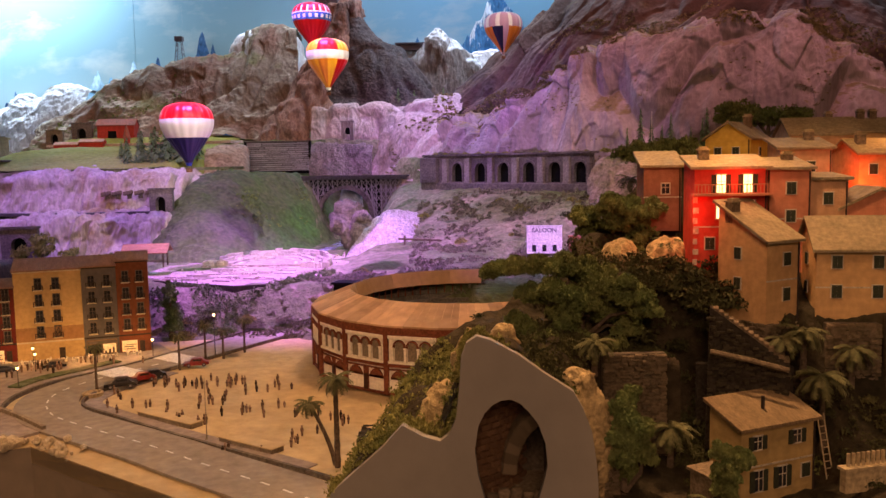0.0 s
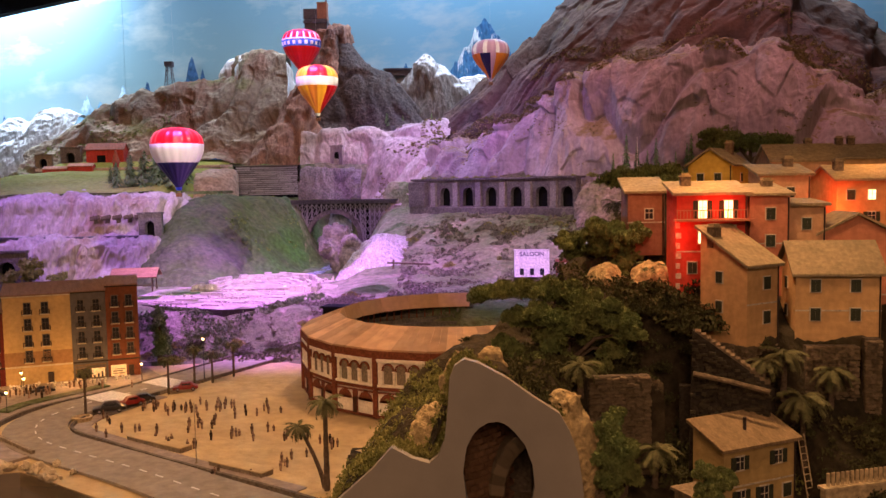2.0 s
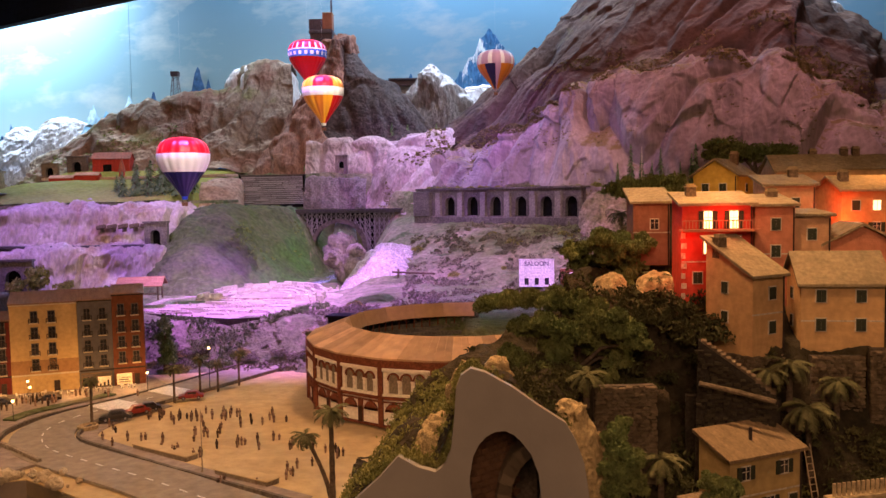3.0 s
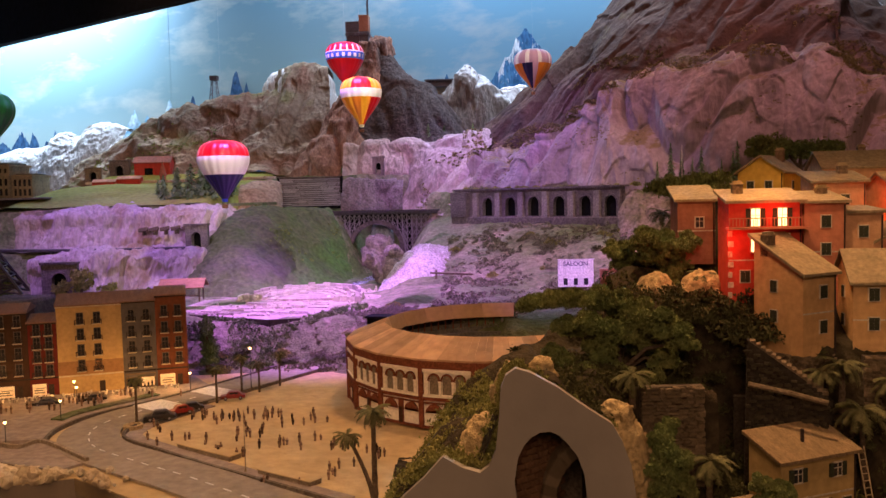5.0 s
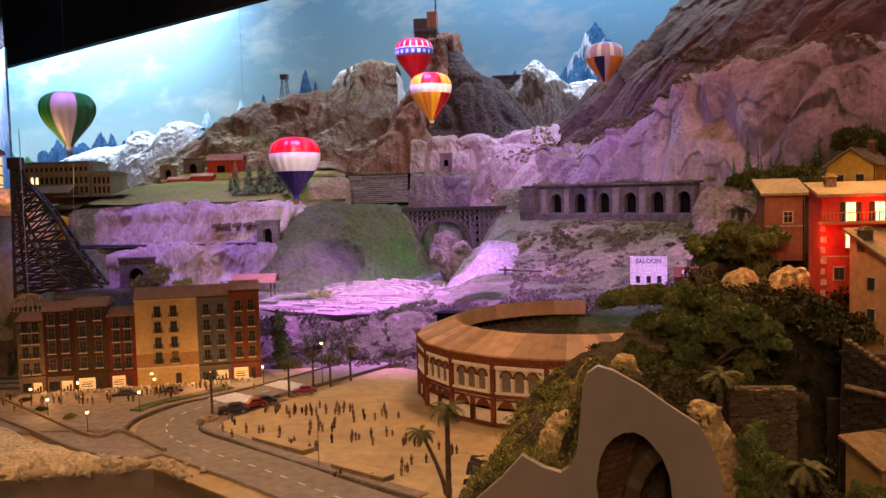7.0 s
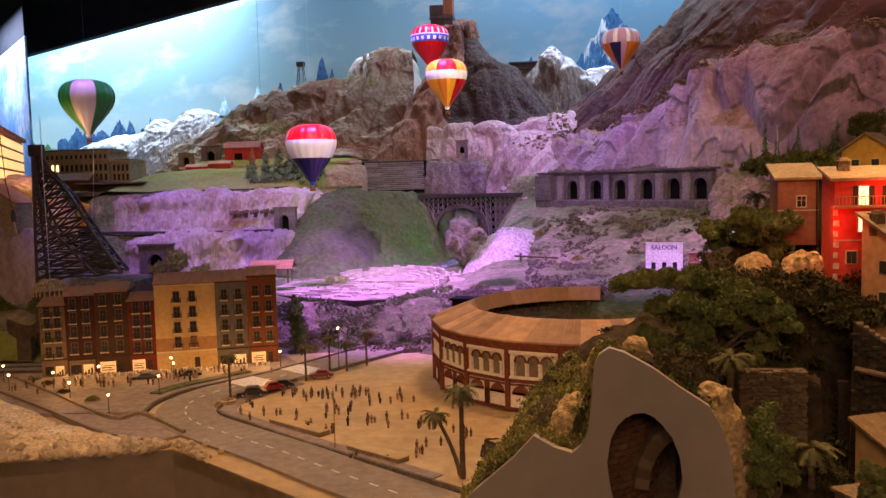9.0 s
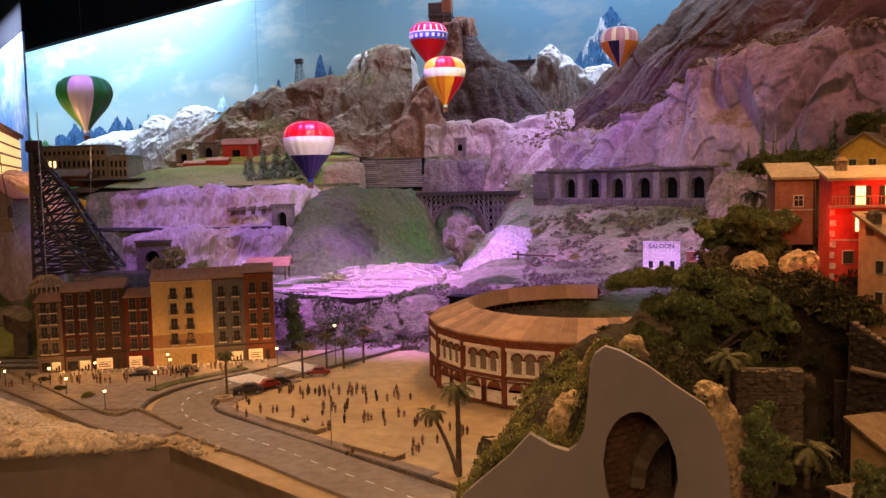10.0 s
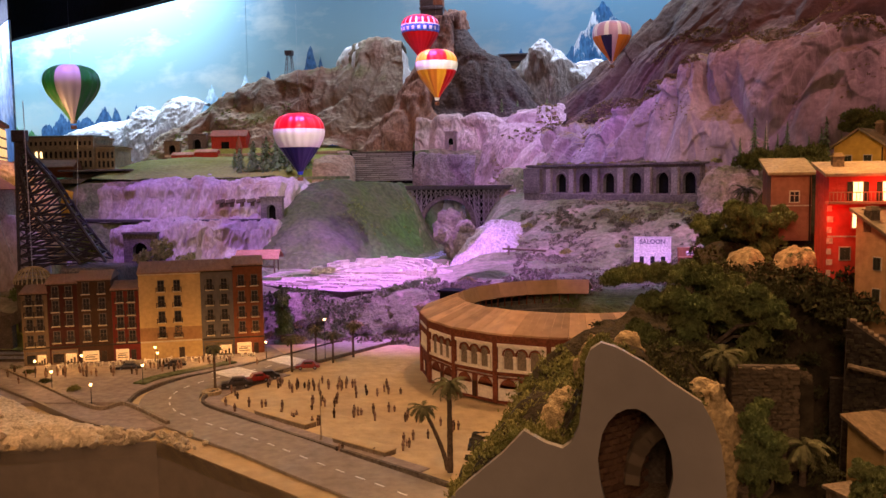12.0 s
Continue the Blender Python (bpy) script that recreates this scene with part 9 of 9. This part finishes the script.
t = thing("palm_planter", pose(-0.665, 1.556, -0.002), "round cream kerb stones round a palm", "planter")
part("ring", lathe(bmesh.new(), [(0.018, 0), (0.019, 0.007), (0.015, 0.008), (0.013, 0.003)], 20), M["cream_stone"], t)

# ramp walls and rubble bank at the layout's corner
for pth, lab in (([(-1.42, 1.86), (-1.10, 1.625), (-0.84, 1.43), (-0.79, 1.456), (-0.655, 1.346)], "low cream parapet wall beside the lamps"), ([(-1.26, 1.65), (-1.0, 1.475), (-0.80, 1.335), (-0.69, 1.292)], "low dark retaining wall above the rubble")):
    w = ribbon("parapet", pth, 0.0032, 0.0075, M["kerb_pale"] if "cream" in lab else M["board"], lab, "parapet", 0.018, 60)
L = [[(-1.35, 1.06, -0.006), (-0.95, 1.185, -0.006), (-0.80, 1.232, -0.006), (-0.655, 1.279, -0.006)], [(-1.35, 1.22, 0.03), (-0.98, 1.27, 0.028), (-0.82, 1.27, 0.016), (-0.67, 1.289, 0.004)], [(-1.30, 1.45, 0.045), (-1.03, 1.40, 0.022), (-0.84, 1.33, 0.008), (-0.68, 1.296, 0.0)], [(-1.30, 1.60, 0.03), (-1.08, 1.49, 0.006), (-0.85, 1.36, 0.0), (-0.69, 1.30, -0.004)]]
bank = sheet("rubble_bank", L, 60, 140, 0.007, 22, 81.0, M["rubble"], "cream rubble bank at the corner of the layout", "rubble bank", 1.0)
rng = random.Random(90)
rocks = []
for v in range(4):
    bm = bmesh.new()
    bmesh.ops.create_icosphere(bm, subdivisions=1, radius=1.0)
    for q in bm.verts:
        q.co *= rng.uniform(0.7, 1.15)
    rocks.append(bm)
G = np.array([spline(l, 40) for l in L])
made = {}
for k in range(260):
    u, v = rng.random() ** 2.2 * (1.4 if k < 200 else 2.6), rng.uniform(0.1, 1.0)
    j = min(int(v * 39), 39)
    i = min(int(u), 2)
    p = G[i, j] * (1 - (u - i)) + G[i + 1, j] * (u - i)
    s = rng.uniform(0.003, 0.0115) * (1.0 if u < 0.7 else 0.55)
    if v > 0.8:
        s *= 1.15
    n = k % 4
    if n not in made:
        o = part("stone", rocks[n], M["rubble"], bank)
        made[n] = o.data
    else:
        o = new("stone", made[n])
        o.parent = bank
    o.matrix_local = pose(p[0], p[1], p[2] + s * 0.35, rng.uniform(0, 360), rng.uniform(0, 360), rng.uniform(0, 360))
    o.scale = (s * rng.uniform(0.8, 1.4), s, s * rng.uniform(0.7, 1.1))
for k in range(38):
    o = new("stone", made[k % 4])
    o.parent = bank
    a = rng.random()
    s = rng.uniform(0.002, 0.007)
    o.matrix_local = pose(-0.66 + 0.11 * a + rng.gauss(0, 0.008), 1.30 - 0.075 * a + rng.gauss(0, 0.012), s * 0.4, rng.uniform(0, 360), rng.uniform(0, 360), 0)
    o.scale = (s, s * 1.2, s * 0.9)

# ---------------------------------------------------------------- village stonework
def stone_wall(label, m, w, h, cw, ch, seed, depth=0.012):
    """A dry stone wall, each stone its own piece: front at y = 0."""
    rng = random.Random(seed)
    t = thing("stone_wall", m, label, "stone wall", "stone walls")
    part("core", boxes((0, 0.002, 0, w, depth, h)), M["mortar"], t)
    z = 0.0
    while z < h - ch * 0.5:
        x = -rng.uniform(0, cw * 0.5)
        hh = ch * rng.uniform(0.75, 1.25)
        while x < w:
            ww = cw * rng.uniform(0.6, 1.5)
            o = shared("stone|wall", lambda: boxes((-0.5, -0.5, -0.5, 0.5, 0.5, 0.5), bevel=0.12), M["stone"], t, pose(min(max(x + ww / 2, ww * 0.4), w - ww * 0.3), 0.0, z + hh / 2 + rng.uniform(-0.0006, 0.0006), rng.uniform(-8, 8), rng.uniform(-9, 9), rng.uniform(-8, 8)))
            o.scale = (ww * rng.uniform(0.8, 1.0), 0.006 * rng.uniform(0.6, 1.7), hh * rng.uniform(0.75, 1.0))
            x += ww
        z += hh
    return t


stone_wall("rough brown dry stone wall beside the tunnel mound", pose(0.176, 0.889, 0.09, 0, 0, 3), 0.066, 0.130, 0.0075, 0.0034, 101)
stone_wall("brown stone retaining wall under the tan house", pose(0.418, 0.912, 0.185, 0, 0, -6), 0.055, 0.060, 0.0058, 0.0036, 102)
stone_wall("narrow stone buttress by the tan house", pose(0.476, 0.898, 0.17, 0, 0, -8), 0.016, 0.085, 0.005, 0.0036, 103)
stone_wall("brown stone wall beside the garden steps", pose(0.385, 0.915, 0.135, 0, 0, -4), 0.034, 0.055, 0.0055, 0.0036, 104)
stone_wall("stone footing below the tall tan house", pose(0.350, 0.905, 0.185, 0, 0, 30), 0.052, 0.062, 0.0055, 0.0036, 105)
stone_wall("stone footing beside the tall tan house", pose(0.350, 0.905, 0.185, 0, 0, 30) @ pose(0, 0.066, 0, 0, 0, -90), 0.067, 0.062, 0.0058, 0.0036, 106)
stone_wall("narrow stone edge beside the fascia board", pose(0.168, 0.838, 0.04, 0, 0, 4), 0.014, 0.075, 0.006, 0.004, 107)
e = Vector((0.02, 0.02, 0.425))
t = thing("garden_stairs", Matrix.Translation(e) @ Matrix.Scale(0.94, 4) @ Matrix.Translation(-e), "pale stone steps on a sloping stone wall", "stairs")
for k in range(15):
    f = k / 14
    o = shared("step", lambda: boxes((-0.5, -0.5, -0.5, 0.5, 0.5, 0.5), bevel=0.06), M["stone"], t, pose(0.312 + 0.071 * f, 0.952 - 0.022 * f, 0.256 - 0.053 * f, 0, 0, -17))
    o.scale = (0.0065, 0.017, 0.0045)
bm = bmesh.new()
side = [(0.300, 0.946, 0.070), (0.384, 0.921, 0.070), (0.384, 0.921, 0.199), (0.304, 0.945, 0.259)]
a = [bm.verts.new(p) for p in side]
b = [bm.verts.new((p[0] + 0.005, p[1] + 0.018, p[2])) for p in side]
bm.faces.new(a), bm.faces.new(b[::-1])
for i in range(4):
    bm.faces.new((a[(i + 1) % 4], a[i], b[i], b[(i + 1) % 4]))
bmesh.ops.recalc_face_normals(bm, faces=bm.faces[:])
# the dark void under the steps is put into this wall's colour
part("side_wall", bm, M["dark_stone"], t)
rng = random.Random(202)
for k in range(210):
    u, v = rng.random(), rng.random()
    z = 0.15 + (0.252 - 0.058 * u - 0.15) * v
    # these stones carry the darkness under the steps in their colour
    o = shared("stone|wall", lambda: boxes((-0.5, -0.5, -0.5, 0.5, 0.5, 0.5), bevel=0.12), M["stair_shade_stone"], t, pose(0.303 + 0.079 * u, 0.9445 - 0.0235 * u, z, 0, rng.uniform(-6, 6), -17))
    o.scale = (rng.uniform(0.0035, 0.008), 0.006, rng.uniform(0.0025, 0.0042))
part("coping", tube(bmesh.new(), [(0.300, 0.930, 0.213), (0.34, 0.920, 0.205), (0.378, 0.908, 0.196)], 0.003, 6), M["stone"], t)
# vault wall painted near-black for the shade of its recess
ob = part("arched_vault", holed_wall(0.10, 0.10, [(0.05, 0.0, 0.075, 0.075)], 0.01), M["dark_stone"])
ob.matrix_world = pose(0.284, 0.928, 0.10, 0, 0, -14)
tagged(ob, "stone retaining wall with an arched vault, near-black for its shade", "retaining wall")
for k, (x, y, z, r, h) in enumerate(((0.232, 1.075, 0.255, 0.036, 0.066), (0.288, 1.06, 0.255, 0.036, 0.069), (0.155, 0.835, 0.13, 0.016, 0.085), (0.008, 0.885, 0.115, 0.030, 0.080), (0.152, 0.85, 0.14, 0.020, 0.066), (0.166, 0.85, 0.12, 0.017, 0.066), (0.178, 0.85, 0.09, 0.014, 0.075), (0.30, 1.07, 0.25, 0.025, 0.05), (-0.02, 0.925, 0.12, 0.02, 0.045), (0.143, 0.85, 0.16, 0.018, 0.05), (0.166, 0.845, 0.08, 0.014, 0.07), (0.035, 0.855, 0.215, 0.018, 0.045), (0.07, 0.87, 0.215, 0.02, 0.04))):
    mount("pale_rock", [(x, y, z, r, r * 0.8), (x, y, z + h * 0.4, r * 0.95, r * 0.75), (x, y, z + h * 0.8, r * 0.7, r * 0.6), (x, y, z + h, r * 0.3, r * 0.3), (x, y, z + h * 1.02, 0.002, 0.002)], 34, 44, 0.009, 34, 110.0 + k, M["rock_ochre"], "weathered pale ochre rock outcrop", "rock", 0.8, "")
lad = thing("ladder", pose(0.398, 0.845, 0.09, -14, 0, 20), "thin wooden ladder leaning beside the cottage", "ladder")
for sx in (-0.004, 0.004):
    part("rail", tube(bmesh.new(), [(sx, 0, 0), (sx, 0, 0.075)], 0.0007, 5), M["cream_stone"], lad)
for k in range(10):
    part("rung", tube(bmesh.new(), [(-0.004, 0, 0.006 + 0.007 * k), (0.004, 0, 0.006 + 0.007 * k)], 0.0005, 4), M["cream_stone"], lad)
t = thing("garden_fence", pose(0.388, 0.80, 0.104, 0, 0, 14), "pale picket fence on a cream garden wall", "fence")
part("wall", boxes((0, -0.004, 0, 0.09, 0.004, 0.022), (-0.002, -0.006, 0.022, 0.092, 0.006, 0.025)), M["cream_stone"], t)
for k in range(16):
    part("picket", boxes((0.004 + 0.0055 * k, -0.001, 0.025, 0.007 + 0.0055 * k, 0.001, 0.038)), M["cream_stone"], t)


# ---------------------------------------------------------------- beyond the apartments: carousel, boat, lit houses, trees
t = thing("carousel_dome", pose(-1.335, 2.02, 0.0), "pale wire-ribbed carousel dome behind the apartments", "carousel")
part("drum", lathe(bmesh.new(), [(0.040, 0.0), (0.040, 0.14), (0.045, 0.15), (0.045, 0.16)], 24), M["bark"], t)
for k in range(12):
    a = math.pi * k / 12
    pts = [(0.046 * math.cos(b) * math.cos(a), 0.046 * math.cos(b) * math.sin(a), 0.155 + 0.042 * math.sin(b)) for b in np.linspace(0, math.pi, 13)]
    part("rib", tube(bmesh.new(), pts, 0.0016, 5), M["cream_stone"], t)
for h, r in ((0.172, 0.042), (0.187, 0.030)):
    part("hoop", tube(bmesh.new(), [(r * math.cos(b), r * math.sin(b), h) for b in np.linspace(0, 2 * math.pi, 25)], 0.0014, 5), M["cream_stone"], t)
part("mast", tube(bmesh.new(), [(0, 0, 0.16), (0, 0, 0.62)], 0.0012, 5), M["wire"], t)
t = thing("swing_boat", pose(-1.345, 1.92, 0.058, 0, 0, 8), "dark wooden swing boat on the fairground", "swing boat")
bm = bmesh.new()
rows = []
for u in np.linspace(-1, 1, 11):
    w, lift = 0.020 * (1 - u * u) ** 0.5 + 0.002, 0.022 * u * u
    rows.append([bm.verts.new((0.045 * u, -w, 0.03 + lift)), bm.verts.new((0.045 * u, -w * 0.6, lift)), bm.verts.new((0.045 * u, w * 0.6, lift)), bm.verts.new((0.045 * u, w, 0.03 + lift))])
for p, q in zip(rows, rows[1:]):
    for i in range(3):
        bm.faces.new((p[i], q[i], q[i + 1], p[i + 1]))
part("hull", bm, M["bark"], t)
part("bench", boxes((-0.02, -0.014, 0.02, 0.02, 0.014, 0.023)), M["cream_stone"], t)
part("stand", boxes((-0.018, -0.012, -0.06, 0.018, 0.012, 0.004), bevel=0.002), M["bark"], t)
ob = field("fair_lawn", -1.75, -1.14, 1.90, 2.06, 0.02, lambda x, y: 0.0045 + 0.05 * ss(1.92, 2.05, y), 0.002, 12.0, 9.0, M["meadow"], "green fairground lawn behind the pavement", "lawn")
for k in range(2):
    ribbon("rail_track", [(-1.75, 1.74 + 0.05 * k), (-1.45, 1.775 + 0.05 * k), (-1.19, 1.80 + 0.05 * k)], 0.017, 0.0085, M["bark"], "brown rail track on sleepers beside the fairground", "rail track", 0.005, 40)
    for side in (-0.008, 0.008):
        ribbon("steel_rail", [(-1.75, 1.74 + 0.05 * k + side), (-1.45, 1.775 + 0.05 * k + side), (-1.19, 1.80 + 0.05 * k + side)], 0.0011, 0.0112, M["wire"], "thin steel rail of the model track", "rail", 0.003, 40)
M["win_dim"] = paint("warm_window_band", (0.8, 0.6, 0.3), (0.6, 0.4, 0.2), 40, 0.5, 0.0, emit=(1.0, 0.6, 0.2), strength=1.1)
t = thing("lit_hall", pose(-1.765, 2.45, 0.462, 0, 0, 119.3), "long tan hall with rows of glowing yellow windows", "hall")
part("wall", boxes((0, 0.004, 0, 0.745, 0.22, 0.160)), M["opera"], t)
part("roof", boxes((-0.01, -0.012, 0.160, 0.755, 0.23, 0.176), bevel=0.003), M["v_brown"], t)
for j in range(4):
    part("sill_band", boxes((0, -0.002, 0.004 + 0.037 * j, 0.745, 0.004, 0.009 + 0.037 * j)), M["opera"], t)
    for i in range(15):
        shared("window|lh", lambda: boxes((-0.019, 0, 0, 0.019, 0.004, 0.029)), M["win_dim"], t, pose(0.026 + 0.0495 * i, 0, 0.010 + 0.037 * j), "glowing window")
sheet("ochre_bank", [[(-1.80, 2.26, 0.08), (-1.64, 2.42, 0.08), (-1.70, 2.74, 0.10), (-1.93, 3.1, 0.12)], [(-1.85, 2.28, 0.28), (-1.66, 2.44, 0.29), (-1.72, 2.75, 0.30), (-1.95, 3.1, 0.32)], [(-1.88, 2.32, 0.38), (-1.70, 2.47, 0.38), (-1.77, 2.76, 0.39), (-2.02, 3.12, 0.40)], [(-1.92, 2.36, 0.468), (-1.745, 2.48, 0.468), (-1.85, 2.78, 0.468), (-2.10, 3.12, 0.468)], [(-2.3, 2.2, 0.466), (-2.2, 2.5, 0.466), (-2.2, 2.9, 0.466), (-2.4, 3.2, 0.466)]], 60, 80, 0.014, 9, 77.0, paint("ochre_bank_earth", (0.42, 0.27, 0.12), (0.30, 0.19, 0.09), 9, 0.92, 0.4), "ochre earth bank under the lit hall", "bank", 0.5, form=fissured)
mount("violet_rock", [(-1.68, 2.34, 0.02, 0.15, 0.10), (-1.68, 2.35, 0.18, 0.125, 0.08), (-1.69, 2.36, 0.27, 0.10, 0.06), (-1.70, 2.37, 0.305, 0.06, 0.04), (-1.70, 2.37, 0.312, 0.02, 0.02), (-1.70, 2.37, 0.313, 0.004, 0.004)], 50, 80, 0.03, 10, 79.0, M["rock_pale"], "pale violet-lit rock ledge under the ochre bank", "rock", 0.6, form=fissured)
gabled("bank_house", "small ochre house with a dark pitched roof", "house", pose(-1.79, 2.29, 0.295, 0, 0, 0), 0.18, 0.08, 0.10, 0.055, "opera", "v_brown", along_x=False)
t = thing("hanging_cable", pose(-1.40, 2.0, 0.2), "thin black hanging cable with a weight and a pale rope", "cable")
part("cable", tube(bmesh.new(), [(-0.15, 0, 2.7), (-0.039, 0, 0.427), (-0.028, 0, 0.252), (-0.013, 0, 0.18)], 0.0012, 6), M["iron"], t)
part("weight", lathe(bmesh.new(), [(0.0, -0.032), (0.005, -0.030), (0.006, -0.012), (0.004, 0.0), (0.0, 0.002)], 10), M["iron"], t).matrix_local = pose(-0.013, 0, 0.18)
part("rope", tube(bmesh.new(), [(-0.013, 0, 0.150), (0.005, 0, 0.08), (0.030, 0, 0.009)], 0.0010, 6), M["wire"], t, "pale rope")
for k, (x, y, z, s) in enumerate(((-1.64, 2.80, 0.08, 1.0), (-1.365, 2.80, 0.08, 1.0), (-1.69, 2.84, 0.10, 1.1), (-1.70, 2.5, 0.05, 0.9), (-1.6, 2.2, 0.03, 0.8), (-1.45, 2.15, 0.03, 0.8), (-1.35, 2.62, 0.08, 0.8), (-1.22, 2.68, 0.08, 0.7), (-1.0, 2.42, 0.1, 0.6))):
    rng = random.Random(300 + k)
    blobs = [(rng.uniform(-0.03, 0.03), rng.uniform(-0.03, 0.03), rng.uniform(0.04, 0.11), 0.028, 0.028, 0.026) for _ in range(7)]
    o = tree("rounded dark green tree below the cliff", "leafy_tree", "tree", pose(x, y, z), [(0, 0, 0), (0, 0, 0.03), (0, 0, 0.07)], blobs, 1300, 0.005, "foliage_olive" if k in (1, 6, 7) else "foliage", 300 + k)
    o.scale = (s, s, s)
